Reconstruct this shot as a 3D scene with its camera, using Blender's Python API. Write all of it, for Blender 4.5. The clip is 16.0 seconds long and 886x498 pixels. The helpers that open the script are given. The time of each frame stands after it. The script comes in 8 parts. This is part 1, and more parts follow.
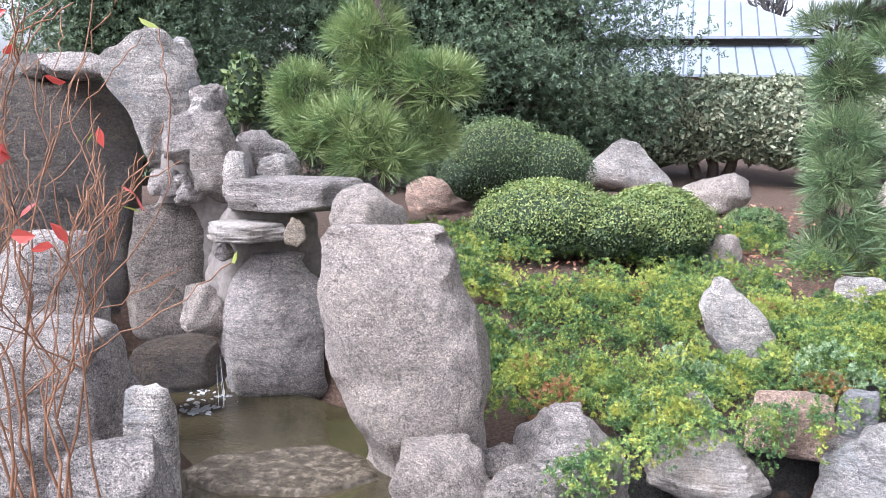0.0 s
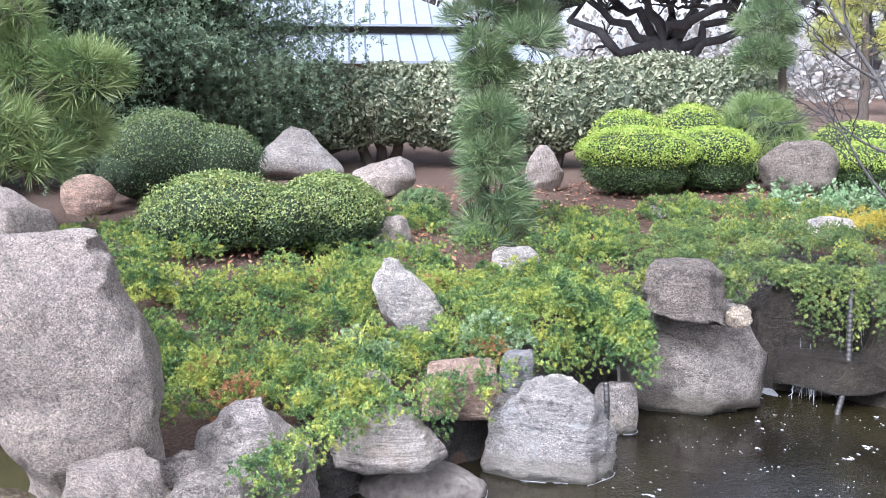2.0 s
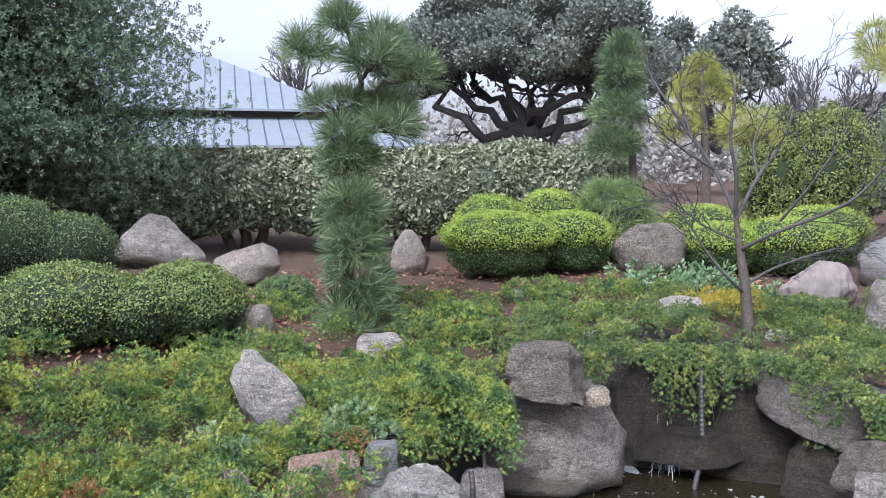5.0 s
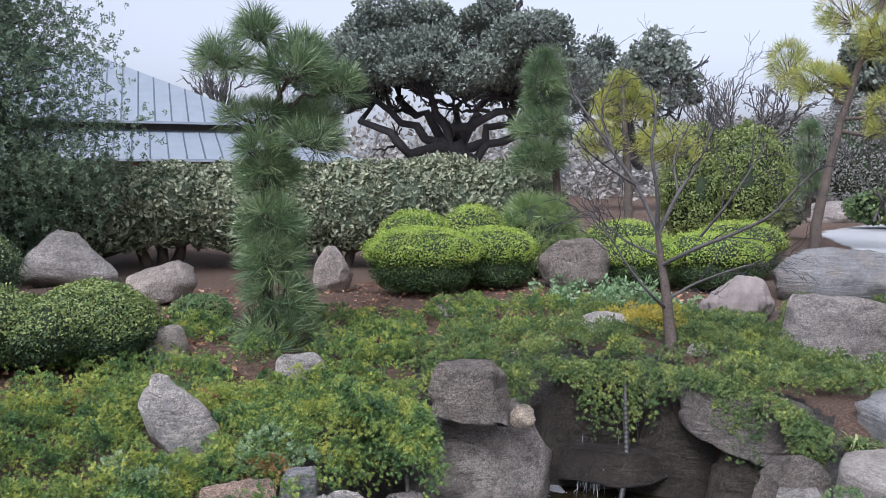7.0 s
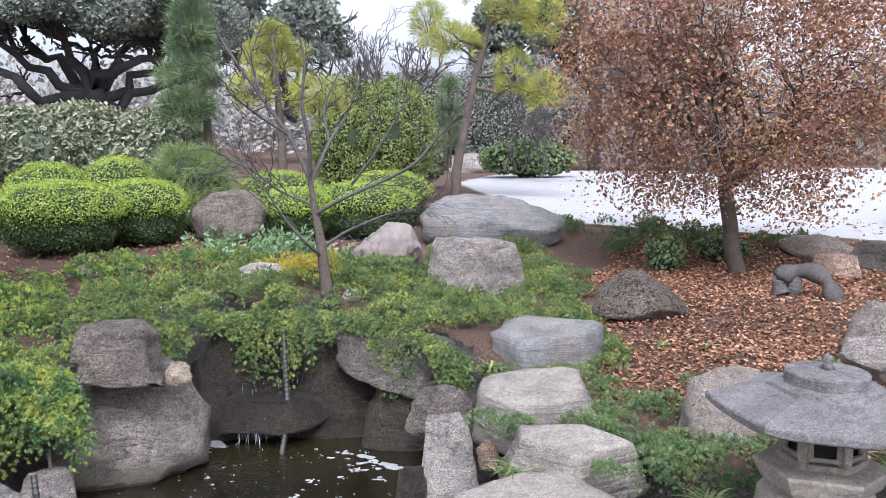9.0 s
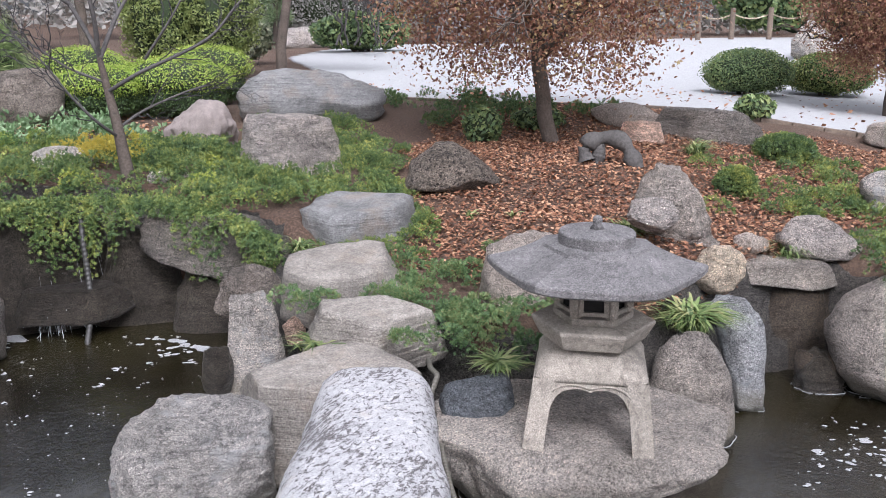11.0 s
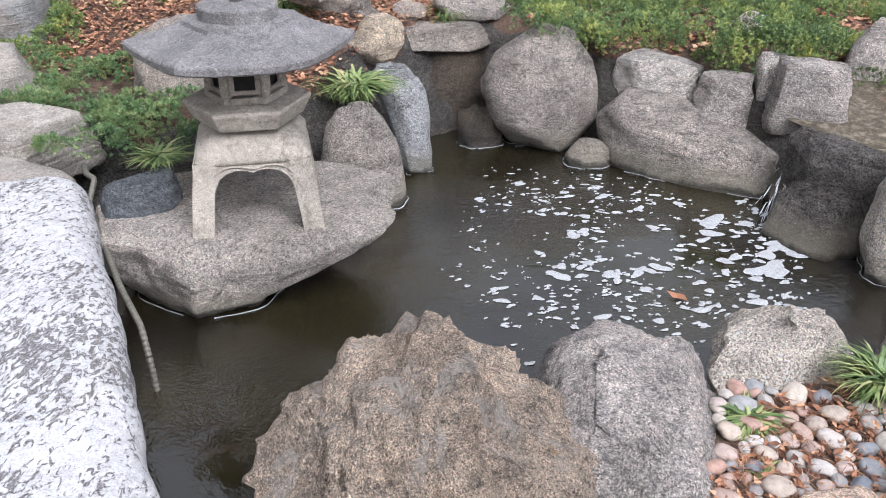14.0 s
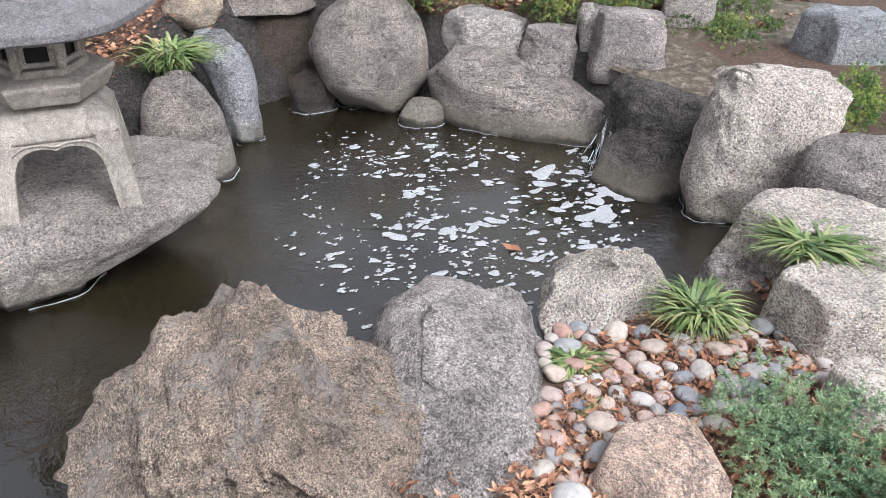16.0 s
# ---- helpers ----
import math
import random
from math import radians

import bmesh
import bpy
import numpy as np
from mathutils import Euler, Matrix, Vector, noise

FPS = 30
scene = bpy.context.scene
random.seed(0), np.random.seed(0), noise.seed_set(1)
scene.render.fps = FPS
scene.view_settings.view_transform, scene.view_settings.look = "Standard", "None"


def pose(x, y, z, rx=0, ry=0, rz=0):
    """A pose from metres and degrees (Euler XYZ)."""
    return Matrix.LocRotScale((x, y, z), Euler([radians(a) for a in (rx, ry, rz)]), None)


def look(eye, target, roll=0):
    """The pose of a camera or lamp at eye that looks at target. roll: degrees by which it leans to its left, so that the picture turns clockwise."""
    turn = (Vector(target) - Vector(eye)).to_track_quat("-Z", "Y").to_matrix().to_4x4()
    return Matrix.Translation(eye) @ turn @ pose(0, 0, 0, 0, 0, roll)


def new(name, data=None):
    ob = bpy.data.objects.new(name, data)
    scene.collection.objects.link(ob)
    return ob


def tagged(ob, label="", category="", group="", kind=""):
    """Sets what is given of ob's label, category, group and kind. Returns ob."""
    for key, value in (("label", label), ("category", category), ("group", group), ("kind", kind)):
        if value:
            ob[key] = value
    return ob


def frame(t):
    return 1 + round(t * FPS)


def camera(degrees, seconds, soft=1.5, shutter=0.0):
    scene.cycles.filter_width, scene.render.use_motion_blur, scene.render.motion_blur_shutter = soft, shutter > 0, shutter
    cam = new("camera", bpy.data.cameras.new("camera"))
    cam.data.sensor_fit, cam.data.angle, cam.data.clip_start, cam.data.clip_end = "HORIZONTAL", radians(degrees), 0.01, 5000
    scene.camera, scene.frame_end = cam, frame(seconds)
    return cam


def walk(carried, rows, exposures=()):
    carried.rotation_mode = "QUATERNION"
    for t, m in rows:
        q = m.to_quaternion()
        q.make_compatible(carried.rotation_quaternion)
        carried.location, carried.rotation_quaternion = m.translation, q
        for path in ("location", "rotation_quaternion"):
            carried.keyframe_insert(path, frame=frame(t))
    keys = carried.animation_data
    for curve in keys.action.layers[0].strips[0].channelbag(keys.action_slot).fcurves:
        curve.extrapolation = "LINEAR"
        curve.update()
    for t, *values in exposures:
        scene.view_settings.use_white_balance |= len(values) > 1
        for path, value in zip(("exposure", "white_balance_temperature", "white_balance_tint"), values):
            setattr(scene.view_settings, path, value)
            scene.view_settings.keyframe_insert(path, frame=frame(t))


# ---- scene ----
cam = camera(54.04, 16.0, 0.45)
# t, x, y, z, pitch, roll, yaw
PATH = [
    (0.0, -0.048, 0.352, 1.968, 80.12, -0.83, 6.09),
    (0.5, -0.029, 0.361, 1.969, 79.06, -0.37, 0.49),
    (1.0, 0.001, 0.355, 1.972, 78.52, 0.18, -6.46),
    (1.5, 0.016, 0.355, 1.980, 78.63, 0.12, -11.04),
    (2.0, 0.027, 0.362, 1.985, 79.41, 0.04, -14.89),
    (2.5, 0.035, 0.359, 1.995, 80.25, 0.05, -17.73),
    (3.0, 0.042, 0.357, 1.999, 81.55, 0.03, -19.51),
    (3.5, 0.038, 0.355, 1.999, 84.08, 0.04, -21.96),
    (3.7, 0.035, 0.354, 1.997, 84.88, 0.11, -22.51),
    (5.8, 0.143, 0.386, 2.032, 84.67, 0.14, -24.27),
    (6.0, 0.151, 0.404, 2.028, 84.93, 0.17, -25.07),
    (6.5, 0.173, 0.441, 2.029, 85.40, 0.02, -26.83),
    (7.0, 0.183, 0.466, 2.025, 85.71, -0.09, -28.12),
    (7.5, 0.173, 0.476, 2.022, 84.79, 0.04, -33.84),
    (8.0, 0.149, 0.497, 2.019, 84.08, 0.14, -40.70),
    (8.5, 0.175, 0.507, 2.007, 83.57, 0.04, -46.68),
    (8.7, 0.192, 0.498, 2.001, 83.40, -0.11, -48.54),
    (10.8, 0.400, 0.281, 1.970, 76.15, -0.13, -58.62),
    (11.0, 0.402, 0.277, 1.966, 74.78, -0.04, -60.47),
    (11.5, 0.413, 0.259, 1.952, 71.67, 0.02, -65.32),
    (12.0, 0.418, 0.237, 1.946, 68.79, 0.01, -69.38),
    (12.5, 0.430, 0.208, 1.924, 66.49, 0.18, -72.19),
    (13.0, 0.447, 0.173, 1.910, 64.38, 0.31, -74.61),
    (13.5, 0.462, 0.138, 1.902, 62.54, 0.20, -77.47),
    (14.0, 0.471, 0.103, 1.883, 61.43, 0.02, -80.78),
    (14.5, 0.477, 0.058, 1.874, 60.39, -0.09, -83.80),
    (15.0, 0.488, 0.030, 1.863, 59.61, 0.03, -85.99),
    (15.5, 0.501, 0.006, 1.851, 58.63, -0.19, -88.51),
    (16.0, 0.516, -0.031, 1.838, 59.40, -0.46, -90.51),
]
EXPOSURES = [(0.0, 1.68, 5600, 17), (3.5, 1.68, 5500, 17), (6.0, 0.6, 5600, 16), (8.0, 0.78, 5600, 16), (8.7, 1.06, 5650, 16), (10.8, 0.88, 5850, 16), (12.0, 0.92, 5850, 15), (14.0, 1.06, 5850, 13), (16.0, 1.04, 5850, 12)]
walk(cam, [(t, pose(x, y, z, rx, ry, rz)) for t, x, y, z, rx, ry, rz in PATH], EXPOSURES)

# ---- light: bright overcast ----
world = bpy.data.worlds.new("sky")
scene.world = world
world.use_nodes = True
wt = world.node_tree
wt.nodes.clear()
sky = wt.nodes.new("ShaderNodeTexSky")
sky.sky_type, sky.sun_disc = "NISHITA", False
sky.sun_elevation, sky.sun_rotation = radians(52), radians(230)
sky.air_density, sky.dust_density, sky.ozone_density = 1.0, 4.0, 1.0
grey = wt.nodes.new("ShaderNodeHueSaturation")
grey.inputs["Saturation"].default_value = 0.15
back = wt.nodes.new("ShaderNodeBackground")
back.inputs["Strength"].default_value = 0.14
wout = wt.nodes.new("ShaderNodeOutputWorld")
wt.links.new(sky.outputs[0], grey.inputs["Color"])
wt.links.new(grey.outputs[0], back.inputs[0])
wt.links.new(back.outputs[0], wout.inputs[0])
sun_data = bpy.data.lights.new("sun", "SUN")
sun_data.energy, sun_data.angle, sun_data.color = 1.8, radians(28), (1.0, 0.985, 0.97)
sun = new("sun", sun_data)
sun.matrix_world = look((0, 0, 30), (30 * math.sin(radians(50)) * 0.78, 30 * math.cos(radians(50)) * 0.78, 0))

# ---- materials ----
def nodes_of(name):
    m = bpy.data.materials.new(name)
    m.use_nodes = True
    return m, m.node_tree, m.node_tree.nodes["Principled BSDF"]


def coords(nt, scale=1.0):
    tc = nt.nodes.new("ShaderNodeTexCoord")
    mp = nt.nodes.new("ShaderNodeMapping")
    mp.inputs["Scale"].default_value = (scale, scale, scale) if not isinstance(scale, tuple) else scale
    geo = nt.nodes.new("ShaderNodeNewGeometry")
    nt.links.new(geo.outputs["Position"], mp.inputs[0])
    return mp.outputs[0]


def noise_tex(nt, vec, scale, detail=4.0, rough=0.6, distort=0.0):
    n = nt.nodes.new("ShaderNodeTexNoise")
    n.inputs["Scale"].default_value, n.inputs["Detail"].default_value = scale, detail
    n.inputs["Roughness"].default_value, n.inputs["Distortion"].default_value = rough, distort
    nt.links.new(vec, n.inputs["Vector"])
    return n.outputs["Fac"]


def voro(nt, vec, scale, feature="F1", out="Distance"):
    n = nt.nodes.new("ShaderNodeTexVoronoi")
    n.feature = feature
    n.inputs["Scale"].default_value = scale
    nt.links.new(vec, n.inputs["Vector"])
    return n.outputs[out]


def ramp(nt, fac, stops):
    r = nt.nodes.new("ShaderNodeValToRGB")
    els = r.color_ramp.elements
    while len(els) < len(stops):
        els.new(0.5)
    for e, (p, c) in zip(els, stops):
        e.position = p
        e.color = (c, c, c, 1) if isinstance(c, (int, float)) else (*c, 1)
    nt.links.new(fac, r.inputs[0])
    return r.outputs[0]


def mix(nt, fac, a, b, kind="MIX"):
    n = nt.nodes.new("ShaderNodeMix")
    n.data_type, n.blend_type = "RGBA", kind
    for i, v in ((0, fac), (6, a), (7, b)):
        sock = n.inputs[i]
        if isinstance(v, (int, float)):
            sock.default_value = v if i == 0 else (v, v, v, 1)
        elif isinstance(v, tuple):
            sock.default_value = (*v, 1)
        else:
            nt.links.new(v, sock)
    return n.outputs[2]


def bump(nt, bsdf, height, strength, dist):
    b = nt.nodes.new("ShaderNodeBump")
    b.inputs["Strength"].default_value, b.inputs["Distance"].default_value = strength, dist
    nt.links.new(height, b.inputs["Height"])
    nt.links.new(b.outputs[0], bsdf.inputs["Normal"])
    return b


def maths(nt, op, a, b=None):
    n = nt.nodes.new("ShaderNodeMath")
    n.operation = op
    for sock, v in zip(n.inputs, (a, b)):
        if v is None:
            continue
        if isinstance(v, (int, float)):
            sock.default_value = v
        else:
            nt.links.new(v, sock)
    return n.outputs[0]


def granite(name, dark, light, warm=(0.36, 0.29, 0.2), grain=210.0, stain=0.5, relief=0.006, rough=0.85, patch=None, tide=True, speck=1.0, ridged=1.0, crust=None):
    """Speckled stone: crystal grain, pits and ridges with dirt and shading painted into their hollows, seams, weather
    stains; patch is a second colour in blotches.
    """
    light = tuple(c * k for c, k in zip(light, (1.29, 1.245, 1.195)))
    dark = tuple(c * k for c, k in zip(dark, (1.06, 1.02, 0.98)))
    m, nt, b = nodes_of(name)
    v = coords(nt)
    cells = voro(nt, v, grain, out="Color")
    sep = nt.nodes.new("ShaderNodeSeparateColor")
    nt.links.new(cells, sep.inputs[0])
    base = ramp(nt, sep.outputs[0], [(x, tuple(((p + 2 * q) / 3) * (1 - speck) + speck * c for p, q, c in zip(dark, light, col))) for x, col in ((0.0, tuple(c * 0.8 for c in dark)), (0.25, tuple((p + q) / 2 for p, q in zip(dark, light))), (0.7, tuple((p + 4 * q) / 5 for p, q in zip(dark, light))), (1.0, tuple(c * 1.12 for c in light)))])
    broad = noise_tex(nt, v, 2.2, 7, 0.68, 0.5)
    base = mix(nt, maths(nt, "MULTIPLY", ramp(nt, broad, [(0.45, 0.0), (0.66, 1.0)]), stain), base, mix(nt, 0.6, warm, base), "MIX")
    mid = noise_tex(nt, v, 9.0, 8, 0.74)
    pits = noise_tex(nt, v, 48.0, 6, 0.8)
    # low spots coloured darker: dirt, plus the fine shading of the relief
    base = mix(nt, 0.9, base, ramp(nt, mid, [(0.28, 0.55), (0.44, 0.96), (0.52, 1.05), (0.7, 1.3)]), "MULTIPLY")
    base = mix(nt, 0.9, base, ramp(nt, pits, [(0.3, 0.42), (0.44, 0.95), (0.52, 1.05), (0.68, 1.3)]), "MULTIPLY")
    grit = noise_tex(nt, v, 270.0, 3, 0.8)
    base = mix(nt, 0.95, base, ramp(nt, grit, [(0.34, 0.28), (0.47, 0.95), (0.55, 1.2), (0.66, 1.9)]), "MULTIPLY")
    base = mix(nt, 0.85, base, ramp(nt, noise_tex(nt, v, 1.3, 5, 0.6, 0.8), [(0.3, 0.66), (0.6, 1.18)]), "MULTIPLY")
    warped = nt.nodes.new("ShaderNodeVectorMath")
    warped.operation = "ADD"
    wob = nt.nodes.new("ShaderNodeTexNoise")
    wob.inputs["Scale"].default_value, wob.inputs["Detail"].default_value = 5.0, 5.0
    nt.links.new(v, wob.inputs["Vector"])
    nt.links.new(v, warped.inputs[0])
    half = nt.nodes.new("ShaderNodeVectorMath")
    half.operation = "SCALE"
    half.inputs["Scale"].default_value = 0.35
    nt.links.new(wob.outputs["Color"], half.inputs[0])
    nt.links.new(half.outputs[0], warped.inputs[1])
    seam = ramp(nt, voro(nt, warped.outputs[0], 2.6, "DISTANCE_TO_EDGE"), [(0.0, 0.0), (0.03, 1.0)])
    base = mix(nt, 0.35, base, ramp(nt, seam, [(0.0, 0.3), (1.0, 1.0)]), "MULTIPLY")
    if patch:
        base = mix(nt, maths(nt, "MULTIPLY", ramp(nt, noise_tex(nt, v, 5.0, 9, 0.74, 0.6), [(0.54, 0.0), (0.62, 1.0)]), 0.75), base, patch)
    knob = ramp(nt, voro(nt, v, 115.0), [(0.1, 1.0), (0.75, 0.0)])
    base = mix(nt, 0.4 * speck, base, ramp(nt, knob, [(0.0, 0.7), (0.5, 1.03), (1.0, 1.1)]), "MULTIPLY")
    # ridges and fractures along a slanting grain, shading of their hollows painted into the colour
    slant = nt.nodes.new("ShaderNodeMapping")
    slant.inputs["Scale"].default_value, slant.inputs["Rotation"].default_value = (2.2, 2.2, 8.5), (0.5, 0.35, 0.4)
    nt.links.new(v, slant.inputs[0])
    ridge = noise_tex(nt, slant.outputs[0], 1.6, 9, 0.7, 0.6)
    base = mix(nt, 0.8 * ridged, base, ramp(nt, ridge, [(0.3, 0.42), (0.45, 0.98), (0.55, 1.08), (0.72, 1.45)]), "MULTIPLY")
    # thin wandering fractures, coloured dark for the shade in the creases
    wander = noise_tex(nt, slant.outputs[0], 2.3, 8, 0.66, 1.2)
    crack = ramp(nt, maths(nt, "ABSOLUTE", maths(nt, "SUBTRACT", wander, 0.5)), [(0.0, 0.0), (0.014, 0.75), (0.03, 1.0)])
    base = mix(nt, 0.75 * min(1.0, ridged), base, ramp(nt, crack, [(0.0, 0.3), (1.0, 1.0)]), "MULTIPLY")
    if crust:
        # one crust of lichen round a point
        place, reach, tone = crust
        gap = nt.nodes.new("ShaderNodeVectorMath")
        gap.operation = "DISTANCE"
        nt.links.new(v, gap.inputs[0])
        gap.inputs[1].default_value = place
        near = maths(nt, "SUBTRACT", reach, gap.outputs["Value"])
        flecks = maths(nt, "ADD", maths(nt, "MULTIPLY", near, 1.1), noise_tex(nt, v, 24.0, 9, 0.78))
        base = mix(nt, maths(nt, "MULTIPLY", ramp(nt, flecks, [(0.74, 0.0), (0.82, 0.8)]), ramp(nt, near, [(0.0, 0.0), (0.06, 1.0)])), base, mix(nt, 0.25, tone, base))
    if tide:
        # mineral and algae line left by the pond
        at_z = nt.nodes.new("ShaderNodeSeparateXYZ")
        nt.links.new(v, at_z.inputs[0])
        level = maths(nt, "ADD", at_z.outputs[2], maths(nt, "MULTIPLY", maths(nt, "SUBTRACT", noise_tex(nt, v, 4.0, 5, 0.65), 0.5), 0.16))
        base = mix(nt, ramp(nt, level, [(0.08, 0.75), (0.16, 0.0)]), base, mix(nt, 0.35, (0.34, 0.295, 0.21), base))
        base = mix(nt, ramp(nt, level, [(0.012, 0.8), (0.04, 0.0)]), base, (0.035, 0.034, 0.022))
    nt.links.new(base, b.inputs["Base Color"])
    b.inputs["Roughness"].default_value = rough
    h = maths(nt, "ADD", maths(nt, "ADD", maths(nt, "ADD", maths(nt, "ADD", maths(nt, "MULTIPLY", knob, 0.25 * speck), maths(nt, "MULTIPLY", crack, 0.5 * ridged)), maths(nt, "MULTIPLY", ridge, 2.6 * ridged)), maths(nt, "MULTIPLY", grit, 0.5)), maths(nt, "ADD", maths(nt, "MULTIPLY", mid, 1.8), maths(nt, "ADD", maths(nt, "MULTIPLY", pits, 0.9), maths(nt, "ADD", maths(nt, "MULTIPLY", seam, 0.2), maths(nt, "MULTIPLY", sep.outputs[1], 0.2)))))
    bump(nt, b, h, 1.0, relief * 6.0)
    return m


def layered(name, dark, light, relief=0.01):
    """Schist-like stone with thin wavy layers."""
    m, nt, b = nodes_of(name)
    v = coords(nt)
    flat = nt.nodes.new("ShaderNodeMapping")
    flat.inputs["Scale"].default_value = (1.0, 1.0, 17.0)
    flat.inputs["Rotation"].default_value = (0.2, 0.12, 0.3)
    nt.links.new(v, flat.inputs[0])
    lay_ = noise_tex(nt, flat.outputs[0], 4.0, 9, 0.72, 0.35)
    base = ramp(nt, lay_, [(0.28, dark), (0.42, tuple((p + 2 * q) / 3 for p, q in zip(dark, light))), (0.6, light), (0.8, tuple(c * 1.12 for c in light))])
    base = mix(nt, 0.9, base, ramp(nt, noise_tex(nt, v, 3.0, 7, 0.68), [(0.3, 0.5), (0.62, 1.1)]), "MULTIPLY")
    base = mix(nt, 0.8, base, ramp(nt, noise_tex(nt, v, 40.0, 6, 0.75), [(0.3, 0.5), (0.6, 1.12)]), "MULTIPLY")
    base = mix(nt, 0.9, base, ramp(nt, noise_tex(nt, v, 130.0, 3, 0.8), [(0.36, 0.55), (0.5, 1.02), (0.66, 1.45)]), "MULTIPLY")
    base = mix(nt, maths(nt, "MULTIPLY", ramp(nt, noise_tex(nt, v, 4.1, 5, 0.6), [(0.52, 0), (0.66, 1)]), 0.3), base, (0.3, 0.22, 0.15))
    nt.links.new(base, b.inputs["Base Color"])
    b.inputs["Roughness"].default_value = 0.82
    h = maths(nt, "ADD", lay_, maths(nt, "MULTIPLY", noise_tex(nt, v, 60.0, 5, 0.7), 0.35))
    bump(nt, b, h, 1.0, relief * 2.5)
    return m


def leafy(name, colors, gloss=0.45, trans=0.25, spread=0.5, patch=1.3):
    """Foliage: every leaf takes its own shade, and broad patches drift between the colours."""
    m, nt, b = nodes_of(name)
    geo = nt.nodes.new("ShaderNodeNewGeometry")
    v = coords(nt)
    mixfac = maths(nt, "ADD", maths(nt, "MULTIPLY", geo.outputs["Random Per Island"], spread), maths(nt, "MULTIPLY", ramp(nt, noise_tex(nt, v, patch, 4, 0.6), [(0.3, 0.0), (0.7, 1.0)]), 1 - spread))
    n = len(colors)
    base = ramp(nt, mixfac, [((i + 0.4) / n, c) for i, c in enumerate(colors)])
    nt.links.new(base, b.inputs["Base Color"])
    b.inputs["Roughness"].default_value = gloss
    b.inputs["Subsurface Weight"].default_value = 0.0
    if trans:
        tr = nt.nodes.new("ShaderNodeBsdfTranslucent")
        nt.links.new(base, tr.inputs["Color"])
        ms = nt.nodes.new("ShaderNodeMixShader")
        ms.inputs[0].default_value = trans
        nt.links.new(b.outputs[0], ms.inputs[1])
        nt.links.new(tr.outputs[0], ms.inputs[2])
        nt.links.new(ms.outputs[0], nt.nodes["Material Output"].inputs["Surface"])
    return m


def simple(name, color, rough=0.7, scale=20.0, amount=0.35, metal=0.0, relief=0.002):
    m, nt, b = nodes_of(name)
    v = coords(nt)
    n = noise_tex(nt, v, scale, 6, 0.65)
    n2 = noise_tex(nt, v, scale / 9, 4, 0.6)
    base = mix(nt, 1.0, color, ramp(nt, n, [(0.25, 1 - amount), (0.75, 1 + amount)]), "MULTIPLY")
    base = mix(nt, 0.7, base, ramp(nt, n2, [(0.3, 1 - amount * 0.8), (0.7, 1 + amount * 0.6)]), "MULTIPLY")
    nt.links.new(base, b.inputs["Base Color"])
    b.inputs["Roughness"].default_value, b.inputs["Metallic"].default_value = rough, metal
    bump(nt, b, n, 0.6, relief)
    return m


M_GRANITE = granite("granite_grey", (0.2, 0.18, 0.168), (0.49, 0.445, 0.415))
M_GRANITE_WARM = granite("granite_warm", (0.2, 0.172, 0.15), (0.49, 0.43, 0.38), stain=0.4, ridged=0.25)
M_GRANITE_PALE = granite("granite_pale", (0.28, 0.26, 0.235), (0.62, 0.575, 0.53), stain=0.3, patch=(0.58, 0.565, 0.55))
M_SPECK = granite("speckled_granite", (0.31, 0.272, 0.235), (0.76, 0.69, 0.61), stain=0.35, grain=170, ridged=0.35)
M_GRANITE_DARK = granite("granite_dark", (0.07, 0.062, 0.055), (0.2, 0.18, 0.16), stain=0.35)
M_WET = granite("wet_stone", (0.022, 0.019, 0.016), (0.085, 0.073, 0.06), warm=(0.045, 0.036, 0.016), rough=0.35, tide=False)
M_WET_SLATE = granite("wet_slate", (0.05, 0.046, 0.043), (0.16, 0.148, 0.137), warm=(0.09, 0.075, 0.055), rough=0.22)
M_BASE = granite("base_granite", (0.245, 0.22, 0.195), (0.56, 0.51, 0.46), stain=0.35, grain=170, ridged=0.3)
M_BUFF = granite("buff_stone", (0.42, 0.33, 0.23), (0.62, 0.53, 0.42), stain=0.3)
M_PINK = granite("pink_stone", (0.36, 0.23, 0.17), (0.6, 0.44, 0.35), warm=(0.5, 0.3, 0.18))
M_BLUE = granite("blue_stone", (0.07, 0.08, 0.095), (0.17, 0.19, 0.21), stain=0.15)
M_LAYER = layered("layered_stone", (0.13, 0.115, 0.098), (0.36, 0.32, 0.275))
M_LAYER_GREY = layered("layered_grey", (0.09, 0.089, 0.088), (0.27, 0.262, 0.25))
M_MORTAR = simple("mortar", (0.165, 0.142, 0.122), 0.9, 30, 0.4, relief=0.01)


def soil():
    m, nt, b = nodes_of("soil")
    v = coords(nt)
    n = noise_tex(nt, v, 55, 6, 0.75)
    big = noise_tex(nt, v, 0.9, 5, 0.6)
    base = ramp(nt, n, [(0.3, (0.035, 0.022, 0.015)), (0.5, (0.11, 0.065, 0.042)), (0.62, (0.2, 0.125, 0.085)), (0.75, (0.3, 0.22, 0.16))])
    base = mix(nt, ramp(nt, big, [(0.45, 0), (0.6, 0.6)]), base, (0.12, 0.08, 0.055), "MIX")
    nt.links.new(base, b.inputs["Base Color"])
    b.inputs["Roughness"].default_value = 0.95
    bump(nt, b, n, 1.0, 0.03)
    return m


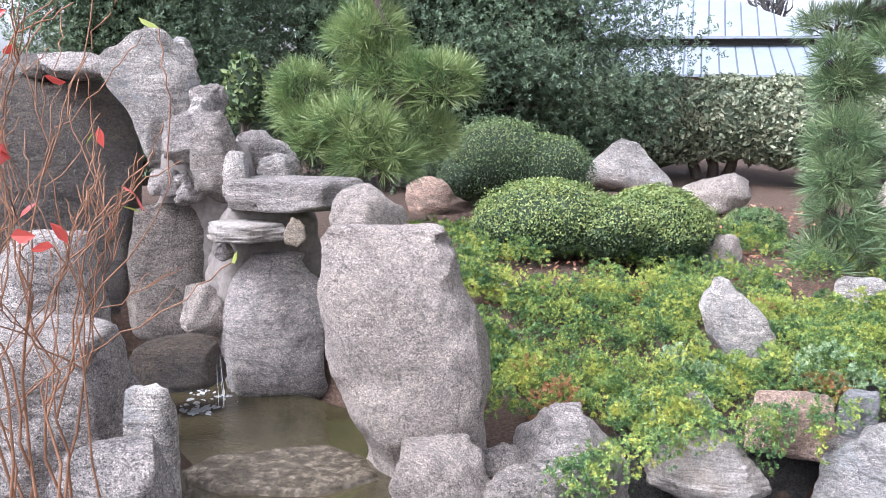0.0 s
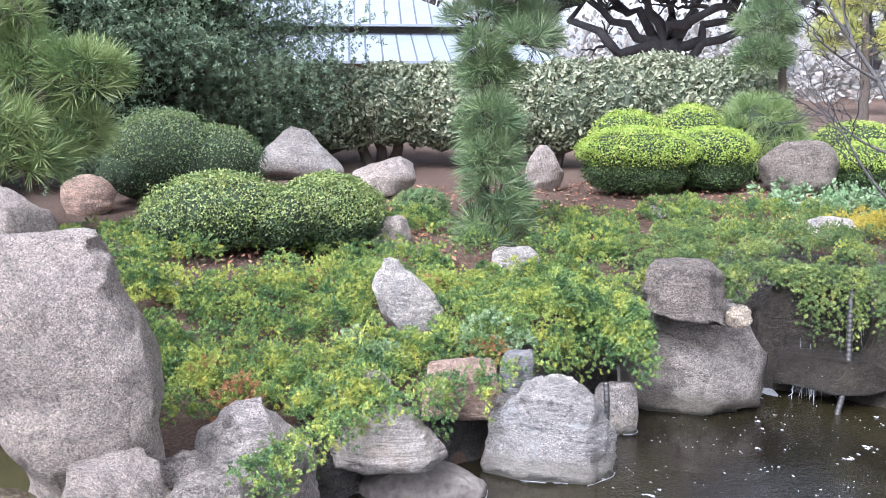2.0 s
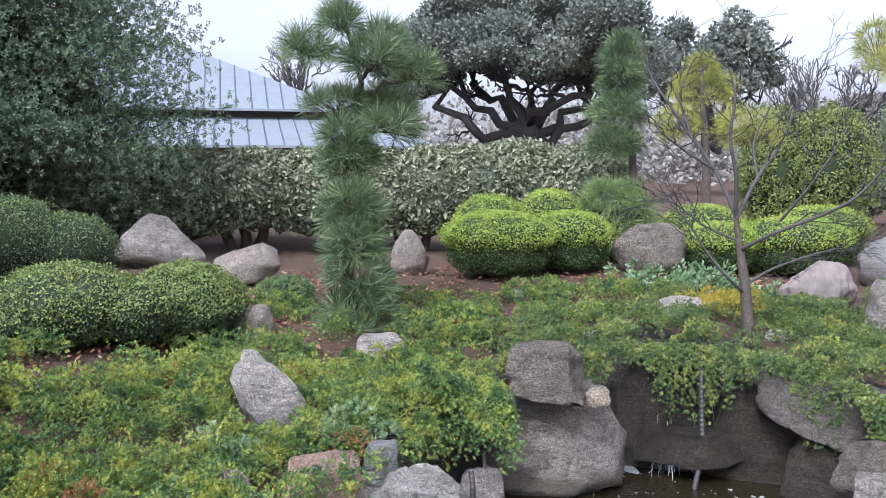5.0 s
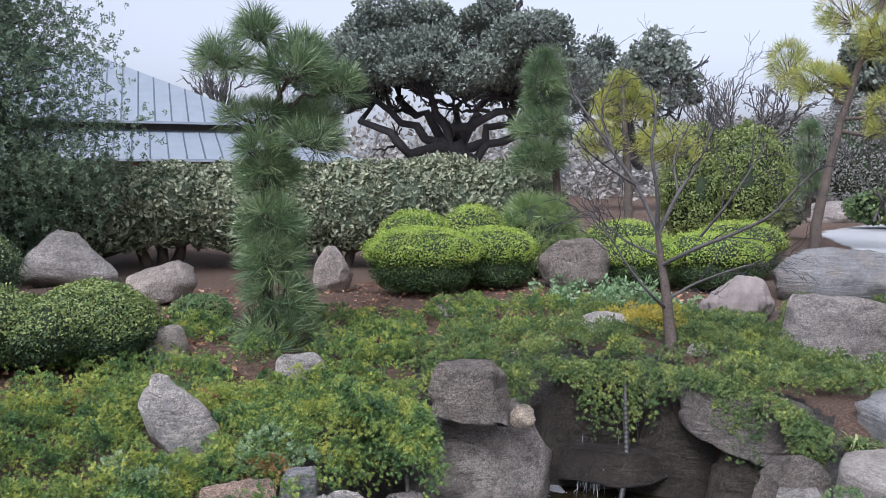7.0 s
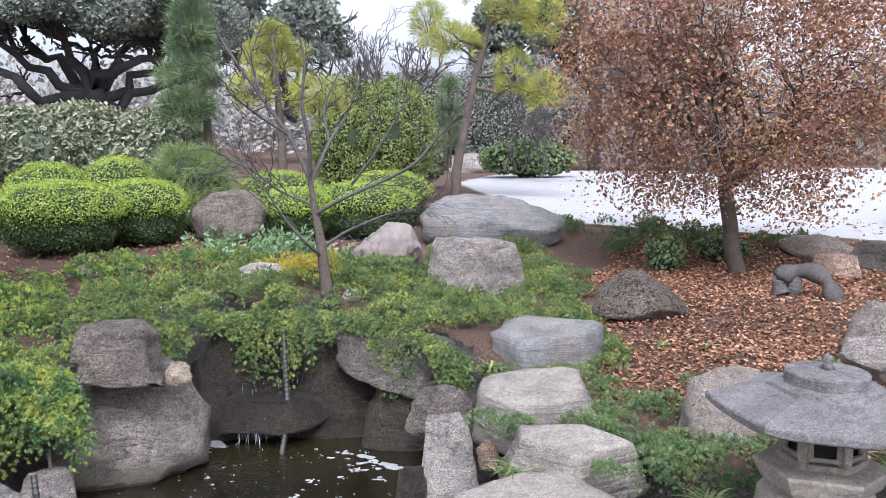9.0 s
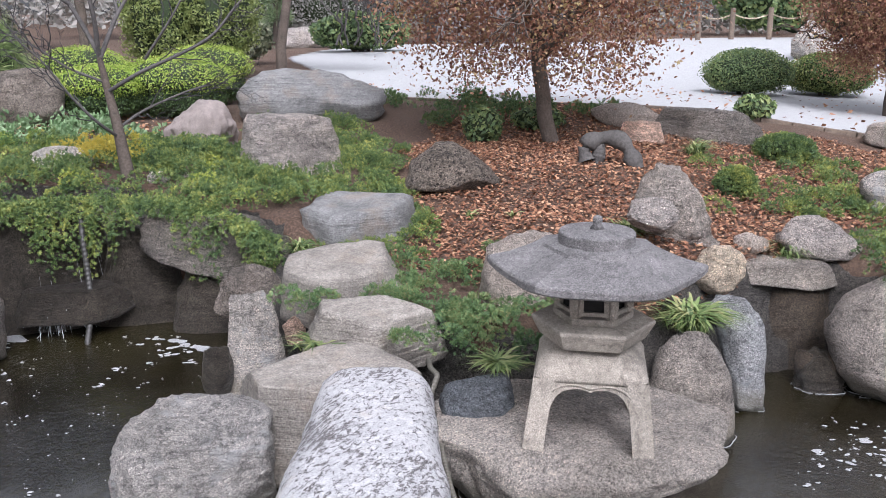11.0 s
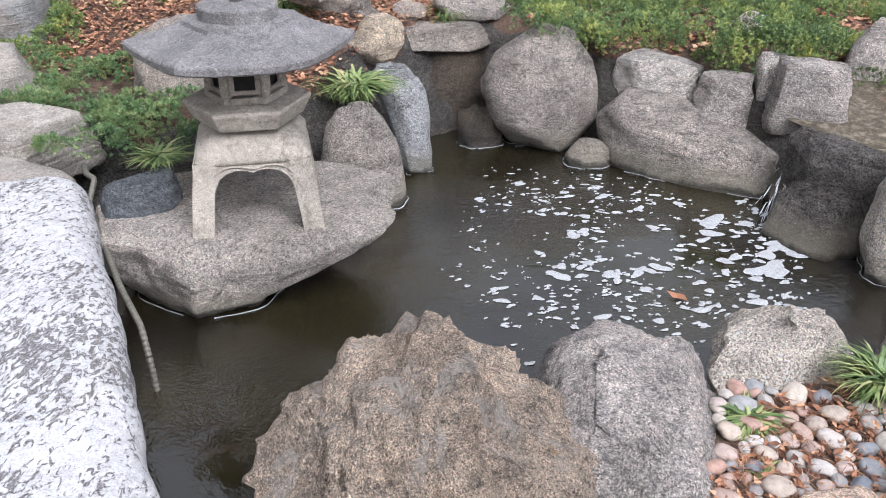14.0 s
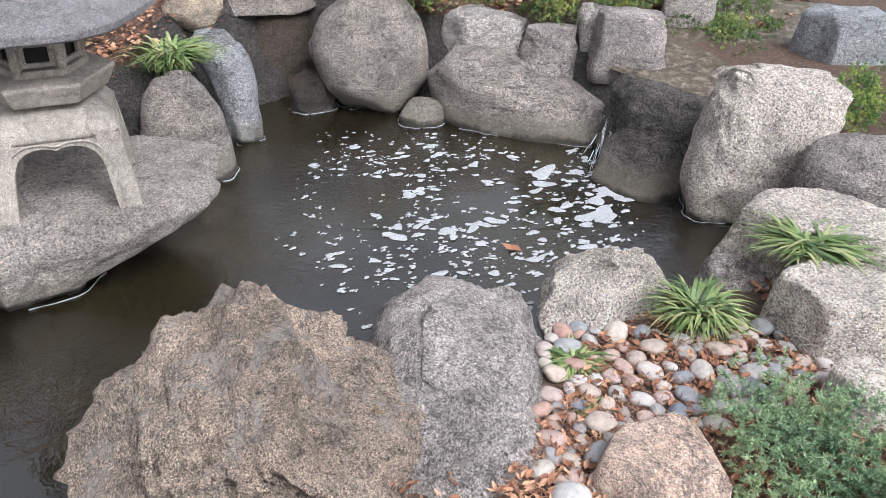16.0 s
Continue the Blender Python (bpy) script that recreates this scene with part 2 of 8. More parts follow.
def pond(name="pond_water", deep=(0.006, 0.0046, 0.0026), murk=(0.02, 0.0162, 0.007)):
    """Murky water: olive-brown body, glossy surface, calm with drifts of fine ripples."""
    m, nt, b = nodes_of(name)
    v = coords(nt)
    base = ramp(nt, noise_tex(nt, v, 0.9, 4, 0.6), [(0.38, deep), (0.62, murk)])
    nt.links.new(base, b.inputs["Base Color"])
    b.inputs["Roughness"].default_value = 0.02
    b.inputs["IOR"].default_value = 1.9
    calm = ramp(nt, noise_tex(nt, v, 1.2, 3, 0.5), [(0.42, 0.15), (0.6, 1.6)])
    fine = maths(nt, "MULTIPLY", maths(nt, "ADD", noise_tex(nt, v, 30, 3, 0.6, 0.8), maths(nt, "MULTIPLY", noise_tex(nt, v, 75, 2, 0.5, 0.5), 0.4)), calm)
    h = maths(nt, "ADD", maths(nt, "MULTIPLY", noise_tex(nt, v, 5, 2, 0.5), 0.8), fine)
    bump(nt, b, h, 0.8, 0.006)
    return m


M_SOIL = soil()
M_WATER = pond()
M_POOL = pond("pool_water", (0.02, 0.017, 0.008), (0.065, 0.052, 0.026))
M_GRANITE_BROWN = granite("granite_brown", (0.105, 0.088, 0.075), (0.29, 0.25, 0.215), warm=(0.2, 0.15, 0.1), grain=180)
M_GRAVELLY = granite("gravelly_stone", (0.06, 0.052, 0.045), (0.25, 0.21, 0.17), warm=(0.14, 0.1, 0.07), grain=75, relief=0.012)
M_GRANITE_BLUE = granite("granite_blue", (0.16, 0.168, 0.175), (0.42, 0.43, 0.44), stain=0.1, patch=(0.52, 0.54, 0.56))
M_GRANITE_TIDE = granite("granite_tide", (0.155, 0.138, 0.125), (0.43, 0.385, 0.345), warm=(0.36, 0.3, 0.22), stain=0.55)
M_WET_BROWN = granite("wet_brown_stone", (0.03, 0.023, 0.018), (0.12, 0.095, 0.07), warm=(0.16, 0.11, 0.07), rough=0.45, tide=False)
M_PEACH = granite("peach_stone", (0.52, 0.37, 0.28), (0.7, 0.55, 0.45), warm=(0.6, 0.38, 0.22), stain=0.5)
M_LICHEN = granite("lichen_stone", (0.18, 0.14, 0.108), (0.58, 0.47, 0.37), warm=(0.26, 0.17, 0.1), stain=0.8, relief=0.012, patch=(0.56, 0.5, 0.44), grain=260, ridged=1.2, crust=((2.16, 0.02, 0.52), 0.27, (0.4, 0.2, 0.05)))

# foliage, bark
# yellow is tip growth; the darkest patches paint shadow between the clumps
M_JUNIPER = leafy("juniper_green", [(0.024, 0.056, 0.026), (0.058, 0.12, 0.042), (0.125, 0.21, 0.055), (0.28, 0.335, 0.065), (0.48, 0.44, 0.075)], 0.65, 0.15, 0.32, 8.0)
M_JUNIPER_BLUE = leafy("juniper_blue", [(0.09, 0.155, 0.085), (0.17, 0.26, 0.135), (0.28, 0.37, 0.19), (0.4, 0.47, 0.25)], 0.65, 0.15, 0.45, 6.0)
M_JUNIPER_DULL = leafy("juniper_dull", [(0.045, 0.085, 0.04), (0.09, 0.155, 0.06), (0.15, 0.225, 0.08), (0.24, 0.23, 0.1)], 0.65, 0.15, 0.4, 7.0)
M_JUNIPER_TIP = leafy("juniper_tips", [(0.18, 0.25, 0.05), (0.3, 0.36, 0.07), (0.44, 0.44, 0.09)], 0.65, 0.2, 0.7, 2.0)
M_JUNIPER_GREEN = leafy("juniper_deep_green", [(0.036, 0.066, 0.028), (0.068, 0.118, 0.042), (0.12, 0.18, 0.055), (0.215, 0.265, 0.07), (0.4, 0.385, 0.09)], 0.65, 0.15, 0.4, 6.0)
M_RUSTY = leafy("rusty_shoots", [(0.22, 0.09, 0.04), (0.35, 0.17, 0.07), (0.3, 0.2, 0.08)], 0.7, 0.2)
M_YELLOW = leafy("yellow_shoots", [(0.3, 0.27, 0.05), (0.48, 0.4, 0.06), (0.55, 0.42, 0.07)], 0.6, 0.25)
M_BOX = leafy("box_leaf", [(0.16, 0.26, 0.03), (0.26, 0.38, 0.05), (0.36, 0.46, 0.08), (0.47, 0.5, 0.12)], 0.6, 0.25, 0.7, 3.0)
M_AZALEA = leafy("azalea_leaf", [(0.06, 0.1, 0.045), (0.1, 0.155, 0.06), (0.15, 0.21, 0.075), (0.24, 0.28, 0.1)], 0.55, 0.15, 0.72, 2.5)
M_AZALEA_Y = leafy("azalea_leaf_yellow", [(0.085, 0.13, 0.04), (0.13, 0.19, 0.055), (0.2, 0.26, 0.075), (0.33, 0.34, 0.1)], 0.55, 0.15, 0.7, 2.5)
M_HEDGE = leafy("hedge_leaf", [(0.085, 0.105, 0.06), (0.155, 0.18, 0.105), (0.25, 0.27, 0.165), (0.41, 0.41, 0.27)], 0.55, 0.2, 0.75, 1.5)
# mature leaves, their green darkened further for the shade low on the domes
M_BOX_OLD_SHADED = leafy("box_leaf_old_shaded", [(0.025, 0.05, 0.015), (0.05, 0.09, 0.025), (0.09, 0.14, 0.04)], 0.5, 0.15, 0.8, 3.0)
M_AZALEA_OLD_SHADED = leafy("azalea_leaf_old_shaded", [(0.03, 0.055, 0.025), (0.055, 0.09, 0.04), (0.09, 0.13, 0.055)], 0.5, 0.1, 0.8, 3.0)
# dark fill for plant interiors, inner shade painted as a colour
M_CORE = simple("inner_shade_fill", (0.028, 0.042, 0.017), 0.95, 40, 0.5)
M_BARK = simple("bark", (0.1, 0.078, 0.062), 0.95, 60, 0.5, relief=0.012)
M_BARK_GREY = simple("bark_grey", (0.085, 0.077, 0.072), 0.9, 70, 0.4, relief=0.006)
M_BARK_DARK = simple("bark_dark", (0.055, 0.05, 0.05), 0.95, 30, 0.5, relief=0.02)
M_NEEDLE = leafy("pine_needle", [(0.09, 0.15, 0.05), (0.17, 0.25, 0.085), (0.3, 0.36, 0.14)], 0.5, 0.25, 0.8)
M_NEEDLE_BLUE = leafy("pine_needle_blue", [(0.075, 0.125, 0.06), (0.14, 0.21, 0.095), (0.25, 0.32, 0.15)], 0.5, 0.25, 0.8)
M_NEEDLE_YELLOW = leafy("pine_needle_yellow", [(0.2, 0.25, 0.06), (0.38, 0.4, 0.09), (0.54, 0.51, 0.13)], 0.5, 0.3, 0.7)
# cedar greens lightened to carry the haze in front of the tree
M_CEDAR_HAZY = leafy("hazy_cedar_spray", [(0.075, 0.115, 0.07), (0.105, 0.155, 0.09), (0.14, 0.195, 0.11), (0.19, 0.24, 0.135)], 0.7, 0.2, 0.6, 0.9)
# distant leaves painted paler and greyer, with air haze in the colour
M_OAK_HAZY = leafy("hazy_oak_leaf", [(0.12, 0.145, 0.12), (0.18, 0.205, 0.165), (0.25, 0.272, 0.215)], 0.95, 0.15, 0.6, 0.5)
M_MAPLE = leafy("dry_maple_leaf", [(0.15, 0.065, 0.048), (0.23, 0.105, 0.07), (0.3, 0.15, 0.095), (0.38, 0.21, 0.13), (0.44, 0.34, 0.15)], 0.7, 0.3, 0.7, 2.0)
M_LITTER = leafy("leaf_litter", [(0.1, 0.042, 0.024), (0.2, 0.085, 0.045), (0.3, 0.135, 0.07), (0.46, 0.27, 0.16)], 0.8, 0.1, 0.85, 1.5)
M_STRAP = leafy("strap_leaf", [(0.06, 0.1, 0.03), (0.13, 0.19, 0.06), (0.24, 0.3, 0.11), (0.36, 0.36, 0.16)], 0.45, 0.25, 0.9)
M_BAMBOO = leafy("bamboo_leaf", [(0.12, 0.165, 0.045), (0.21, 0.26, 0.075), (0.32, 0.36, 0.12)], 0.5, 0.3, 0.7)
M_CREEPER = leafy("pale_creeper", [(0.1, 0.18, 0.07), (0.18, 0.28, 0.13), (0.26, 0.36, 0.19)], 0.5, 0.2, 0.8)
M_LANTERN = granite("lantern_granite", (0.235, 0.212, 0.182), (0.355, 0.322, 0.28), warm=(0.3, 0.265, 0.21), grain=330, stain=0.35, relief=0.001, tide=False, speck=0.3, ridged=0.0)
M_ROOFSTONE = granite("lantern_roof_granite", (0.07, 0.069, 0.071), (0.2, 0.194, 0.195), warm=(0.12, 0.11, 0.1), grain=260, stain=0.4, relief=0.0012, tide=False, speck=0.7, ridged=0.12)
M_HOLLOW_SHADE = simple("hollow_shade", (0.02, 0.018, 0.016), 0.95)
M_HOSE = simple("hose_plastic", (0.11, 0.1, 0.08), 0.55, 40, 0.25)
M_HOSE_DARK = simple("hose_dark_plastic", (0.045, 0.042, 0.038), 0.5, 40, 0.3)


def flaked():
    m, nt, b = nodes_of("flaked_white")
    v = coords(nt)
    stretch = nt.nodes.new("ShaderNodeMapping")
    stretch.inputs["Rotation"].default_value = (0, 0, radians(-31))
    stretch.inputs["Scale"].default_value = (0.65, 1.2, 1.0)
    nt.links.new(v, stretch.inputs[0])
    n1 = noise_tex(nt, stretch.outputs[0], 50, 9, 0.7, 0.8)
    n2 = noise_tex(nt, v, 3.1, 4, 0.6)
    mask = maths(nt, "ADD", n1, maths(nt, "MULTIPLY", maths(nt, "SUBTRACT", n2, 0.5), 0.36))
    fine = noise_tex(nt, v, 170, 4, 0.8)
    white = mix(nt, 0.9, (0.44, 0.43, 0.425), ramp(nt, fine, [(0.36, 0.62), (0.5, 0.98), (0.64, 1.2)]), "MULTIPLY")
    white = mix(nt, 0.8, white, ramp(nt, noise_tex(nt, v, 22, 6, 0.7), [(0.32, 0.7), (0.6, 1.08)]), "MULTIPLY")
    white = mix(nt, ramp(nt, noise_tex(nt, v, 7, 5, 0.6), [(0.58, 0), (0.75, 0.55)]), white, (0.46, 0.39, 0.31))
    dark = ramp(nt, fine, [(0.36, (0.06, 0.053, 0.053)), (0.5, (0.13, 0.118, 0.115)), (0.66, (0.28, 0.26, 0.25))])
    nt.links.new(mix(nt, ramp(nt, mask, [(0.535, 0.0), (0.552, 1.0)]), white, dark), b.inputs["Base Color"])
    b.inputs["Roughness"].default_value = 0.85
    h = maths(nt, "SUBTRACT", maths(nt, "MULTIPLY", fine, 0.4), ramp(nt, mask, [(0.53, 0.0), (0.555, 0.5)]))
    bump(nt, b, h, 0.8, 0.006)
    return m


M_FLAKED = flaked()
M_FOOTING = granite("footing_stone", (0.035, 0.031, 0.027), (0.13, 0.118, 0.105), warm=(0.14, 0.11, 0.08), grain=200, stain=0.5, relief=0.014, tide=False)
M_SAND = simple("white_gravel", (0.37, 0.366, 0.36), 0.95, 120, 0.12, relief=0.006)
M_METAL = simple("painted_metal_roof", (0.21, 0.235, 0.26), 0.6, 3, 0.1, 0.0)
M_METAL_RIB = simple("roof_rib", (0.09, 0.105, 0.125), 0.5, 3, 0.1)
M_WALL_DARK = simple("shaded_timber_wall", (0.07, 0.06, 0.05), 0.8, 12, 0.3)
M_WALL_GREY = simple("weathered_shingle", (0.14, 0.13, 0.125), 0.9, 25, 0.35)
M_TIMBER = simple("weathered_timber", (0.16, 0.12, 0.09), 0.9, 40, 0.4)
M_FABRIC = simple("grey_burlap", (0.24, 0.2, 0.18), 0.95, 160, 0.3, relief=0.004)
M_DRIFT = simple("dark_driftwood", (0.075, 0.068, 0.062), 0.9, 50, 0.5, relief=0.01)
M_TWIG = simple("orange_brown_twig", (0.26, 0.13, 0.07), 0.8, 60, 0.35)
M_RED = leafy("red_leaf", [(0.3, 0.02, 0.02), (0.5, 0.05, 0.04), (0.6, 0.16, 0.12)], 0.4, 0.3, 0.9)
M_GREENLEAF = leafy("green_leaf", [(0.1, 0.16, 0.03), (0.25, 0.3, 0.06), (0.4, 0.4, 0.1)], 0.4, 0.3, 0.9)


def foam():
    m, nt, b = nodes_of("foam")
    v = coords(nt)
    n = noise_tex(nt, v, 160, 4, 0.7)
    nt.links.new(ramp(nt, n, [(0.3, 0.16), (0.62, 0.46)]), b.inputs["Base Color"])
    b.inputs["Roughness"].default_value = 0.7
    bump(nt, b, n, 0.8, 0.006)
    return m


def falling():
    m, nt, b = nodes_of("falling_water")
    b.inputs["Base Color"].default_value = (0.75, 0.78, 0.8, 1)
    b.inputs["Roughness"].default_value = 0.1
    b.inputs["IOR"].default_value = 1.33
    b.inputs["Transmission Weight"].default_value = 0.25
    return m


def pebble():
    m, nt, b = nodes_of("river_pebble")
    info = nt.nodes.new("ShaderNodeObjectInfo")
    v = coords(nt)
    base = ramp(nt, info.outputs["Random"], [(0.0, (0.16, 0.17, 0.19)), (0.2, (0.3, 0.29, 0.28)), (0.4, (0.46, 0.4, 0.33)), (0.55, (0.36, 0.22, 0.17)), (0.7, (0.5, 0.475, 0.44)), (0.85, (0.42, 0.33, 0.26)), (1.0, (0.24, 0.23, 0.23))])
    n = noise_tex(nt, v, 60, 6, 0.65)
    nt.links.new(mix(nt, 0.8, base, mix(nt, 0.6, ramp(nt, n, [(0.3, 0.52), (0.7, 1.0)]), ramp(nt, noise_tex(nt, v, 320, 3, 0.7), [(0.35, 0.6), (0.6, 1.1)]), "MULTIPLY"), "MULTIPLY"), b.inputs["Base Color"])
    b.inputs["Roughness"].default_value = 0.8
    bump(nt, b, n, 0.4, 0.002)
    return m


M_FOAM, M_FALL, M_PEBBLE = foam(), falling(), pebble()
M_GLASS = simple("dark_window_glass", (0.03, 0.035, 0.04), 0.15, 4, 0.2)
M_BANK = granite("bank_stone", (0.2, 0.19, 0.18), (0.46, 0.44, 0.42), warm=(0.4, 0.34, 0.25), stain=0.4, grain=300, patch=(0.56, 0.55, 0.53))
# pale grey-brown foliage with the haze of distance mixed into its colours
M_WOODS_HAZY = leafy("hazy_far_woodland", [(0.17, 0.17, 0.15), (0.24, 0.235, 0.21), (0.32, 0.3, 0.27), (0.38, 0.35, 0.31)], 0.8, 0.1, 0.4, 0.12)
# paler version of the interior shade fill, for hedges
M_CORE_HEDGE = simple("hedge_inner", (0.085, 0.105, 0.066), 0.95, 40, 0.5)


def streambed():
    m, nt, b = nodes_of("wet_streambed")
    v = coords(nt)
    n = noise_tex(nt, v, 22, 7, 0.72)
    base = ramp(nt, n, [(0.3, (0.03, 0.024, 0.016)), (0.5, (0.1, 0.08, 0.055)), (0.68, (0.24, 0.2, 0.15))])
    nt.links.new(base, b.inputs["Base Color"])
    b.inputs["Roughness"].default_value = 0.12
    b.inputs["IOR"].default_value = 1.33
    bump(nt, b, n, 0.8, 0.03)
    return m


M_STREAM = streambed()

# ---- builders ----
NP = np.array


def mesh_ob(name, verts, faces, material, parent=None, smooth=True):
    """One mesh object; faces is a (n, 3) or (n, 4) array or a list of them."""
    me = bpy.data.meshes.new(name)
    groups = faces if isinstance(faces, list) else [faces]
    groups = [np.asarray(g, dtype=np.int32) for g in groups if len(g)]
    verts = np.asarray(verts, dtype=np.float32)
    me.vertices.add(len(verts))
    me.vertices.foreach_set("co", verts.ravel())
    loops = np.concatenate([g.ravel() for g in groups])
    sizes = np.concatenate([np.full(len(g), g.shape[1], dtype=np.int32) for g in groups])
    me.loops.add(len(loops))
    me.loops.foreach_set("vertex_index", loops)
    me.polygons.add(len(sizes))
    me.polygons.foreach_set("loop_start", np.r_[0, np.cumsum(sizes)[:-1]].astype(np.int32))
    me.update(calc_edges=True)
    me.validate()
    me.polygons.foreach_set("use_smooth", np.full(len(me.polygons), smooth))
    if material:
        me.materials.append(material)
    ob = new(name, me)
    if parent:
        ob.parent = parent
    if name.endswith("growth") or name in ("foliage", "crown", "dry_foliage"):
        ob["kind"] = "stuff"
    return ob


def part(name, bm, material, parent=None, label="", smooth=False):
    me = bpy.data.meshes.new(name)
    bm.to_mesh(me)
    bm.free()
    me.materials.append(material)
    for p in me.polygons:
        p.use_smooth = smooth
    ob = new(name, me)
    if parent:
        ob.parent = parent
    return tagged(ob, label)


def sphere_arrays(level):
    bm = bmesh.new()
    bmesh.ops.create_icosphere(bm, subdivisions=level, radius=1.0)
    v = NP([p.co[:] for p in bm.verts])
    f = NP([[q.index for q in p.verts] for p in bm.faces])
    bm.free()
    return v, f


SPHERES = {n: sphere_arrays(n) for n in (2, 3, 4, 5, 6)}


def wave(points, scale, seed, octaves=3):
    """Fractal noise about -1 to 1 at every point, from the mathutils noise."""
    off = Vector((seed * 3.17, seed * 1.31, seed * 7.7))
    return NP([noise.fractal(Vector(p) * scale + off, 0.9, 2.0, octaves) for p in points])


def stone_verts(size, seed, box=2.6, facets=4, rough=1.0, profile=None, strata=0.0, level=5, cuts=(), under=1.0, chips=None, prism=0, taper=0.12):
    rng = np.random.RandomState(seed)
    v, f = SPHERES[level]
    if prism:
        # a broken block: an uneven many-sided plan between a flat top and base
        sides = (np.arange(prism) + rng.uniform(-0.28, 0.28, prism)) * 2 * math.pi / prism + rng.uniform(0, 6)
        far = rng.uniform(0.78, 1.0, prism)
        a = np.arctan2(v[:, 1], v[:, 0])
        c = np.cos(a[:, None] - sides[None])
        edge = np.where(c > 0.05, far / np.maximum(c, 0.05), 9.0).min(1)
        edge = np.minimum(edge, 1.12)
        v = v / np.maximum(np.hypot(v[:, 0], v[:, 1]) / edge, np.abs(v[:, 2]))[:, None]
        v = v * NP([[1, 1, 0]]) * (1 - taper * (v[:, 2:] + 0.4)) + v * NP([[0, 0, 1]])
    else:
        v = v / (np.abs(v) ** box).sum(1, keepdims=True) ** (1 / box)
    for _ in range(facets):
        n = rng.normal(size=3)
        n[2] = abs(n[2]) * 0.7
        n /= np.linalg.norm(n)
        d = rng.uniform(0.62, 0.88) - (0.1 if rough > 1.2 else 0) + (0.12 if profile else 0)
        v = v - n * np.maximum(0, v @ n - d)[:, None] * 0.92
    for (a, b, c), d in cuts:
        n = NP([a, b, c], float)
        n /= np.linalg.norm(n)
        v = v - n * np.maximum(0, v @ n - d)[:, None] * 0.97
    # small hewn flats all over
    for _ in range(int(26 * min(rough, 1.0)) if chips is None else chips):
        n = rng.normal(size=3)
        n /= np.linalg.norm(n)
        s = v @ n
        v = v - n * np.maximum(0, s - s.max() * rng.uniform(0.8, 0.96))[:, None] * 0.93
    half = NP(size) / 2
    u = v * (half / half.max())
    out = v / np.maximum(np.linalg.norm(v, axis=1, keepdims=True), 1e-6)
    v = v + out * (0.07 * rough * wave(u, 1.5, seed, 2))[:, None]
    # steps and ledges: noise folded into terraces, then crumbled
    k = rough * (1.0 if level >= 4 else 0.5)
    step = wave(u, 3.2, seed + 3, 3) * 3.0
    ledge = np.floor(step) + np.clip((step - np.floor(step)) * 3.0, 0, 1)
    v = v + out * (0.026 * k * ledge)[:, None]
    if level >= 4:
        size_m = half.max()
        metres = u * size_m
        crumb = 0.010 * wave(metres, 9.0, seed + 6, 3) + 0.007 * (0.3 - np.abs(wave(metres, 17.0, seed + 5, 3))) + 0.004 * wave(metres, 42.0, seed + 8, 2)
        v = v + out * (k * crumb / size_m - 0.12 * k * np.maximum(0, 0.13 - np.abs(wave(u, 2.4, seed + 7, 3))))[:, None]
    if strata:
        v = v + out * NP([1, 1, 0.15]) * (strata * wave(u * NP([0.6, 0.6, 9]), 1.7, seed + 9, 3))[:, None]
    if profile:
        lev = NP([p[0] for p in profile]) * 2 - 1
        zc = np.clip(v[:, 2], -1, 1)
        lo = np.interp(zc, lev, [p[1] * 2 - 1 for p in profile])
        hi = np.interp(zc, lev, [p[2] * 2 - 1 for p in profile])
        ext = np.maximum(1 - np.abs(zc) ** box, 0.02) ** (1 / box)
        x = np.clip(v[:, 0] / ext, -1.15, 1.15)
        v = v.copy()
        v[:, 0] = (lo + hi) / 2 + (hi - lo) / 2 * x
    if under != 1.0:
        v[:, 1] *= np.interp(v[:, 2], [-1, -0.3, 0.4], [under, (1 + under) / 2, 1.0])
    return v * half, f


def stone(label, at, size, turn, material, seed=1, tilt=(0, 0), sink=0.0, category="rock", name="rock", group="", **shape):
    """A boulder whose base centre stands at 'at'; size is across, deep, high."""
    w, d, h = size
    shape.setdefault("level", 5 if w > 0.5 else 4)
    # stones far up the garden need less detail
    if math.hypot(at[0], at[1]) > (5.0 if w > 0.6 else 4.2):
        shape["level"] = min(shape["level"], 4)
    v, f = stone_verts((w, d, h + sink), seed, **shape)
    ob = mesh_ob(name, v, f, material)
    ob.matrix_world = pose(*at, 0, 0, turn) @ pose(0, 0, (h - sink) / 2, tilt[0], tilt[1], 0)
    return tagged(ob, label, category, group)

# ---- plant builders ----


def thing(name, label, category, at=(0, 0, 0), group="", turn=0):
    ob = new(name)
    ob.empty_display_size = 0.1
    ob.matrix_world = pose(*at, 0, 0, turn)
    return tagged(ob, label, category, group)


def frames_from(normals, rng, lean=0.35):
    """Random turned bases whose third axis follows the normals, loosely."""
    n = normals + rng.normal(size=normals.shape) * lean
    n /= np.linalg.norm(n, axis=1, keepdims=True) + 1e-9
    a = rng.normal(size=n.shape)
    x = np.cross(a, n)
    x /= np.linalg.norm(x, axis=1, keepdims=True) + 1e-9
    return np.stack([x, np.cross(n, x), n], 2)


def strew(pts, bases, sizes, tv, tf):
    """Copies of a small template at points, as one pair of arrays."""
    tv, tf = NP(tv, float), NP(tf)
    v = np.einsum("nij,kj->nki", bases, tv) * np.asarray(sizes)[:, None, None] + pts[:, None, :]
    f = tf[None] + (np.arange(len(pts)) * len(tv))[:, None, None]
    return v.reshape(-1, 3), f.reshape(-1, tf.shape[1])


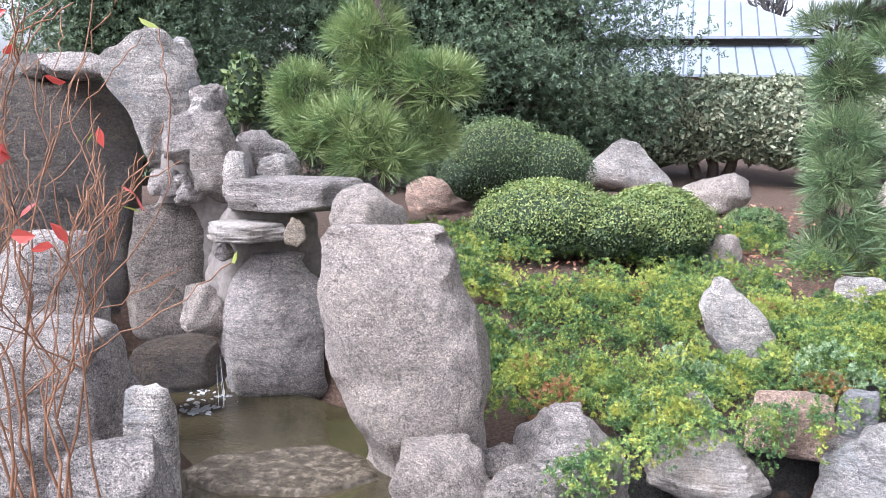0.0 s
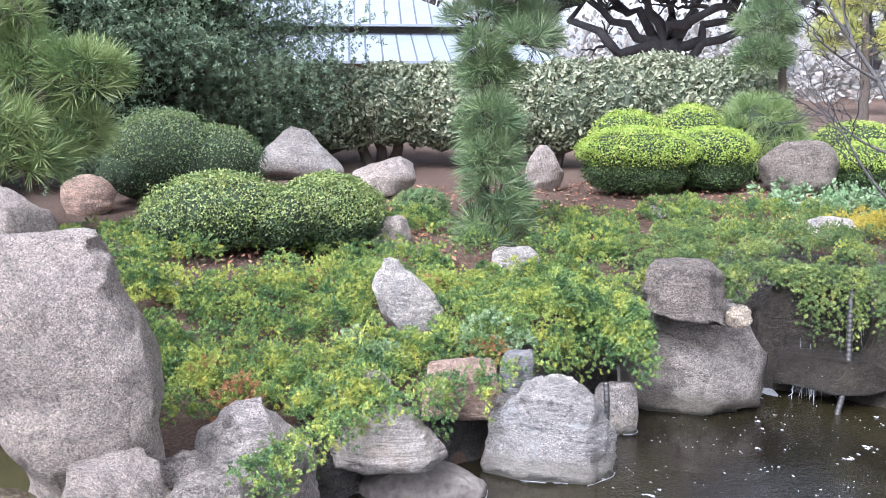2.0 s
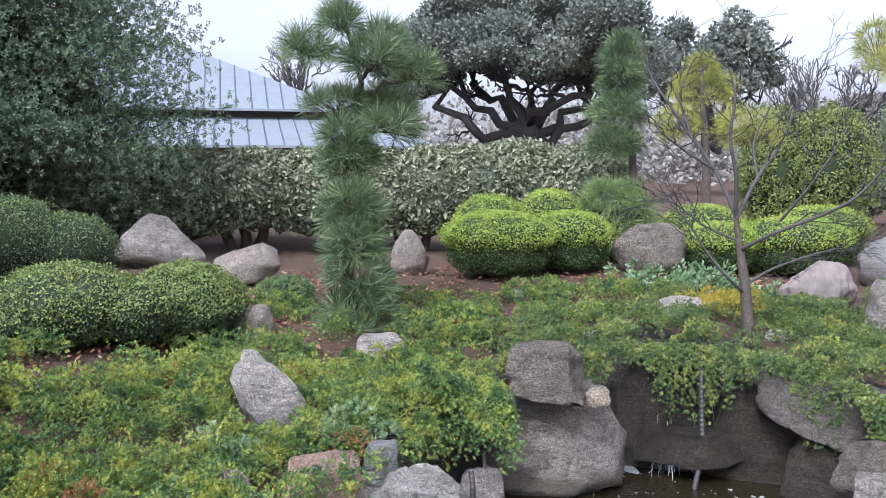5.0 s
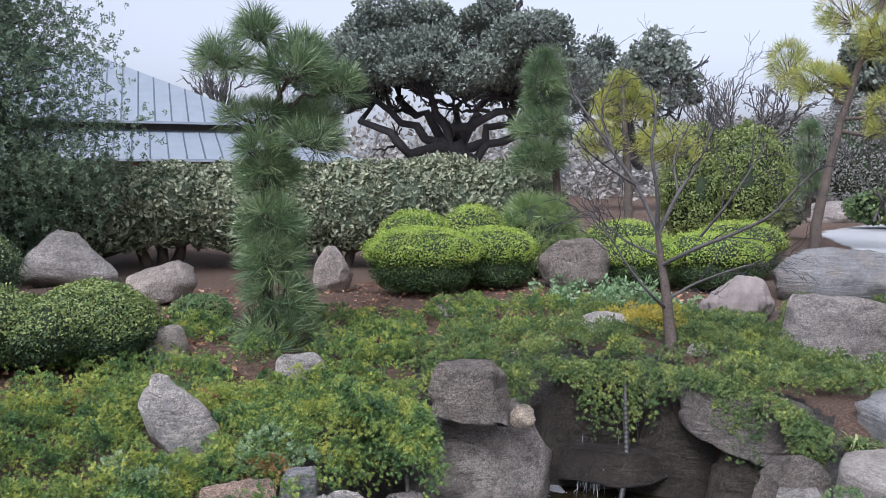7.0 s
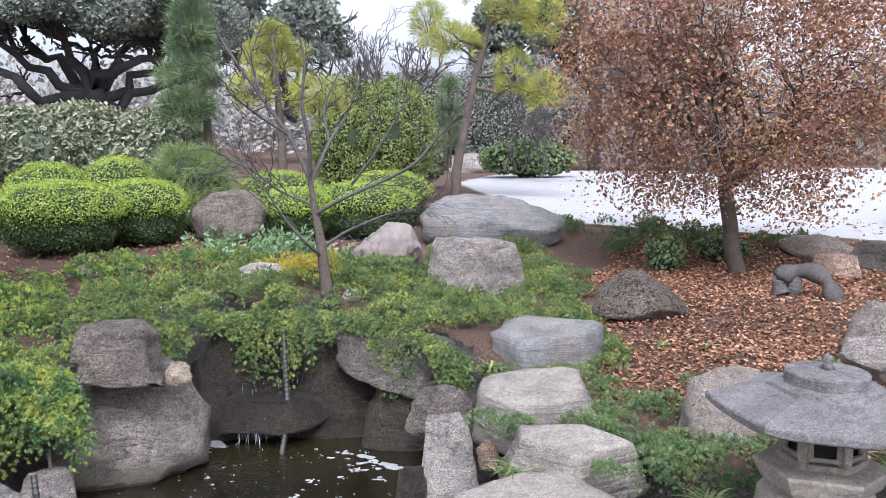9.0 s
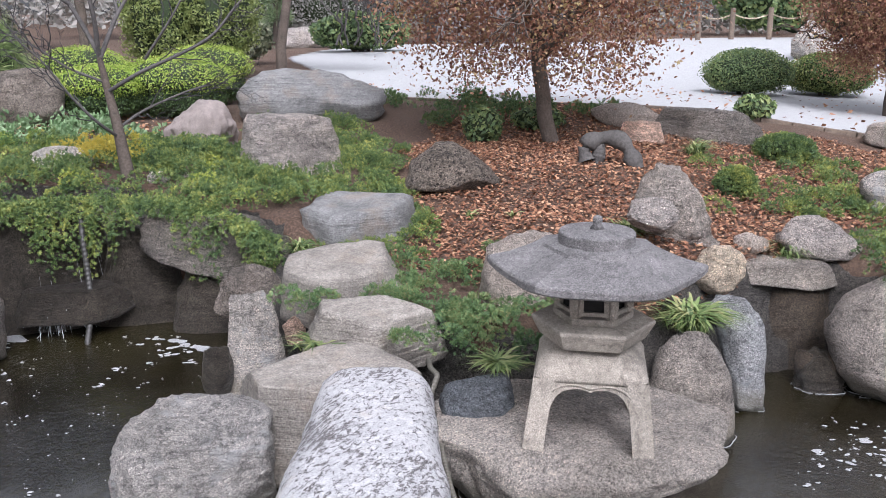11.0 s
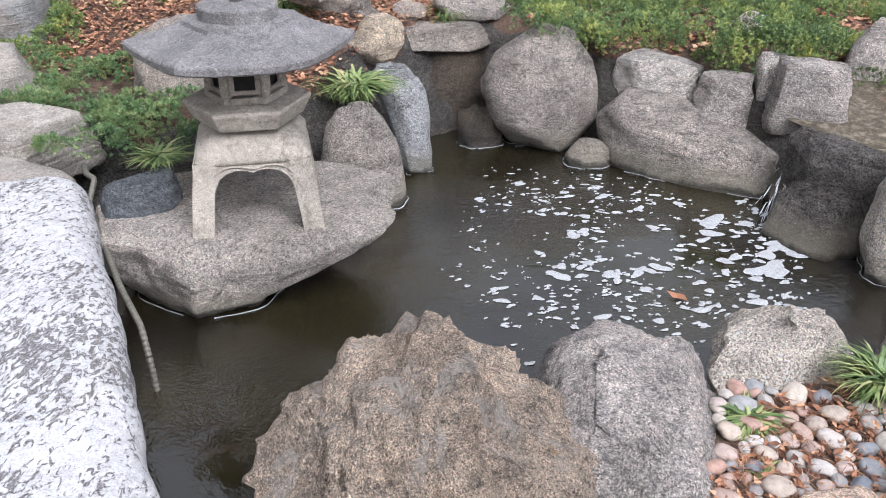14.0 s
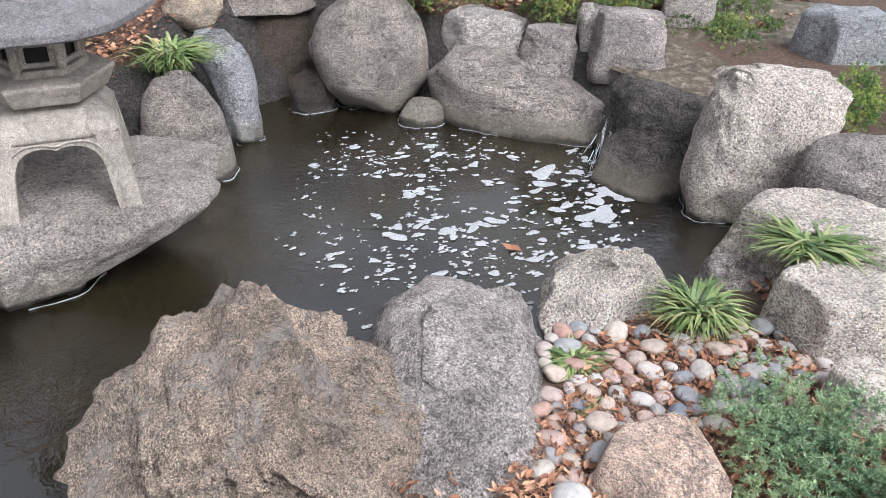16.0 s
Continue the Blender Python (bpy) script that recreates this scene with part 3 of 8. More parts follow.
def join(chunks):
    vs, fs, n = [], [], 0
    for v, f in chunks:
        vs.append(v)
        fs.append(f + n)
        n += len(v)
    return np.concatenate(vs), np.concatenate(fs)


# a leaf that stands along its third axis, folded at the midrib
LEAF_V = [(0, 0, 0), (0.26, 0.06, 0.35), (0.2, 0.08, 0.72), (0, 0, 1), (-0.2, 0.08, 0.72), (-0.26, 0.06, 0.35)]
LEAF_F = [(0, 1, 3), (1, 2, 3), (0, 3, 5), (3, 4, 5)]
# a five-pointed leaf
STAR_V = [(0, 0, 0)] + [(math.sin(a) * r, 0.06 * r, 0.35 + math.cos(a) * r) for k in range(10) for a, r in [(math.pi * k / 5, 0.62 if k % 2 == 0 else 0.2)]]
STAR_F = [(0, 1 + k, 1 + (k + 1) % 10) for k in range(10)]
# a flat leaf lying on the ground
LITTER_V = [(-0.5, -0.05, 0.05), (0.0, -0.3, 0.15), (0.5, 0.08, 0.06), (-0.08, 0.3, 0.12)]
LITTER_F = [(0, 1, 3), (1, 2, 3)]
# a curled leaf and a dry needle, for the ground close by
CURL = ([(-0.5, 0, 0.02), (-0.2, -0.2, 0.16), (0.2, -0.16, 0.1), (0.55, 0.06, 0.2), (0.15, 0.2, 0.04), (-0.22, 0.2, 0.12), (0.0, 0.0, 0.0)], [(0, 1, 6), (1, 2, 6), (2, 3, 6), (3, 4, 6), (4, 5, 6), (5, 0, 6)])
NEEDLE = ([(-1.0, 0, 0.0), (0.0, -0.045, 0.1), (1.1, 0.1, 0.05), (0.0, 0.045, 0.1)], [(0, 1, 3), (1, 2, 3)])


def tuft_template(blades, spread, width, seed, length=(0.7, 1.0)):
    """Blades out of one point, within a cone round the third axis."""
    rng = np.random.RandomState(seed)
    v, f = [(0, 0, 0)], []
    for _ in range(blades):
        a, c = rng.uniform(0, 2 * math.pi), 1 - rng.uniform(0, 1) * (1 - math.cos(spread))
        s, l = math.sqrt(max(0, 1 - c * c)), rng.uniform(*length)
        d = NP([s * math.cos(a), s * math.sin(a), c])
        side = np.cross(d, rng.normal(size=3))
        side /= np.linalg.norm(side) + 1e-9
        k = len(v)
        v += [tuple(d * l * 0.55 - side * width), tuple(d * l * 0.55 + side * width), tuple(d * l)]
        f += [(0, k, k + 1), (k, k + 2, k + 1)]
    return v, f


def sprig_template(seed, arms=5):
    """A juniper shoot: a short stem with stubby scaly side shoots all along."""
    rng = np.random.RandomState(seed)
    v, f = [(0, 0, 0)], []
    for i in range(arms):
        z = 0.15 + 0.75 * i / arms
        a = i * 2.4 + rng.uniform(-0.4, 0.4)
        l = 0.5 * (1.1 - 0.55 * i / arms)
        base = NP([0.12 * math.sin(z * 3), 0, z * 0.8])
        d = NP([math.cos(a), math.sin(a), 0.75])
        side = np.cross(d, (0, 0, 1)) * 0.1
        k = len(v)
        v += [tuple(base + d * l * 0.5 - side), tuple(base + d * l * 0.5 + side), tuple(base + d * l), tuple(base)]
        f += [(k + 3, k, k + 1), (k, k + 2, k + 1)]
    return v, f


def shoot_template(seed, arms=5, stubs=4, broad=0.085):
    """A feathery scale-leaved shoot: short arms along a bent stem, each with a fan of pointed stubs."""
    rng = np.random.RandomState(seed)
    v, f = [], []
    for i in range(arms):
        u = i / arms
        base = NP([0.1 * math.sin(u * 3), 0.08 * u, 0.1 + 0.62 * u])
        a = i * 2.4 + rng.uniform(-0.5, 0.5)
        d = NP([math.cos(a), math.sin(a), 0.55 + 0.5 * u])
        d /= np.linalg.norm(d)
        k0 = len(v)
        v.append(tuple(base))
        for j in range(stubs):
            w = (d + rng.normal(size=3) * 0.55 + NP([0, 0, 0.2]))
            w /= np.linalg.norm(w)
            l = 0.42 * rng.uniform(0.7, 1.15) * (1.05 - 0.4 * u)
            side = np.cross(w, rng.normal(size=3))
            side *= broad / (np.linalg.norm(side) + 1e-9)
            m = base + w * l * 0.62
            k = len(v)
            v += [tuple(m - side), tuple(base + w * l + side)]
            f.append((k0, k, k + 1))
    return v, f


TUFT = tuft_template(40, 1.4, 0.013, 5)
SPRIG = sprig_template(7)
SHOOT = shoot_template(17, 5, 3)
FROND = shoot_template(23, 5, 2)
SHOOT_FINE = shoot_template(31, 7, 4, 0.05)
LEAF2_V = [(0, 0, 0), (0.3, 0.07, 0.5), (0, 0, 1), (-0.3, 0.07, 0.5)]
LEAF2_F = [(0, 1, 2), (0, 2, 3)]
# leaves that lie across their third axis and show their faces
FLAT2 = ([(0, -0.5, 0), (0.3, 0, 0.06), (0, 0.5, 0), (-0.3, 0, 0.06)], LEAF2_F)
FLAT6 = ([(x, z - 0.5, y * 1.5) for x, y, z in LEAF_V], LEAF_F)


def tube(path, radii, sides=7):
    """A tapering limb along a path."""
    path = NP(path, float)
    radii = np.asarray(radii, float)
    t = np.gradient(path, axis=0)
    t /= np.linalg.norm(t, axis=1, keepdims=True) + 1e-9
    a = np.where(np.abs(t[:, 2:]) < 0.9, NP([[0, 0, 1.0]]), NP([[1.0, 0, 0]]))
    x = np.cross(t, a)
    x /= np.linalg.norm(x, axis=1, keepdims=True) + 1e-9
    y = np.cross(t, x)
    ang = np.linspace(0, 2 * math.pi, sides, endpoint=False)
    ring = x[:, None] * np.cos(ang)[None, :, None] + y[:, None] * np.sin(ang)[None, :, None]
    v = (path[:, None] + ring * radii[:, None, None]).reshape(-1, 3)
    n = len(path)
    i = np.arange(n - 1)[:, None] * sides + np.arange(sides)[None]
    j = np.arange(n - 1)[:, None] * sides + (np.arange(sides)[None] + 1) % sides
    f = np.stack([i, j, j + sides, i + sides], -1).reshape(-1, 4)
    tri = np.concatenate([f[:, [0, 1, 2]], f[:, [0, 2, 3]]])
    return v, tri


def bend(a, b, rng, wob=0.06, n=7):
    a, b = NP(a, float), NP(b, float)
    s = np.linspace(0, 1, n)[:, None]
    p = a + (b - a) * s
    w = rng.normal(size=(n, 3)) * wob * np.linalg.norm(b - a)
    w[0] = w[-1] = 0
    return p + w


def grow(start, way, length, radius, depth, rng, spread=0.6, shrink=0.72, up=0.15, kids=(2, 3), wob=0.05, least=0.0025):
    """Recursive bare limbs; gives the tubes and the tips with their directions."""
    way = NP(way, float)
    way /= np.linalg.norm(way)
    end = NP(start, float) + way * length
    path = bend(start, end, rng, wob, 6)
    out, tips = [tube(path, np.linspace(radius, max(least, radius * 0.66), 6), 6 if depth > 2 else 4)], []
    if depth <= 0:
        return out, [(path[-1], way)]
    for k in range(rng.randint(kids[0], kids[1] + 1)):
        d = way + rng.normal(size=3) * spread
        d[2] += up
        s = path[-1] if k == 0 else path[rng.randint(3, 6)]
        o, t = grow(s, d, length * shrink * rng.uniform(0.75, 1.15), max(least, radius * 0.64), depth - 1, rng, spread, shrink, up, kids, wob, least)
        out += o
        tips += t
    return out, tips


def lobes_surface(lobes, count, rng, lump=0.07, seed=0, top_only=False):
    """Points and outward normals over a cluster of domes; lobes are (centre, half sizes)."""
    area = NP([h[0] * h[1] + h[0] * h[2] + h[1] * h[2] for _, h in lobes])
    pts, nor = [], []
    for (c, h), n in zip(lobes, (count * area / area.sum()).astype(int)):
        c, h = NP(c, float), NP(h, float)
        d = rng.normal(size=(n, 3))
        d /= np.linalg.norm(d, axis=1, keepdims=True)
        d[:, 2] = np.where(d[:, 2] < -0.8, -d[:, 2], d[:, 2])
        bumps = 1 + 0.6 * lump * np.sin(d[:, 0] * 15 + c[1]) * np.sin(d[:, 1] * 17 + seed) * np.sin(d[:, 2] * 13) + lump * np.sin(d[:, 0] * 7 + seed + c[0]) * np.sin(d[:, 1] * 8 + c[1]) * np.sin(d[:, 2] * 6 + seed) + rng.normal(size=n) * 0.02
        p = c + d * h * bumps[:, None]
        keep = np.ones(n, bool)
        for c2, h2 in lobes:
            if c2 is not c and not np.allclose(c2, c):
                keep &= (((p - NP(c2)) / NP(h2)) ** 2).sum(1) > 0.92
        nn = d / h
        nn /= np.linalg.norm(nn, axis=1, keepdims=True)
        pts.append(p[keep])
        nor.append(nn[keep])
    return np.concatenate(pts), np.concatenate(nor)


def shrub(label, at, size, turn, lobes=None, leaf=0.03, count=7000, mat=None, core=None, stem=True, seed=1, category="shrub", name="shrub", lump=0.07, lean=0.8, template=None, base=0.0, group="", old=None):
    """A leafy shrub; lobes are (x, y, z, half x, half y, half z) in parts of its size, from its base centre."""
    rng = np.random.RandomState(seed)
    w, d, h = size
    root = thing(name, label, category, at, group, turn)
    lobes = lobes or [(0, 0, 0.5, 0.5, 0.5, 0.5)]
    L = [(NP([x * w, y * d, z * h]), NP([a * w, b * d, c * h])) for x, y, z, a, b, c in lobes]
    p, n = lobes_surface(L, count, rng, lump, seed)
    # a second, looser layer just inside gives the outline depth
    inner = rng.uniform(0.86, 1.03, size=len(p))[:, None]
    mid = NP([0, 0, h * 0.45])
    p = mid + (p - mid) * inner
    tv, tf = template or FLAT2
    # mature leaves on the sides and inside, the lower dome's shade painted in; young growth on top
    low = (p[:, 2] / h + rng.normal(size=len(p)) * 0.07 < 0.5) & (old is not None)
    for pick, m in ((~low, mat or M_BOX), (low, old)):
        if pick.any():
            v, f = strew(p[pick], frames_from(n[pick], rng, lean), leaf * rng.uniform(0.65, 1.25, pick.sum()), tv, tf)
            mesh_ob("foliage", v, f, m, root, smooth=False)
    # solid dark cores added to stand for the shade between the leaves
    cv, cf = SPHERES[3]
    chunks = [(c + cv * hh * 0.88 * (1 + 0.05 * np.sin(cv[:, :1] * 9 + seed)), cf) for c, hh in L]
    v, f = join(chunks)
    mesh_ob("shaded_inner_growth", v, f, core or M_CORE, root)
    if stem:
        rad = 0.03 * max(0.6, w)
        v, f = join([tube(bend((0.05 * w * k, 0, -0.1), (0.12 * w * k, 0.05 * d * k, h * 0.4), rng, 0.03), np.linspace(rad, rad * 0.7, 7)) for k in (-1, 0, 1)])
        mesh_ob("stem", v, f, M_BARK, root)
    return root


def needles(name, root, pts, ways, size, mat, rng, template=None, lean=0.2):
    tv, tf = template or TUFT
    v, f = strew(NP(pts), frames_from(NP(ways), rng, lean), size * rng.uniform(0.75, 1.2, len(pts)), tv, tf)
    return mesh_ob(name, v, f, mat, root, smooth=False)


def pine(label, at, size, turn, pads, trunk, needle=0.16, tufts=60, mat=None, seed=1, bark=None, radius=0.05, limb=True, drop=-0.15):
    """A garden pine: a trunk through points (parts of the size), pads of needle tufts (x, y, z, half x, half y, half z, share)."""
    rng = np.random.RandomState(seed)
    w, d, h = size
    s = NP([w, d, h])
    root = thing("pine_tree", label, "pine tree", at, turn=turn)
    path = NP(trunk, float) * s
    fine = NP([np.interp(np.linspace(0, len(path) - 1, 24), range(len(path)), path[:, k]) for k in range(3)]).T
    fine[:, :2] += 0.006 * rng.normal(size=(24, 2))
    v, f = tube(fine, np.linspace(radius, radius * 0.35, 24), 9)
    mesh_ob("trunk", v, f, bark or M_BARK, root)
    limbs, P, W = [], [], []
    for x, y, z, a, b, c, share in pads:
        cen, half = NP([x, y, z]) * s, NP([a, b, c]) * s
        k = np.argmin(np.linalg.norm(fine - cen + NP([0, 0, 0.25 * h * 0.2]), axis=1))
        if limb:
            limbs.append(tube(bend(fine[k], cen, rng, 0.05, 6), np.linspace(radius * 0.4, 0.008, 6), 5))
        n = int(tufts * share)
        q = rng.normal(size=(n, 3))
        q /= np.linalg.norm(q, axis=1, keepdims=True)
        q *= rng.uniform(0.35, 1.0, (n, 1)) ** 0.5
        p = cen + q * half
        P.append(p)
        way = q * NP([1, 1, 0.5]) + NP([0, 0, 0.55])
        W.append(way / np.linalg.norm(way, axis=1, keepdims=True))
        for j in range(0, n, 2):
            limbs.append(tube(bend(cen + (p[j] - cen) * 0.15 - NP([0, 0, half[2] * 0.4]), p[j], rng, 0.05, 4), (0.007, 0.006, 0.005, 0.004), 3))
    if limbs:
        v, f = join(limbs)
        mesh_ob("branch_growth", v, f, bark or M_BARK, root)
    needles("needle_growth", root, np.concatenate(P), np.concatenate(W), needle, mat or M_NEEDLE, rng)
    return root


def strap_clump(label, at, size, turn, count=60, mat=None, seed=1, width=0.006):
    """A tussock of arching strap leaves."""
    rng = np.random.RandomState(seed)
    w, d, h = size
    root = thing("strap_leaf_clump", label, "grass clump", at, turn=turn)
    chunks = []
    for _ in range(count):
        a, l = rng.uniform(0, 2 * math.pi), rng.uniform(0.6, 1.0)
        s = np.linspace(0, 1, 7)
        out = l * (0.12 * s + 0.88 * s ** 1.6) * 0.5
        zz = h * l * (1.5 * s - 1.15 * s * s) * rng.uniform(0.7, 1.25)
        b = NP([rng.normal() * 0.06 * w, rng.normal() * 0.06 * d, 0])
        c = b + np.stack([np.cos(a) * out * w, np.sin(a) * out * d, zz], 1)
        side = NP([-math.sin(a), math.cos(a), 0.15]) * width
        ww = np.sin(np.clip(s * 0.9 + 0.18, 0, 1) * math.pi)[:, None]
        v = np.concatenate([c - side * ww, c + side * ww])
        i = np.arange(6)
        chunks.append((v, np.concatenate([np.stack([i, i + 7, i + 8], 1), np.stack([i, i + 8, i + 1], 1)])))
    v, f = join(chunks)
    mesh_ob("foliage", v, f, mat or M_STRAP, root, smooth=False)
    return root

# ---- tree builders ----
def cedar(label, at, size, turn, seed=1, boughs=200):
    rng = np.random.RandomState(seed)
    w, d, h = size
    root = thing("cedar_tree", label, "tree", at, turn=turn)
    v, f = tube([(0, 0, -0.6), (0.05, 0, h * 0.5), (0, 0, h * 0.95)], (0.16, 0.11, 0.03), 9)
    mesh_ob("trunk", v, f, M_BARK, root)
    limbs, P, W = [], [], []
    for _ in range(boughs):
        z = rng.uniform(0.02, 0.8) if rng.uniform() < 0.9 else rng.uniform(0.8, 0.97)
        a = rng.uniform(math.pi * 0.95, math.pi * 2.05) if rng.uniform() < 0.72 else rng.uniform(0, math.pi)
        reach = (1 - abs(z - 0.35) ** 1.6 * 0.9) * rng.uniform(0.75, 1.05)
        s, e = NP([0, 0, h * max(0, z - 0.06)]), NP([math.cos(a) * w / 2 * reach, math.sin(a) * d / 2 * reach, h * (z + rng.uniform(-0.05, 0.03))])
        path = bend(s, e, rng, 0.04, 8)
        limbs.append(tube(path[:7], np.linspace(0.035, 0.006, 7), 4))
        n = 220
        u = rng.uniform(0.3, 1.0, n) ** 0.7
        q = NP([np.interp(u * 7, range(8), path[:, k]) for k in range(3)]).T + rng.normal(size=(n, 3)) * NP([.22, .22, .17])
        P.append(q)
        way = (e - s) / np.linalg.norm(e - s) * 0.5 + rng.normal(size=(n, 3)) * 0.8 + NP([0, 0, 0.12])
        W.append(way / np.linalg.norm(way, axis=1, keepdims=True))
    v, f = join(limbs)
    mesh_ob("bough_growth", v, f, M_BARK, root)
    needles("foliage", root, np.concatenate(P), np.concatenate(W), 0.125, M_CEDAR_HAZY, rng, FROND, 0.3)
    # an added dark blob paints the shade deep in the crown
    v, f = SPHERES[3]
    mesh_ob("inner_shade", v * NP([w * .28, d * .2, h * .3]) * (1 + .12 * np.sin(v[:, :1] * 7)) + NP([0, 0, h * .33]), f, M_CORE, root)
    return root


def broad_tree(label, at, size, turn, seed=1, leaf=0.4, count=6000):
    rng = np.random.RandomState(seed)
    w, d, h = size
    root = thing("oak_tree", label, "tree", at, turn=turn)
    limbs, ends = [], []
    trunk = bend((0.05 * w, 0, -0.5), (0.03 * w, 0, h * 0.12), rng, 0.05)
    limbs.append(tube(trunk, np.linspace(0.045 * w, 0.035 * w, 7), 9))
    for k in range(9):
        a = -1.25 + 2.5 * k / 8
        mid = trunk[4] + NP([math.sin(a) * w * .22, rng.uniform(-.15, .15) * d, h * (.06 + .2 * math.cos(a))])
        end = NP([math.sin(a) * w * .42, rng.uniform(-.3, .3) * d, h * (.3 + .5 * math.cos(a))])
        p = np.concatenate([bend(trunk[5], mid, rng, 0.1, 5), bend(mid, end, rng, 0.1, 6)[1:]])
        limbs.append(tube(p, np.linspace(0.02 * w, 0.004 * w, 10), 6))
        for j in (4, 6, 8):
            o, t = grow(p[j], rng.normal(size=3) + NP([0, 0, .9]), h * .14, 0.008 * w, 2, rng, 0.7, least=0.02)
            limbs += o
    v, f = join(limbs)
    mesh_ob("limb_growth", v, f, M_BARK_DARK, root)
    P, N = [], []
    for _ in range(70):
        a, r = rng.uniform(0, 2 * math.pi), rng.uniform(0.15, 1) ** 0.5
        c = NP([math.cos(a) * r * w * .42, math.sin(a) * r * d * .42, h * (.5 + .42 * math.sqrt(max(0, 1 - r * r)) * rng.uniform(.4, 1) - .3 * r * rng.uniform(0, 1))])
        n = count // 70
        q = rng.normal(size=(n, 3))
        q /= np.linalg.norm(q, axis=1, keepdims=True)
        rad = w * rng.uniform(.05, .1)
        P.append(c + q * rad * NP([1, 1, .62]) * rng.uniform(.6, 1.1, (n, 1)))
        N.append(q + NP([0, 0, .4]))
    P, N = np.concatenate(P), np.concatenate(N)
    v, f = strew(P, frames_from(N / np.linalg.norm(N, axis=1, keepdims=True), rng, 0.8), leaf * rng.uniform(.5, 1.2, len(P)), LEAF2_V, LEAF2_F)
    mesh_ob("crown", v, f, M_OAK_HAZY, root, smooth=False)
    return root


def bare_tree(label, at, size, turn, seed=1, limbs=3):
    rng = np.random.RandomState(seed)
    w, d, h = size
    root = thing("bare_tree", label, "tree", at, turn=turn)
    out = []
    for k in range(limbs):
        o, _ = grow((0.05 * w * (k - 1), 0, -0.3), (rng.normal() * .35, rng.normal() * .3, 1), h * .3, 0.02 * h * (0.9 if limbs < 4 else 0.5), 5, rng, 0.42, 0.72, 0.22, (2, 3), 0.05, 0.008)
        out += o
    v, f = join(out)
    mesh_ob("branch_growth", v, f, M_BARK_GREY, root)
    return root


def limb_tree(label, limbs, seed):
    """A tree of given limbs, with twigs grown from them."""
    rng = np.random.RandomState(seed)
    at = NP(limbs[0][1][0])
    root = thing("bare_tree", label, "tree", tuple(at))
    for i, ((r0, r1), pts) in enumerate(limbs):
        pts = NP(pts) - at
        n = 4 * len(pts)
        u = np.linspace(0, len(pts) - 1, n)
        p = NP([np.interp(u, range(len(pts)), pts[:, k]) for k in range(3)]).T
        for _ in range(3):
            p[1:-1] = (p[:-2] + p[2:] + 2 * p[1:-1]) / 4
        v, f = tube(p, np.linspace(r0 * (1 if i == 0 else 0.55), r1 * 0.7, n), 8)
        ob = mesh_ob("trunk" if i == 0 else "branch", v, f, M_BARK if i == 0 else M_BARK_GREY, root)
        if i:
            out = []
            for k in range(int(n * 0.25), n, 2):
                way = (p[min(k + 1, n - 1)] - p[k - 1])
                way = way / (np.linalg.norm(way) + 1e-9) + rng.normal(size=3) * 0.6 + NP([0, 0, .25])
                o, _ = grow(p[k], way, rng.uniform(.12, .28), 0.0045, 3, rng, 0.5, 0.75, 0.12, (1, 3), 0.05, 0.0016)
                out += o
            v, f = join(out)
            mesh_ob("twig_growth", v, f, M_BARK_DARK, ob)
    return root


def maple(label, at, size, turn, seed=1):
    rng = np.random.RandomState(seed)
    w, d, h = size
    root = thing("maple_tree", label, "tree", at, turn=turn)
    top = NP([0.12 * w * 0, 0, h * 0.34])
    base = NP([0.04 * w, 0, -0.15])
    v, f = tube(bend(base, top, rng, 0.03), np.linspace(0.075, 0.055, 7), 9)
    mesh_ob("trunk", v, f, M_BARK, root)
    out, tips = [], []
    for k in range(11):
        a = 2 * math.pi * k / 11
        o, t = grow(top - NP([0, 0, rng.uniform(0, .1) * h]), (math.cos(a), math.sin(a), rng.uniform(.35, 1.2)), h * .2, 0.03, 4, rng, 0.55, 0.74, 0.08, (2, 3), 0.05, 0.004)
        out += o
        tips += t
    v, f = join(out)
    mesh_ob("branch_growth", v, f, M_BARK, root)
    P = []
    for _ in range(640):
        a, r, zz = rng.uniform(0, 2 * math.pi), rng.uniform(0.2, 1) ** .5, rng.uniform(-0.92, 1)
        s = math.sqrt(max(0.05, 1 - zz * zz)) * r
        c = NP([math.cos(a) * s * w * .5, math.sin(a) * s * d * .5, h * (.6 + zz * .4)])
        if zz < 0:
            c[2] += 0.06 * h * rng.uniform(-1, 1)
        P.append(c + rng.normal(size=(100, 3)) * NP([.13, .13, .11]))
    P = np.concatenate(P)
    nrm = rng.normal(size=P.shape)
    nrm /= np.linalg.norm(nrm, axis=1, keepdims=True)
    k = rng.uniform(size=len(P)) < 0.1
    v, f = join([strew(P[s], frames_from(nrm[s], rng, 0.3), 0.036 * rng.uniform(.6, 1.2, s.sum()), *t) for s, t in ((k, (STAR_V, STAR_F)), (~k, (LEAF2_V, LEAF2_F)))])
    mesh_ob("dry_foliage", v, f, M_MAPLE, root, smooth=False)
    return root


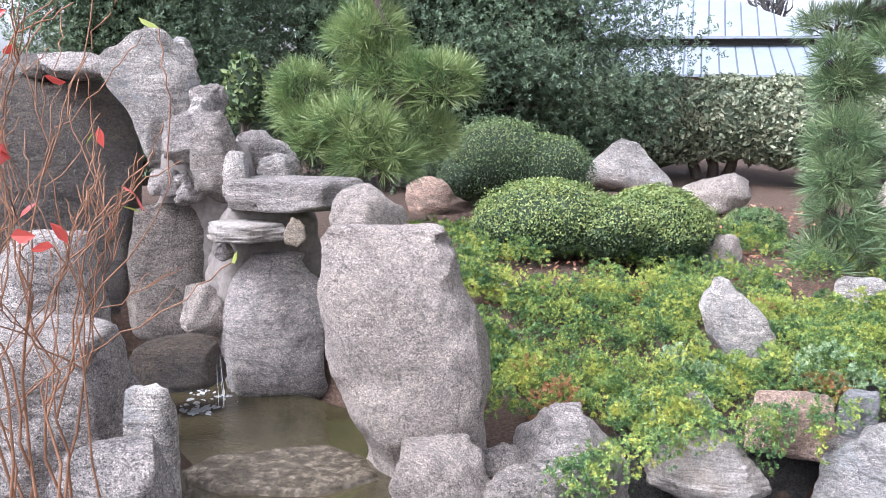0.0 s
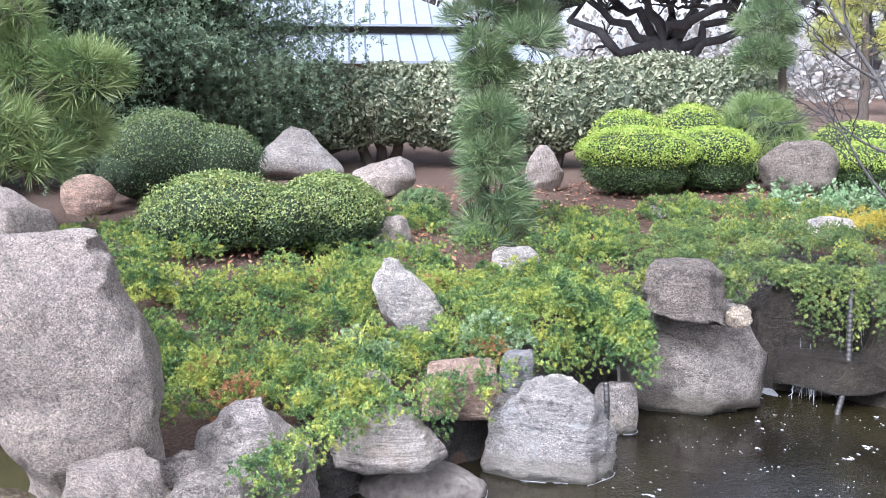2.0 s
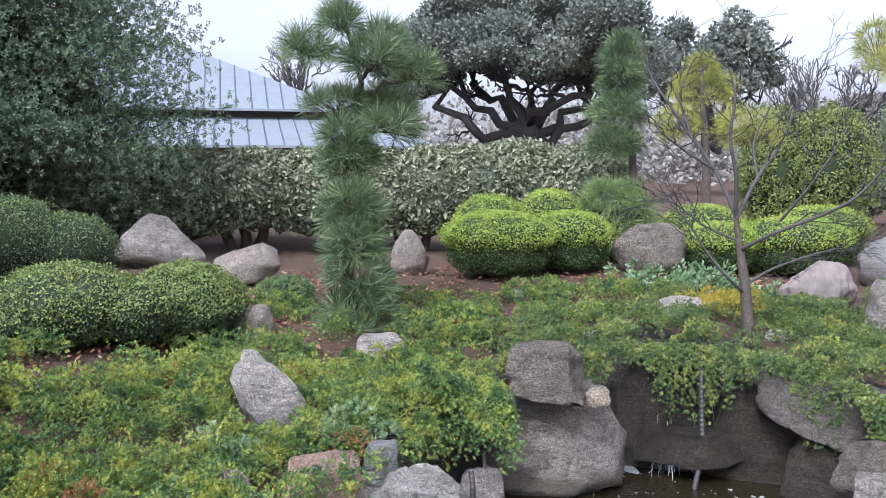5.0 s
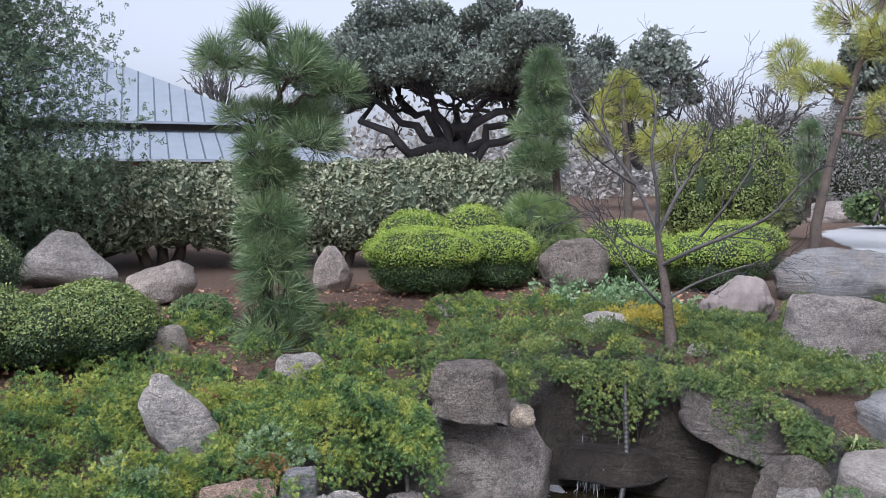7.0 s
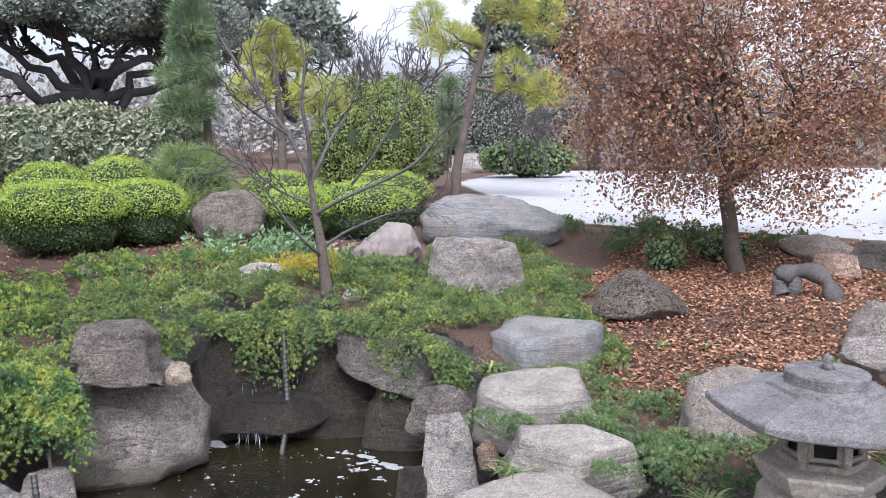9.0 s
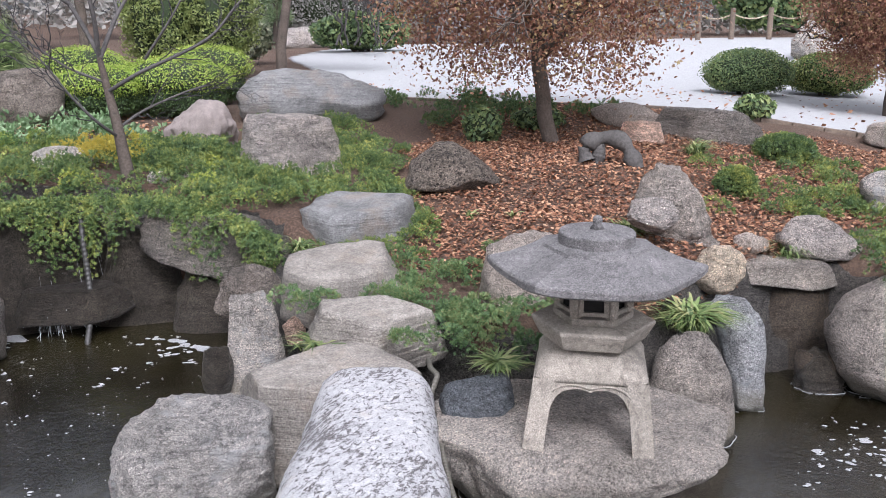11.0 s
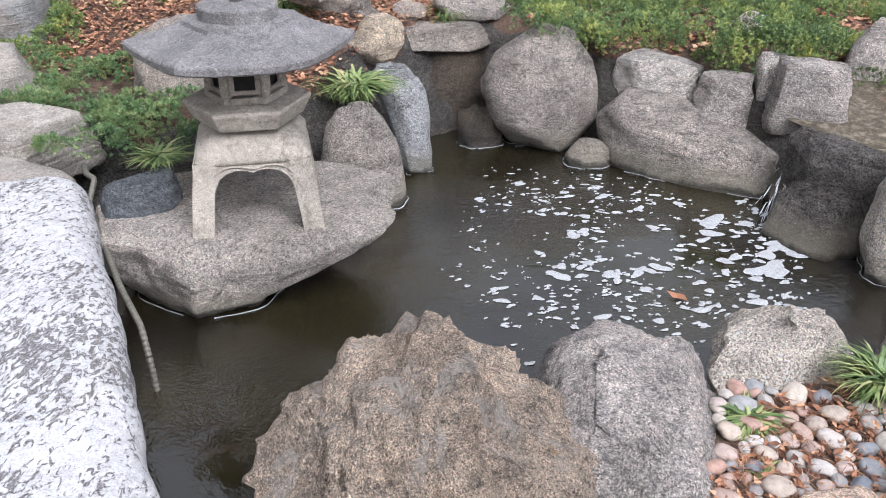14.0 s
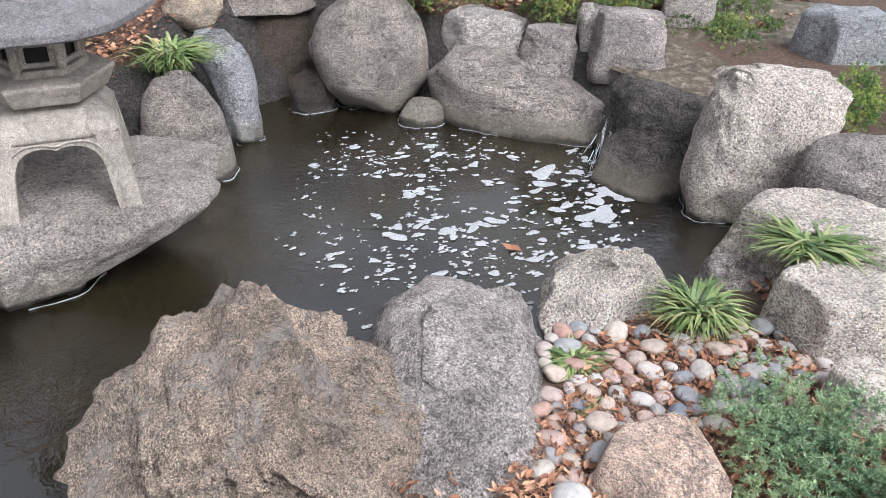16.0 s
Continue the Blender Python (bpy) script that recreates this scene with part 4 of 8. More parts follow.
def twigs(at, seed):
    """A thin upright shrub with a few red leaves."""
    rng = np.random.RandomState(seed)
    root = thing("twiggy_shrub", "leggy orange-brown shrub with a few red and yellow-green leaves", "shrub", at)
    out, tips = [], []
    for k in range(36):
        s = NP([rng.uniform(-.45, .12), rng.uniform(-.1, .25), -0.15])
        o, t = grow(s, (rng.normal() * .16 + .02, rng.normal() * .12, 1), rng.uniform(.4, .62), rng.uniform(.0022, .0042), 3, rng, 0.34, 0.62, 0.2, (1, 3), 0.03, 0.0014)
        out += o
        tips += t
    v, f = join(out)
    mesh_ob("stem_growth", v, f, M_TWIG, root)
    T = NP([t[0] for t in tips])
    pick = rng.permutation(len(T))
    for name, n0, n1, mat, sz in (("red_leaf", 0, 38, M_RED, .05), ("green_leaf", 38, 60, M_GREENLEAF, .045)):
        q = T[pick[n0:n1]]
        nrm = rng.normal(size=q.shape) + NP([0, 0, .3])
        base = mesh_ob(name, NP(LEAF_V), NP(LEAF_F), mat, root, smooth=False)
        for i, (c, b) in enumerate(zip(q, frames_from(nrm / np.linalg.norm(nrm, axis=1, keepdims=True), rng, .2))):
            ob = base if i == 0 else new(name, base.data)
            ob.parent = root
            ob.matrix_local = Matrix.Translation(c) @ Matrix(b).to_4x4() @ Matrix.Scale(sz * rng.uniform(.7, 1.2), 4)
    return root


# ---- buildings and odd things ----
def metal_house(a, b):
    """A long low house with two tiers of standing-seam roof; a and b are the ends of its eave."""
    a, b = Vector(a), Vector(b)
    along = (b - a).normalized()
    ang = math.degrees(math.atan2(along.y, along.x))
    root = thing("house", "long low house with a two-tiered pale standing-seam metal roof", "house", (b.x, b.y, 0), turn=ang)
    L, z0 = 14.0, b.z
    part("wall", slab_box(-L, -1.2, 0.9, 7.0, 0.8, z0 + 0.3), M_WALL_DARK, root, "shaded timber wall")
    for k in range(7):
        x = -2.0 - 1.7 * k
        w = part("window", slab_box(x - 1.2, x, 0.86, 0.9, 1.3, z0 - 0.12), M_GLASS, root)
        part("frame", slab_box(x - 0.04, x + 0.04, 0.82, 0.86, 1.3, z0 - 0.12), M_WALL_GREY, w)
    part("fascia", slab_box(-L, 0.1, -0.06, 0.0, z0 - 0.1, z0 + 0.02), M_TIMBER, root)

    def tier(name, y0, z_low, y1, z_high, x1, inset):
        bm = bmesh.new()
        t = 0.06
        low = [bm.verts.new(p) for p in ((-L, y0, z_low), (x1, y0, z_low), (x1 - inset, y1, z_high), (-L, y1, z_high))]
        high = [bm.verts.new(v.co + Vector((0, 0, t))) for v in low]
        bm.faces.new(low[::-1])
        bm.faces.new(high)
        for i in range(4):
            bm.faces.new((low[i], low[(i + 1) % 4], high[(i + 1) % 4], high[i]))
        bmesh.ops.recalc_face_normals(bm, faces=bm.faces[:])
        roof = part(name, bm, M_METAL, root)
        x = x1 - 0.2
        while x > -L:
            s = min(1.0, max(0.0, (x1 - x) / inset if inset else 1.0))
            e = Vector((x, y0 + (y1 - y0) * s, z_low + (z_high - z_low) * s + t))
            v, f = tube([(x, y0, z_low + t), tuple(e)], (0.022, 0.022), 4)
            mesh_ob("seam", v, f, M_METAL_RIB, roof, smooth=False)
            x -= 0.42
        return roof

    tier("lower_roof", -0.3, z0, 2.6, z0 + 0.85, 0.35, 2.0)
    part("clerestory", slab_box(-L, -2.1, 2.6, 6.0, z0 + 0.7, z0 + 1.25), M_WALL_DARK, root)
    tier("upper_roof", 2.2, z0 + 1.05, 6.4, z0 + 3.2, -1.6, 4.6)
    bm = bmesh.new()
    tri = [bm.verts.new(p) for p in ((0.35, -0.3, z0 + .03), (0.35, 7.5, z0 + .03), (-1.65, 2.6, z0 + 0.88))]
    bm.faces.new(tri)
    bm.faces.new([bm.verts.new(v.co - Vector((0, 0, .05))) for v in tri[::-1]])
    part("hip", bm, M_METAL, root)
    bm = bmesh.new()
    tri = [bm.verts.new(p) for p in ((-1.6, 2.2, z0 + 1.08), (-1.6, 10.6, z0 + 1.08), (-6.2, 6.4, z0 + 3.23))]
    bm.faces.new(tri)
    bm.faces.new([bm.verts.new(v.co - Vector((0, 0, .05))) for v in tri[::-1]])
    part("upper_hip", bm, M_METAL, root)
    return root


def far_house(label, at, length, high, turn):
    root = thing("far_house", label, "house", (at[0], at[1], 1.0), turn=turn)
    part("wall", slab_box(-length / 2, length / 2, -2.5, 2.5, 0, high), M_WALL_GREY, root)
    bm = bmesh.new()
    a = [bm.verts.new((x, y, z)) for x in (-length / 2 - .4, length / 2 + .4) for y, z in ((-3.0, high - .1), (0, high + 1.9), (3.0, high - .1))]
    for f in ((0, 1, 4, 3), (1, 2, 5, 4), (0, 2, 1), (3, 4, 5), (0, 3, 5, 2)):
        bm.faces.new([a[i] for i in f])
    bmesh.ops.recalc_face_normals(bm, faces=bm.faces[:])
    part("roof", bm, M_WALL_GREY, root)
    for k in range(3):
        x = -length / 3 + k * length / 3
        part("window", slab_box(x - .5, x + .5, -2.56, -2.5, high * .35, high * .75), M_GLASS, root)
    return root


def cover(label, at, size, turn):
    w, d, h = size
    v, f = stone_verts((w, d, h * 1.3), 611, box=2.3, facets=2, rough=0.9, level=5)
    ang = np.arctan2(v[:, 1], v[:, 0])
    fold = 1 + 0.07 * np.sin(ang * 9 + 3 * v[:, 2] / h) * np.clip(0.6 - v[:, 2] / h, 0, 1) + 0.03 * np.sin(ang * 23)
    flare = 1 + 0.25 * np.clip(-v[:, 2] / h, 0, 1)
    v = v * np.stack([fold * flare, fold * flare, np.ones(len(v))], 1)
    ob = mesh_ob("fabric_cover", v, f, M_FABRIC)
    ob.matrix_world = pose(at[0], at[1], at[2] + h * 0.38, 0, 0, turn)
    return tagged(ob, label, "cover")


def lumpy(pts, r, seed):
    pts = NP(pts, float)
    rng = np.random.RandomState(seed)
    u = np.linspace(0, len(pts) - 1, 30)
    p = NP([np.interp(u, range(len(pts)), pts[:, k]) for k in range(3)]).T
    for _ in range(3):
        p[1:-1] = (p[:-2] + p[2:] + 2 * p[1:-1]) / 4
    return tube(p, r * (1 + 0.22 * np.sin(u * 3 + seed) + rng.normal(size=30) * 0.05), 10)


def driftwood(pts):
    v, f = lumpy(pts, 0.062, 3)
    tagged(mesh_ob("driftwood_arch", v, f, M_DRIFT), "dark weathered driftwood arch on the leaf litter", "driftwood")


def driftwood_leg(pts):
    v, f = lumpy(pts, 0.045, 5)
    tagged(mesh_ob("driftwood_stub", v, f, M_DRIFT), "dark stub of weathered driftwood in the litter", "driftwood")


def far_woods():
    """A belt of trees that closes the garden, its haze put into the leaf colour."""
    rng = np.random.RandomState(88)
    chunks = []
    for k in range(64):
        a = radians(115 - 165 * k / 63 + rng.uniform(-1, 1))
        r = rng.uniform(44, 62)
        c = NP([r * math.cos(a), r * math.sin(a), 1.2])
        w, h = rng.uniform(3, 5.5), rng.uniform(2.6, 5.5)
        n = 1100
        q = rng.normal(size=(n, 3))
        q /= np.linalg.norm(q, axis=1, keepdims=True)
        q[:, 2] = np.abs(q[:, 2]) if k % 2 else q[:, 2] * .5 + .5
        p = c + q * NP([w, w * .7, h]) * rng.uniform(.55, 1.08, (n, 1))
        chunks.append(strew(p, frames_from(q, rng, .8), rng.uniform(.2, .5, n), LEAF2_V, LEAF2_F))
    v, f = join(chunks)
    return tagged(mesh_ob("far_woods", v, f, M_WOODS_HAZY, smooth=False), "hazy belt of distant winter trees and shrubs", "woods", kind="stuff")


def rope_fence(pts):
    root = thing("rope_fence", "low fence of wooden posts joined by rope", "fence")
    tops = []
    for x, y, z in pts:
        g = float(land(x, y))
        v, f = tube([(x, y, g - .1), (x, y, g + .4), (x, y, g + .8)], (.07, .07, .065), 8)
        mesh_ob("post", v, f, M_TIMBER, root)
        tops.append((x, y, g + .65))
    for a, b in zip(tops, tops[1:]):
        s = np.linspace(0, 1, 8)[:, None]
        p = NP(a) + (NP(b) - NP(a)) * s - NP([0, 0, 1]) * (.12 * np.sin(s * math.pi))
        v, f = tube(p, [.02] * 8, 5)
        mesh_ob("rope", v, f, M_BUFF, root)
    return root

# ---- the ground, the ponds, the raked sand ----
POND = NP([(0.3, 3.2), (0.6, 4.1), (1.5, 4.35), (2.0, 4.65), (2.36, 5.05), (2.85, 5.35), (3.3, 5.75), (3.8, 5.65), (4.2, 5.0), (4.3, 4.4), (4.15, 3.9),
           (3.7, 3.4), (3.4, 2.75), (3.7, 2.15), (3.95, 1.5), (4.3, 1.0), (4.8, 0.95), (5.25, 0.75), (5.2, 0.3), (5.0, 0.0), (4.9, -0.55), (4.45, -0.9),
           (3.95, -1.25), (3.7, -1.35), (3.1, -0.5), (2.75, 0.2), (2.45, 0.6), (2.1, 1.0), (1.75, 1.5), (1.2, 2.2), (0.7, 2.7)])
POOL = NP([(-0.35, 3.3), (-0.75, 4.3), (-1.5, 4.75), (-2.2, 5.3), (-2.5, 5.1), (-2.0, 4.4), (-1.45, 3.75), (-1.2, 3.2), (-0.9, 2.6), (-0.3, 2.4)])
LEVELS = NP([(0, 0, .36), (1.6, -0.3, .32), (2.4, -0.8, .3), (2.9, -1.6, .28), (-1, 1.5, .35), (-2, 2.6, .5), (1, 1.4, .3), (0.1, 4.2, .42), (0.9, 4.7, .42),
             (1.1, 5.6, .62), (2.0, 5.6, .55), (2.1, 6.8, .78), (3.0, 6.4, .78), (0.9, 9.0, .97), (4.6, 5.6, .84), (4.3, 8.0, .93), (5.6, 8.0, .97),
             (4.7, 4.2, .72), (4.4, 3.0, .55), (4.2, 2.0, .45), (5.2, 2.0, .74), (5.6, 0.6, .64), (5.35, -0.3, .5), (5.3, 0.3, .54), (6.8, 2.9, .86), (5.95, -0.8, .58), (4.6, -1.35, .3), (5.3, -1.8, .42), (4.6, -1.9, .42),
             (9.3, 3.5, 1.0), (8.9, 5.9, 1.0), (12, 9, 1.05), (-0.2, 6.5, .85), (-2.6, 6.4, 1.25), (-4, 4, .9)])
FAR_LEVELS = NP([(2, 14, 1.1), (-8, 10, 1.2), (9, 16, 1.1), (18, 10, 1.12), (24, 3, 1.3), (14, -6, 1.2), (-10, -8, .5), (6, -12, .7), (40, 40, 1.4), (-40, 40, 1.4), (60, -20, 1.8), (0, 70, 1.4), (0, -60, .4)])


def inside_distance(x, y, poly):
    """Signed distance to a closed outline, negative inside."""
    d = np.full(x.shape, 1e9)
    odd = np.zeros(x.shape, bool)
    for (ax, ay), (bx, by) in zip(poly, np.roll(poly, -1, 0)):
        ex, ey = bx - ax, by - ay
        s = np.clip(((x - ax) * ex + (y - ay) * ey) / (ex * ex + ey * ey), 0, 1)
        d = np.minimum(d, np.hypot(x - ax - s * ex, y - ay - s * ey))
        cross = (ay > y) != (by > y)
        odd ^= cross & (x < (bx - ax) * (y - ay) / (by - ay + 1e-12) + ax)
    return np.where(odd, -d, d)


def land(x, y):
    """Height of the banks, ponds filled in."""
    x, y = np.asarray(x, float), np.asarray(y, float)
    num = den = 0.0
    for px, py, pz in np.concatenate([LEVELS, FAR_LEVELS]):
        w = 1.0 / (((x - px) ** 2 + (y - py) ** 2) + 0.05) ** 1.8
        num, den = num + w * pz, den + w
    return num / den


def lay(x, y):
    """Height of the ground with the ponds sunk into it."""
    x, y = np.asarray(x, float), np.asarray(y, float)
    z = land(x, y)
    for poly, floor, rim in ((POND, -0.45, 0.12), (POOL, 0.12, 0.05)):
        s = np.clip((inside_distance(x, y, poly) - rim) / 0.3, 0, 1)
        s = s * s * (3 - 2 * s)
        z = z * s + floor * (1 - s)
    return z


def axis(lo, hi, step, reach):
    out = [hi]
    s = step
    while out[-1] < reach:
        s *= 1.25
        out.append(out[-1] + s)
    left = [lo]
    s = step
    while left[-1] > -reach:
        s *= 1.25
        left.append(left[-1] - s)
    return np.r_[left[:0:-1], np.arange(lo, hi, step), out]


gx, gy = axis(-4.5, 10, 0.1, 600), axis(-3, 12, 0.1, 600)
GX, GY = np.meshgrid(gx, gy)
GZ = lay(GX, GY)
near_land = (np.abs(GX - 3) < 9) & (np.abs(GY - 4) < 10)
GZ = GZ + np.where(near_land, 0.018 * np.sin(GX * 3.1 + 1.7 * np.sin(GY * 2.3)) * np.sin(GY * 2.7 + 0.8 * np.sin(GX * 4.1)), 0)
nx = len(gx)
idx = np.arange(GX.size).reshape(GX.shape)
quads = np.stack([idx[:-1, :-1], idx[:-1, 1:], idx[1:, 1:], idx[1:, :-1]], -1).reshape(-1, 4)
ground = tagged(mesh_ob("ground", np.stack([GX, GY, GZ], -1).reshape(-1, 3), quads, M_SOIL), "dark brown mulch and soil with scattered debris", "ground", kind="structure")


def sheet(name, material, outline, z, label, category):
    bm = bmesh.new()
    bm.faces.new([bm.verts.new((x, y, z if not callable(z) else z(x, y))) for x, y in outline])
    bmesh.ops.triangulate(bm, faces=bm.faces[:])
    return tagged(part(name, bm, material, None, label), category=category, kind="structure")


water = sheet("water", M_WATER, [(0.0, 2.2), (0.35, 4.4), (3.0, 6.0), (4.6, 5.6), (4.5, 3.4), (5.6, 1.2), (5.6, -0.6), (4.0, -1.7), (2.2, -0.6), (1.4, 1.2)], 0.0, "murky brown-green still pond water", "water")
pool_water = sheet("pool_water", M_POOL, [tuple(p) for p in POOL.mean(0) + (POOL - POOL.mean(0)) * 1.1], 0.40, "clear shallow water of the upper pool", "water")


# rough mortared stone footing that lines the ponds
def footing(name, outline, low, drop, label, material, seed):
    outline = NP(outline)
    closed = np.concatenate([outline, outline[:1]])
    s = np.r_[0, np.cumsum(np.linalg.norm(np.diff(closed, axis=0), axis=1))]
    n = int(s[-1] / 0.05)
    u = np.linspace(0, s[-1], n, endpoint=False)
    p = NP([np.interp(u, s, closed[:, k]) for k in (0, 1)]).T
    for _ in range(6):
        p = (np.roll(p, 1, 0) + np.roll(p, -1, 0) + 2 * p) / 4
    t = np.roll(p, -1, 0) - np.roll(p, 1, 0)
    out = np.stack([-t[:, 1], t[:, 0]], 1) / np.linalg.norm(t, axis=1, keepdims=True)
    if inside_distance((p + out * 0.1)[:1, 0], (p + out * 0.1)[:1, 1], outline)[0] < 0:
        out = -out
    rows = []
    for k, (o, z) in enumerate(((0.14, 0), (0.18, .25), (0.24, .5), (0.28, .75), (0.34, .93), (0.42, 1.0), (0.55, .9))):
        q = p + out * o
        zt = land(q[:, 0], q[:, 1]) - drop
        zz = low + (zt - low) * z
        v = np.stack([q[:, 0], q[:, 1], zz], 1)
        w = NP([noise.fractal(Vector(c) * 3.0 + Vector((seed, 0, 0)), 0.9, 2.0, 4) for c in v])
        v[:, :2] += out * (0.09 * w)[:, None]
        v[:, 2] += 0.03 * w
        rows.append(v)
    m = len(p)
    i = np.arange(m)
    j = (i + 1) % m
    f = np.concatenate([np.stack([i + a * m, j + a * m, j + (a + 1) * m, i + (a + 1) * m], 1) for a in range(len(rows) - 1)])
    return tagged(mesh_ob(name, np.concatenate(rows), f, material), label, "bank", kind="structure")


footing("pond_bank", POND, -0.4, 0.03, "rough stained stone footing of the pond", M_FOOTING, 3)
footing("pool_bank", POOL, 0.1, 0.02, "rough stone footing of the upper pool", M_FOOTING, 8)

# white raked gravel
SAND = [(8.75, 6.2), (9.3, 3.2), (9.95, 0.9), (11.5, -4), (30, -9), (29, 4.3), (23, 15.4), (14.7, 12.2), (11.0, 8.6)]
sx, sy = np.meshgrid(np.arange(8.5, 31, 0.2), np.arange(-9.5, 16, 0.2))
inside = inside_distance(sx, sy, NP(SAND)) < 0
cell = inside[:-1, :-1] & inside[1:, :-1] & inside[:-1, 1:] & inside[1:, 1:]
ids = np.arange(sx.size).reshape(sx.shape)
sf = np.stack([ids[:-1, :-1], ids[:-1, 1:], ids[1:, 1:], ids[1:, :-1]], -1)[cell]
sand = tagged(mesh_ob("sand", np.stack([sx, sy, land(sx, sy) + 0.02], -1).reshape(-1, 3), sf, M_SAND), "white raked gravel with scattered fallen leaves", "gravel", kind="structure")

# ---- boulders and stones ----

# hillside, upper pool and its cascade
stone("tall rounded granite standing stone at the pool edge", (-0.54, 3.87, 0.41), (0.79, 0.50, 1.02), 9, M_GRANITE_WARM, 11, sink=0.10, level=6, box=2.4, rough=0.6, facets=0, chips=8, profile=[(0, 0.3, 0.95), (0.15, 0.22, 0.97), (0.28, 0.12, 0.98), (0.4, 0.07, 1), (0.53, 0.04, 0.96), (0.66, 0.02, 0.87), (0.79, 0, 0.765), (0.92, 0.02, 0.73), (1, 0.1, 0.62)])
stone("grey granite boulder standing in the upper pool", (-1.42, 4.77, 0.42), (0.59, 0.38, 0.72), 18, M_GRANITE, 12, sink=0.12, level=6, box=2.6, rough=0.5, profile=[(0, 0.25, 1), (0.1, 0.1, 1), (0.3, 0, 1), (0.6, 0.02, 1), (0.85, 0.15, 0.95), (1, 0.35, 0.75)], facets=0, chips=8)
stone("squat weathered granite boulder behind the standing stone", (-0.87, 4.62, 1.22), (0.43, 0.30, 0.31), 12, M_GRANITE_WARM, 13, sink=0.20, box=3, rough=0.7)
stone("flat overhanging ledge stone of the cascade", (-1.35, 4.92, 1.37), (0.76, 0.53, 0.16), 16, M_GRANITE, 14, strata=0.025, rough=0.9, facets=0, chips=6, prism=5, taper=0.05)
stone("thin layered ledge stone set in mortar", (-1.52, 4.65, 1.23), (0.40, 0.32, 0.09), 19, M_LAYER, 15, strata=0.08, rough=0.8, facets=0, chips=5, prism=5, taper=0.05)
stone("small upright buff stone set in mortar", (-1.27, 4.68, 1.20), (0.12, 0.06, 0.15), 16, M_BUFF, 16)
stone("pale flat stone on the cascade", (-1.49, 5.14, 1.54), (0.27, 0.19, 0.12), 17, M_GRANITE_PALE, 17, sink=0.05, rough=1.5, facets=6, box=3.3)
stone("long pale boulder behind the cascade", (-1.70, 5.49, 1.56), (0.51, 0.36, 0.22), 18, M_GRANITE, 18, sink=0.10, rough=1.5, facets=6, box=3.3)
stone("large slanted granite slab beside the fall", (-2.18, 5.09, 1.55), (0.51, 0.19, 0.78), 24, M_GRANITE_PALE, 19, profile=[(0.00, 0.39, 0.54), (0.22, 0.33, 0.69), (0.42, 0.24, 0.90), (0.57, 0.03, 0.99), (0.77, -0.03, 1.00), (0.91, 0.09, 0.96), (1.00, 0.36, 0.69)], level=5, box=4, rough=1.5, facets=6)
stone("pale angular stone on the cascade top", (-2.09, 5.30, 2.08), (0.18, 0.11, 0.22), 22, M_GRANITE_PALE, 20, box=4, rough=1.5, facets=6)
stone("rounded pale stone jutting from the cascade", (-1.88, 5.11, 1.85), (0.21, 0.15, 0.20), 21, M_GRANITE, 21, rough=1.5, facets=6, box=3.3)
stone("weathered grey stone of the cascade", (-1.94, 4.93, 1.60), (0.32, 0.19, 0.30), 22, M_GRANITE, 22, rough=1.5, facets=6, box=3.3)
stone("folded grey stone of the cascade", (-1.73, 4.90, 1.41), (0.31, 0.19, 0.46), 20, M_GRANITE_TIDE, 23, rough=1.5, facets=6, box=3.3)
stone("small square stone set in mortar", (-1.89, 4.84, 1.38), (0.18, 0.14, 0.11), 22, M_GRANITE, 24, box=5, rough=1.5, facets=6)
stone("smaller stone set in mortar", (-1.96, 4.92, 1.47), (0.10, 0.08, 0.09), 23, M_GRANITE, 25, box=5, rough=1.5, facets=6)
stone("broken grey stone at the pool inlet", (-1.76, 4.62, 0.76), (0.28, 0.22, 0.25), 22, M_GRANITE_WARM, 26, sink=0.05, rough=1.5, facets=6, box=3.3)
stone("small white angular stone on the cascade", (-1.88, 5.03, 1.85), (0.12, 0.12, 0.10), 21, M_GRANITE_PALE, 854, prism=5, rough=0.8, facets=1)
stone("small knobbly stone under the layered ledge", (-1.63, 4.64, 1.12), (0.10, 0.12, 0.10), 20, M_GRANITE, 853, rough=1.2)
stone("grey stone under the slanted slab", (-2.06, 4.91, 1.42), (0.17, 0.18, 0.14), 24, M_GRANITE, 852, prism=5, rough=0.9, facets=1)
stone("pale upright stone beside the folded stone", (-1.62, 4.83, 1.43), (0.14, 0.16, 0.26), 19, M_GRANITE_PALE, 851, prism=5, rough=0.9, facets=2)
stone("rough brown rock face under the cascade", (-2.03, 5.05, 0.80), (0.63, 0.31, 0.56), 23, M_GRANITE_BROWN, 27, sink=0.20, level=5, prism=6, rough=0.9, facets=1, chips=10)
stone("mortared rock face of the cascade", (-1.87, 5.14, 1.01), (0.62, 0.31, 0.67), 21, M_MORTAR, 28, sink=0.10, prism=6, rough=0.9, facets=0, chips=8)
stone("mortared wall below the ledge stone", (-1.52, 4.97, 0.98), (0.69, 0.35, 0.39), 18, M_MORTAR, 29, sink=0.20, prism=6, rough=0.9, facets=0, chips=8)
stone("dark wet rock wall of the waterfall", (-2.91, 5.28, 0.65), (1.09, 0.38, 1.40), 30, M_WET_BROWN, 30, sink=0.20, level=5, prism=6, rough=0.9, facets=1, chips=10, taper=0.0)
stone("flat grey rock at the head of the waterfall", (-3.05, 5.31, 2.02), (0.47, 0.28, 0.18), 31, M_GRANITE_DARK, 31, box=4, rough=1.5, facets=6)
stone("flat pale rock at the head of the waterfall", (-2.70, 5.28, 2.04), (0.49, 0.29, 0.18), 28, M_GRANITE, 32, box=4, rough=1.5, facets=6)
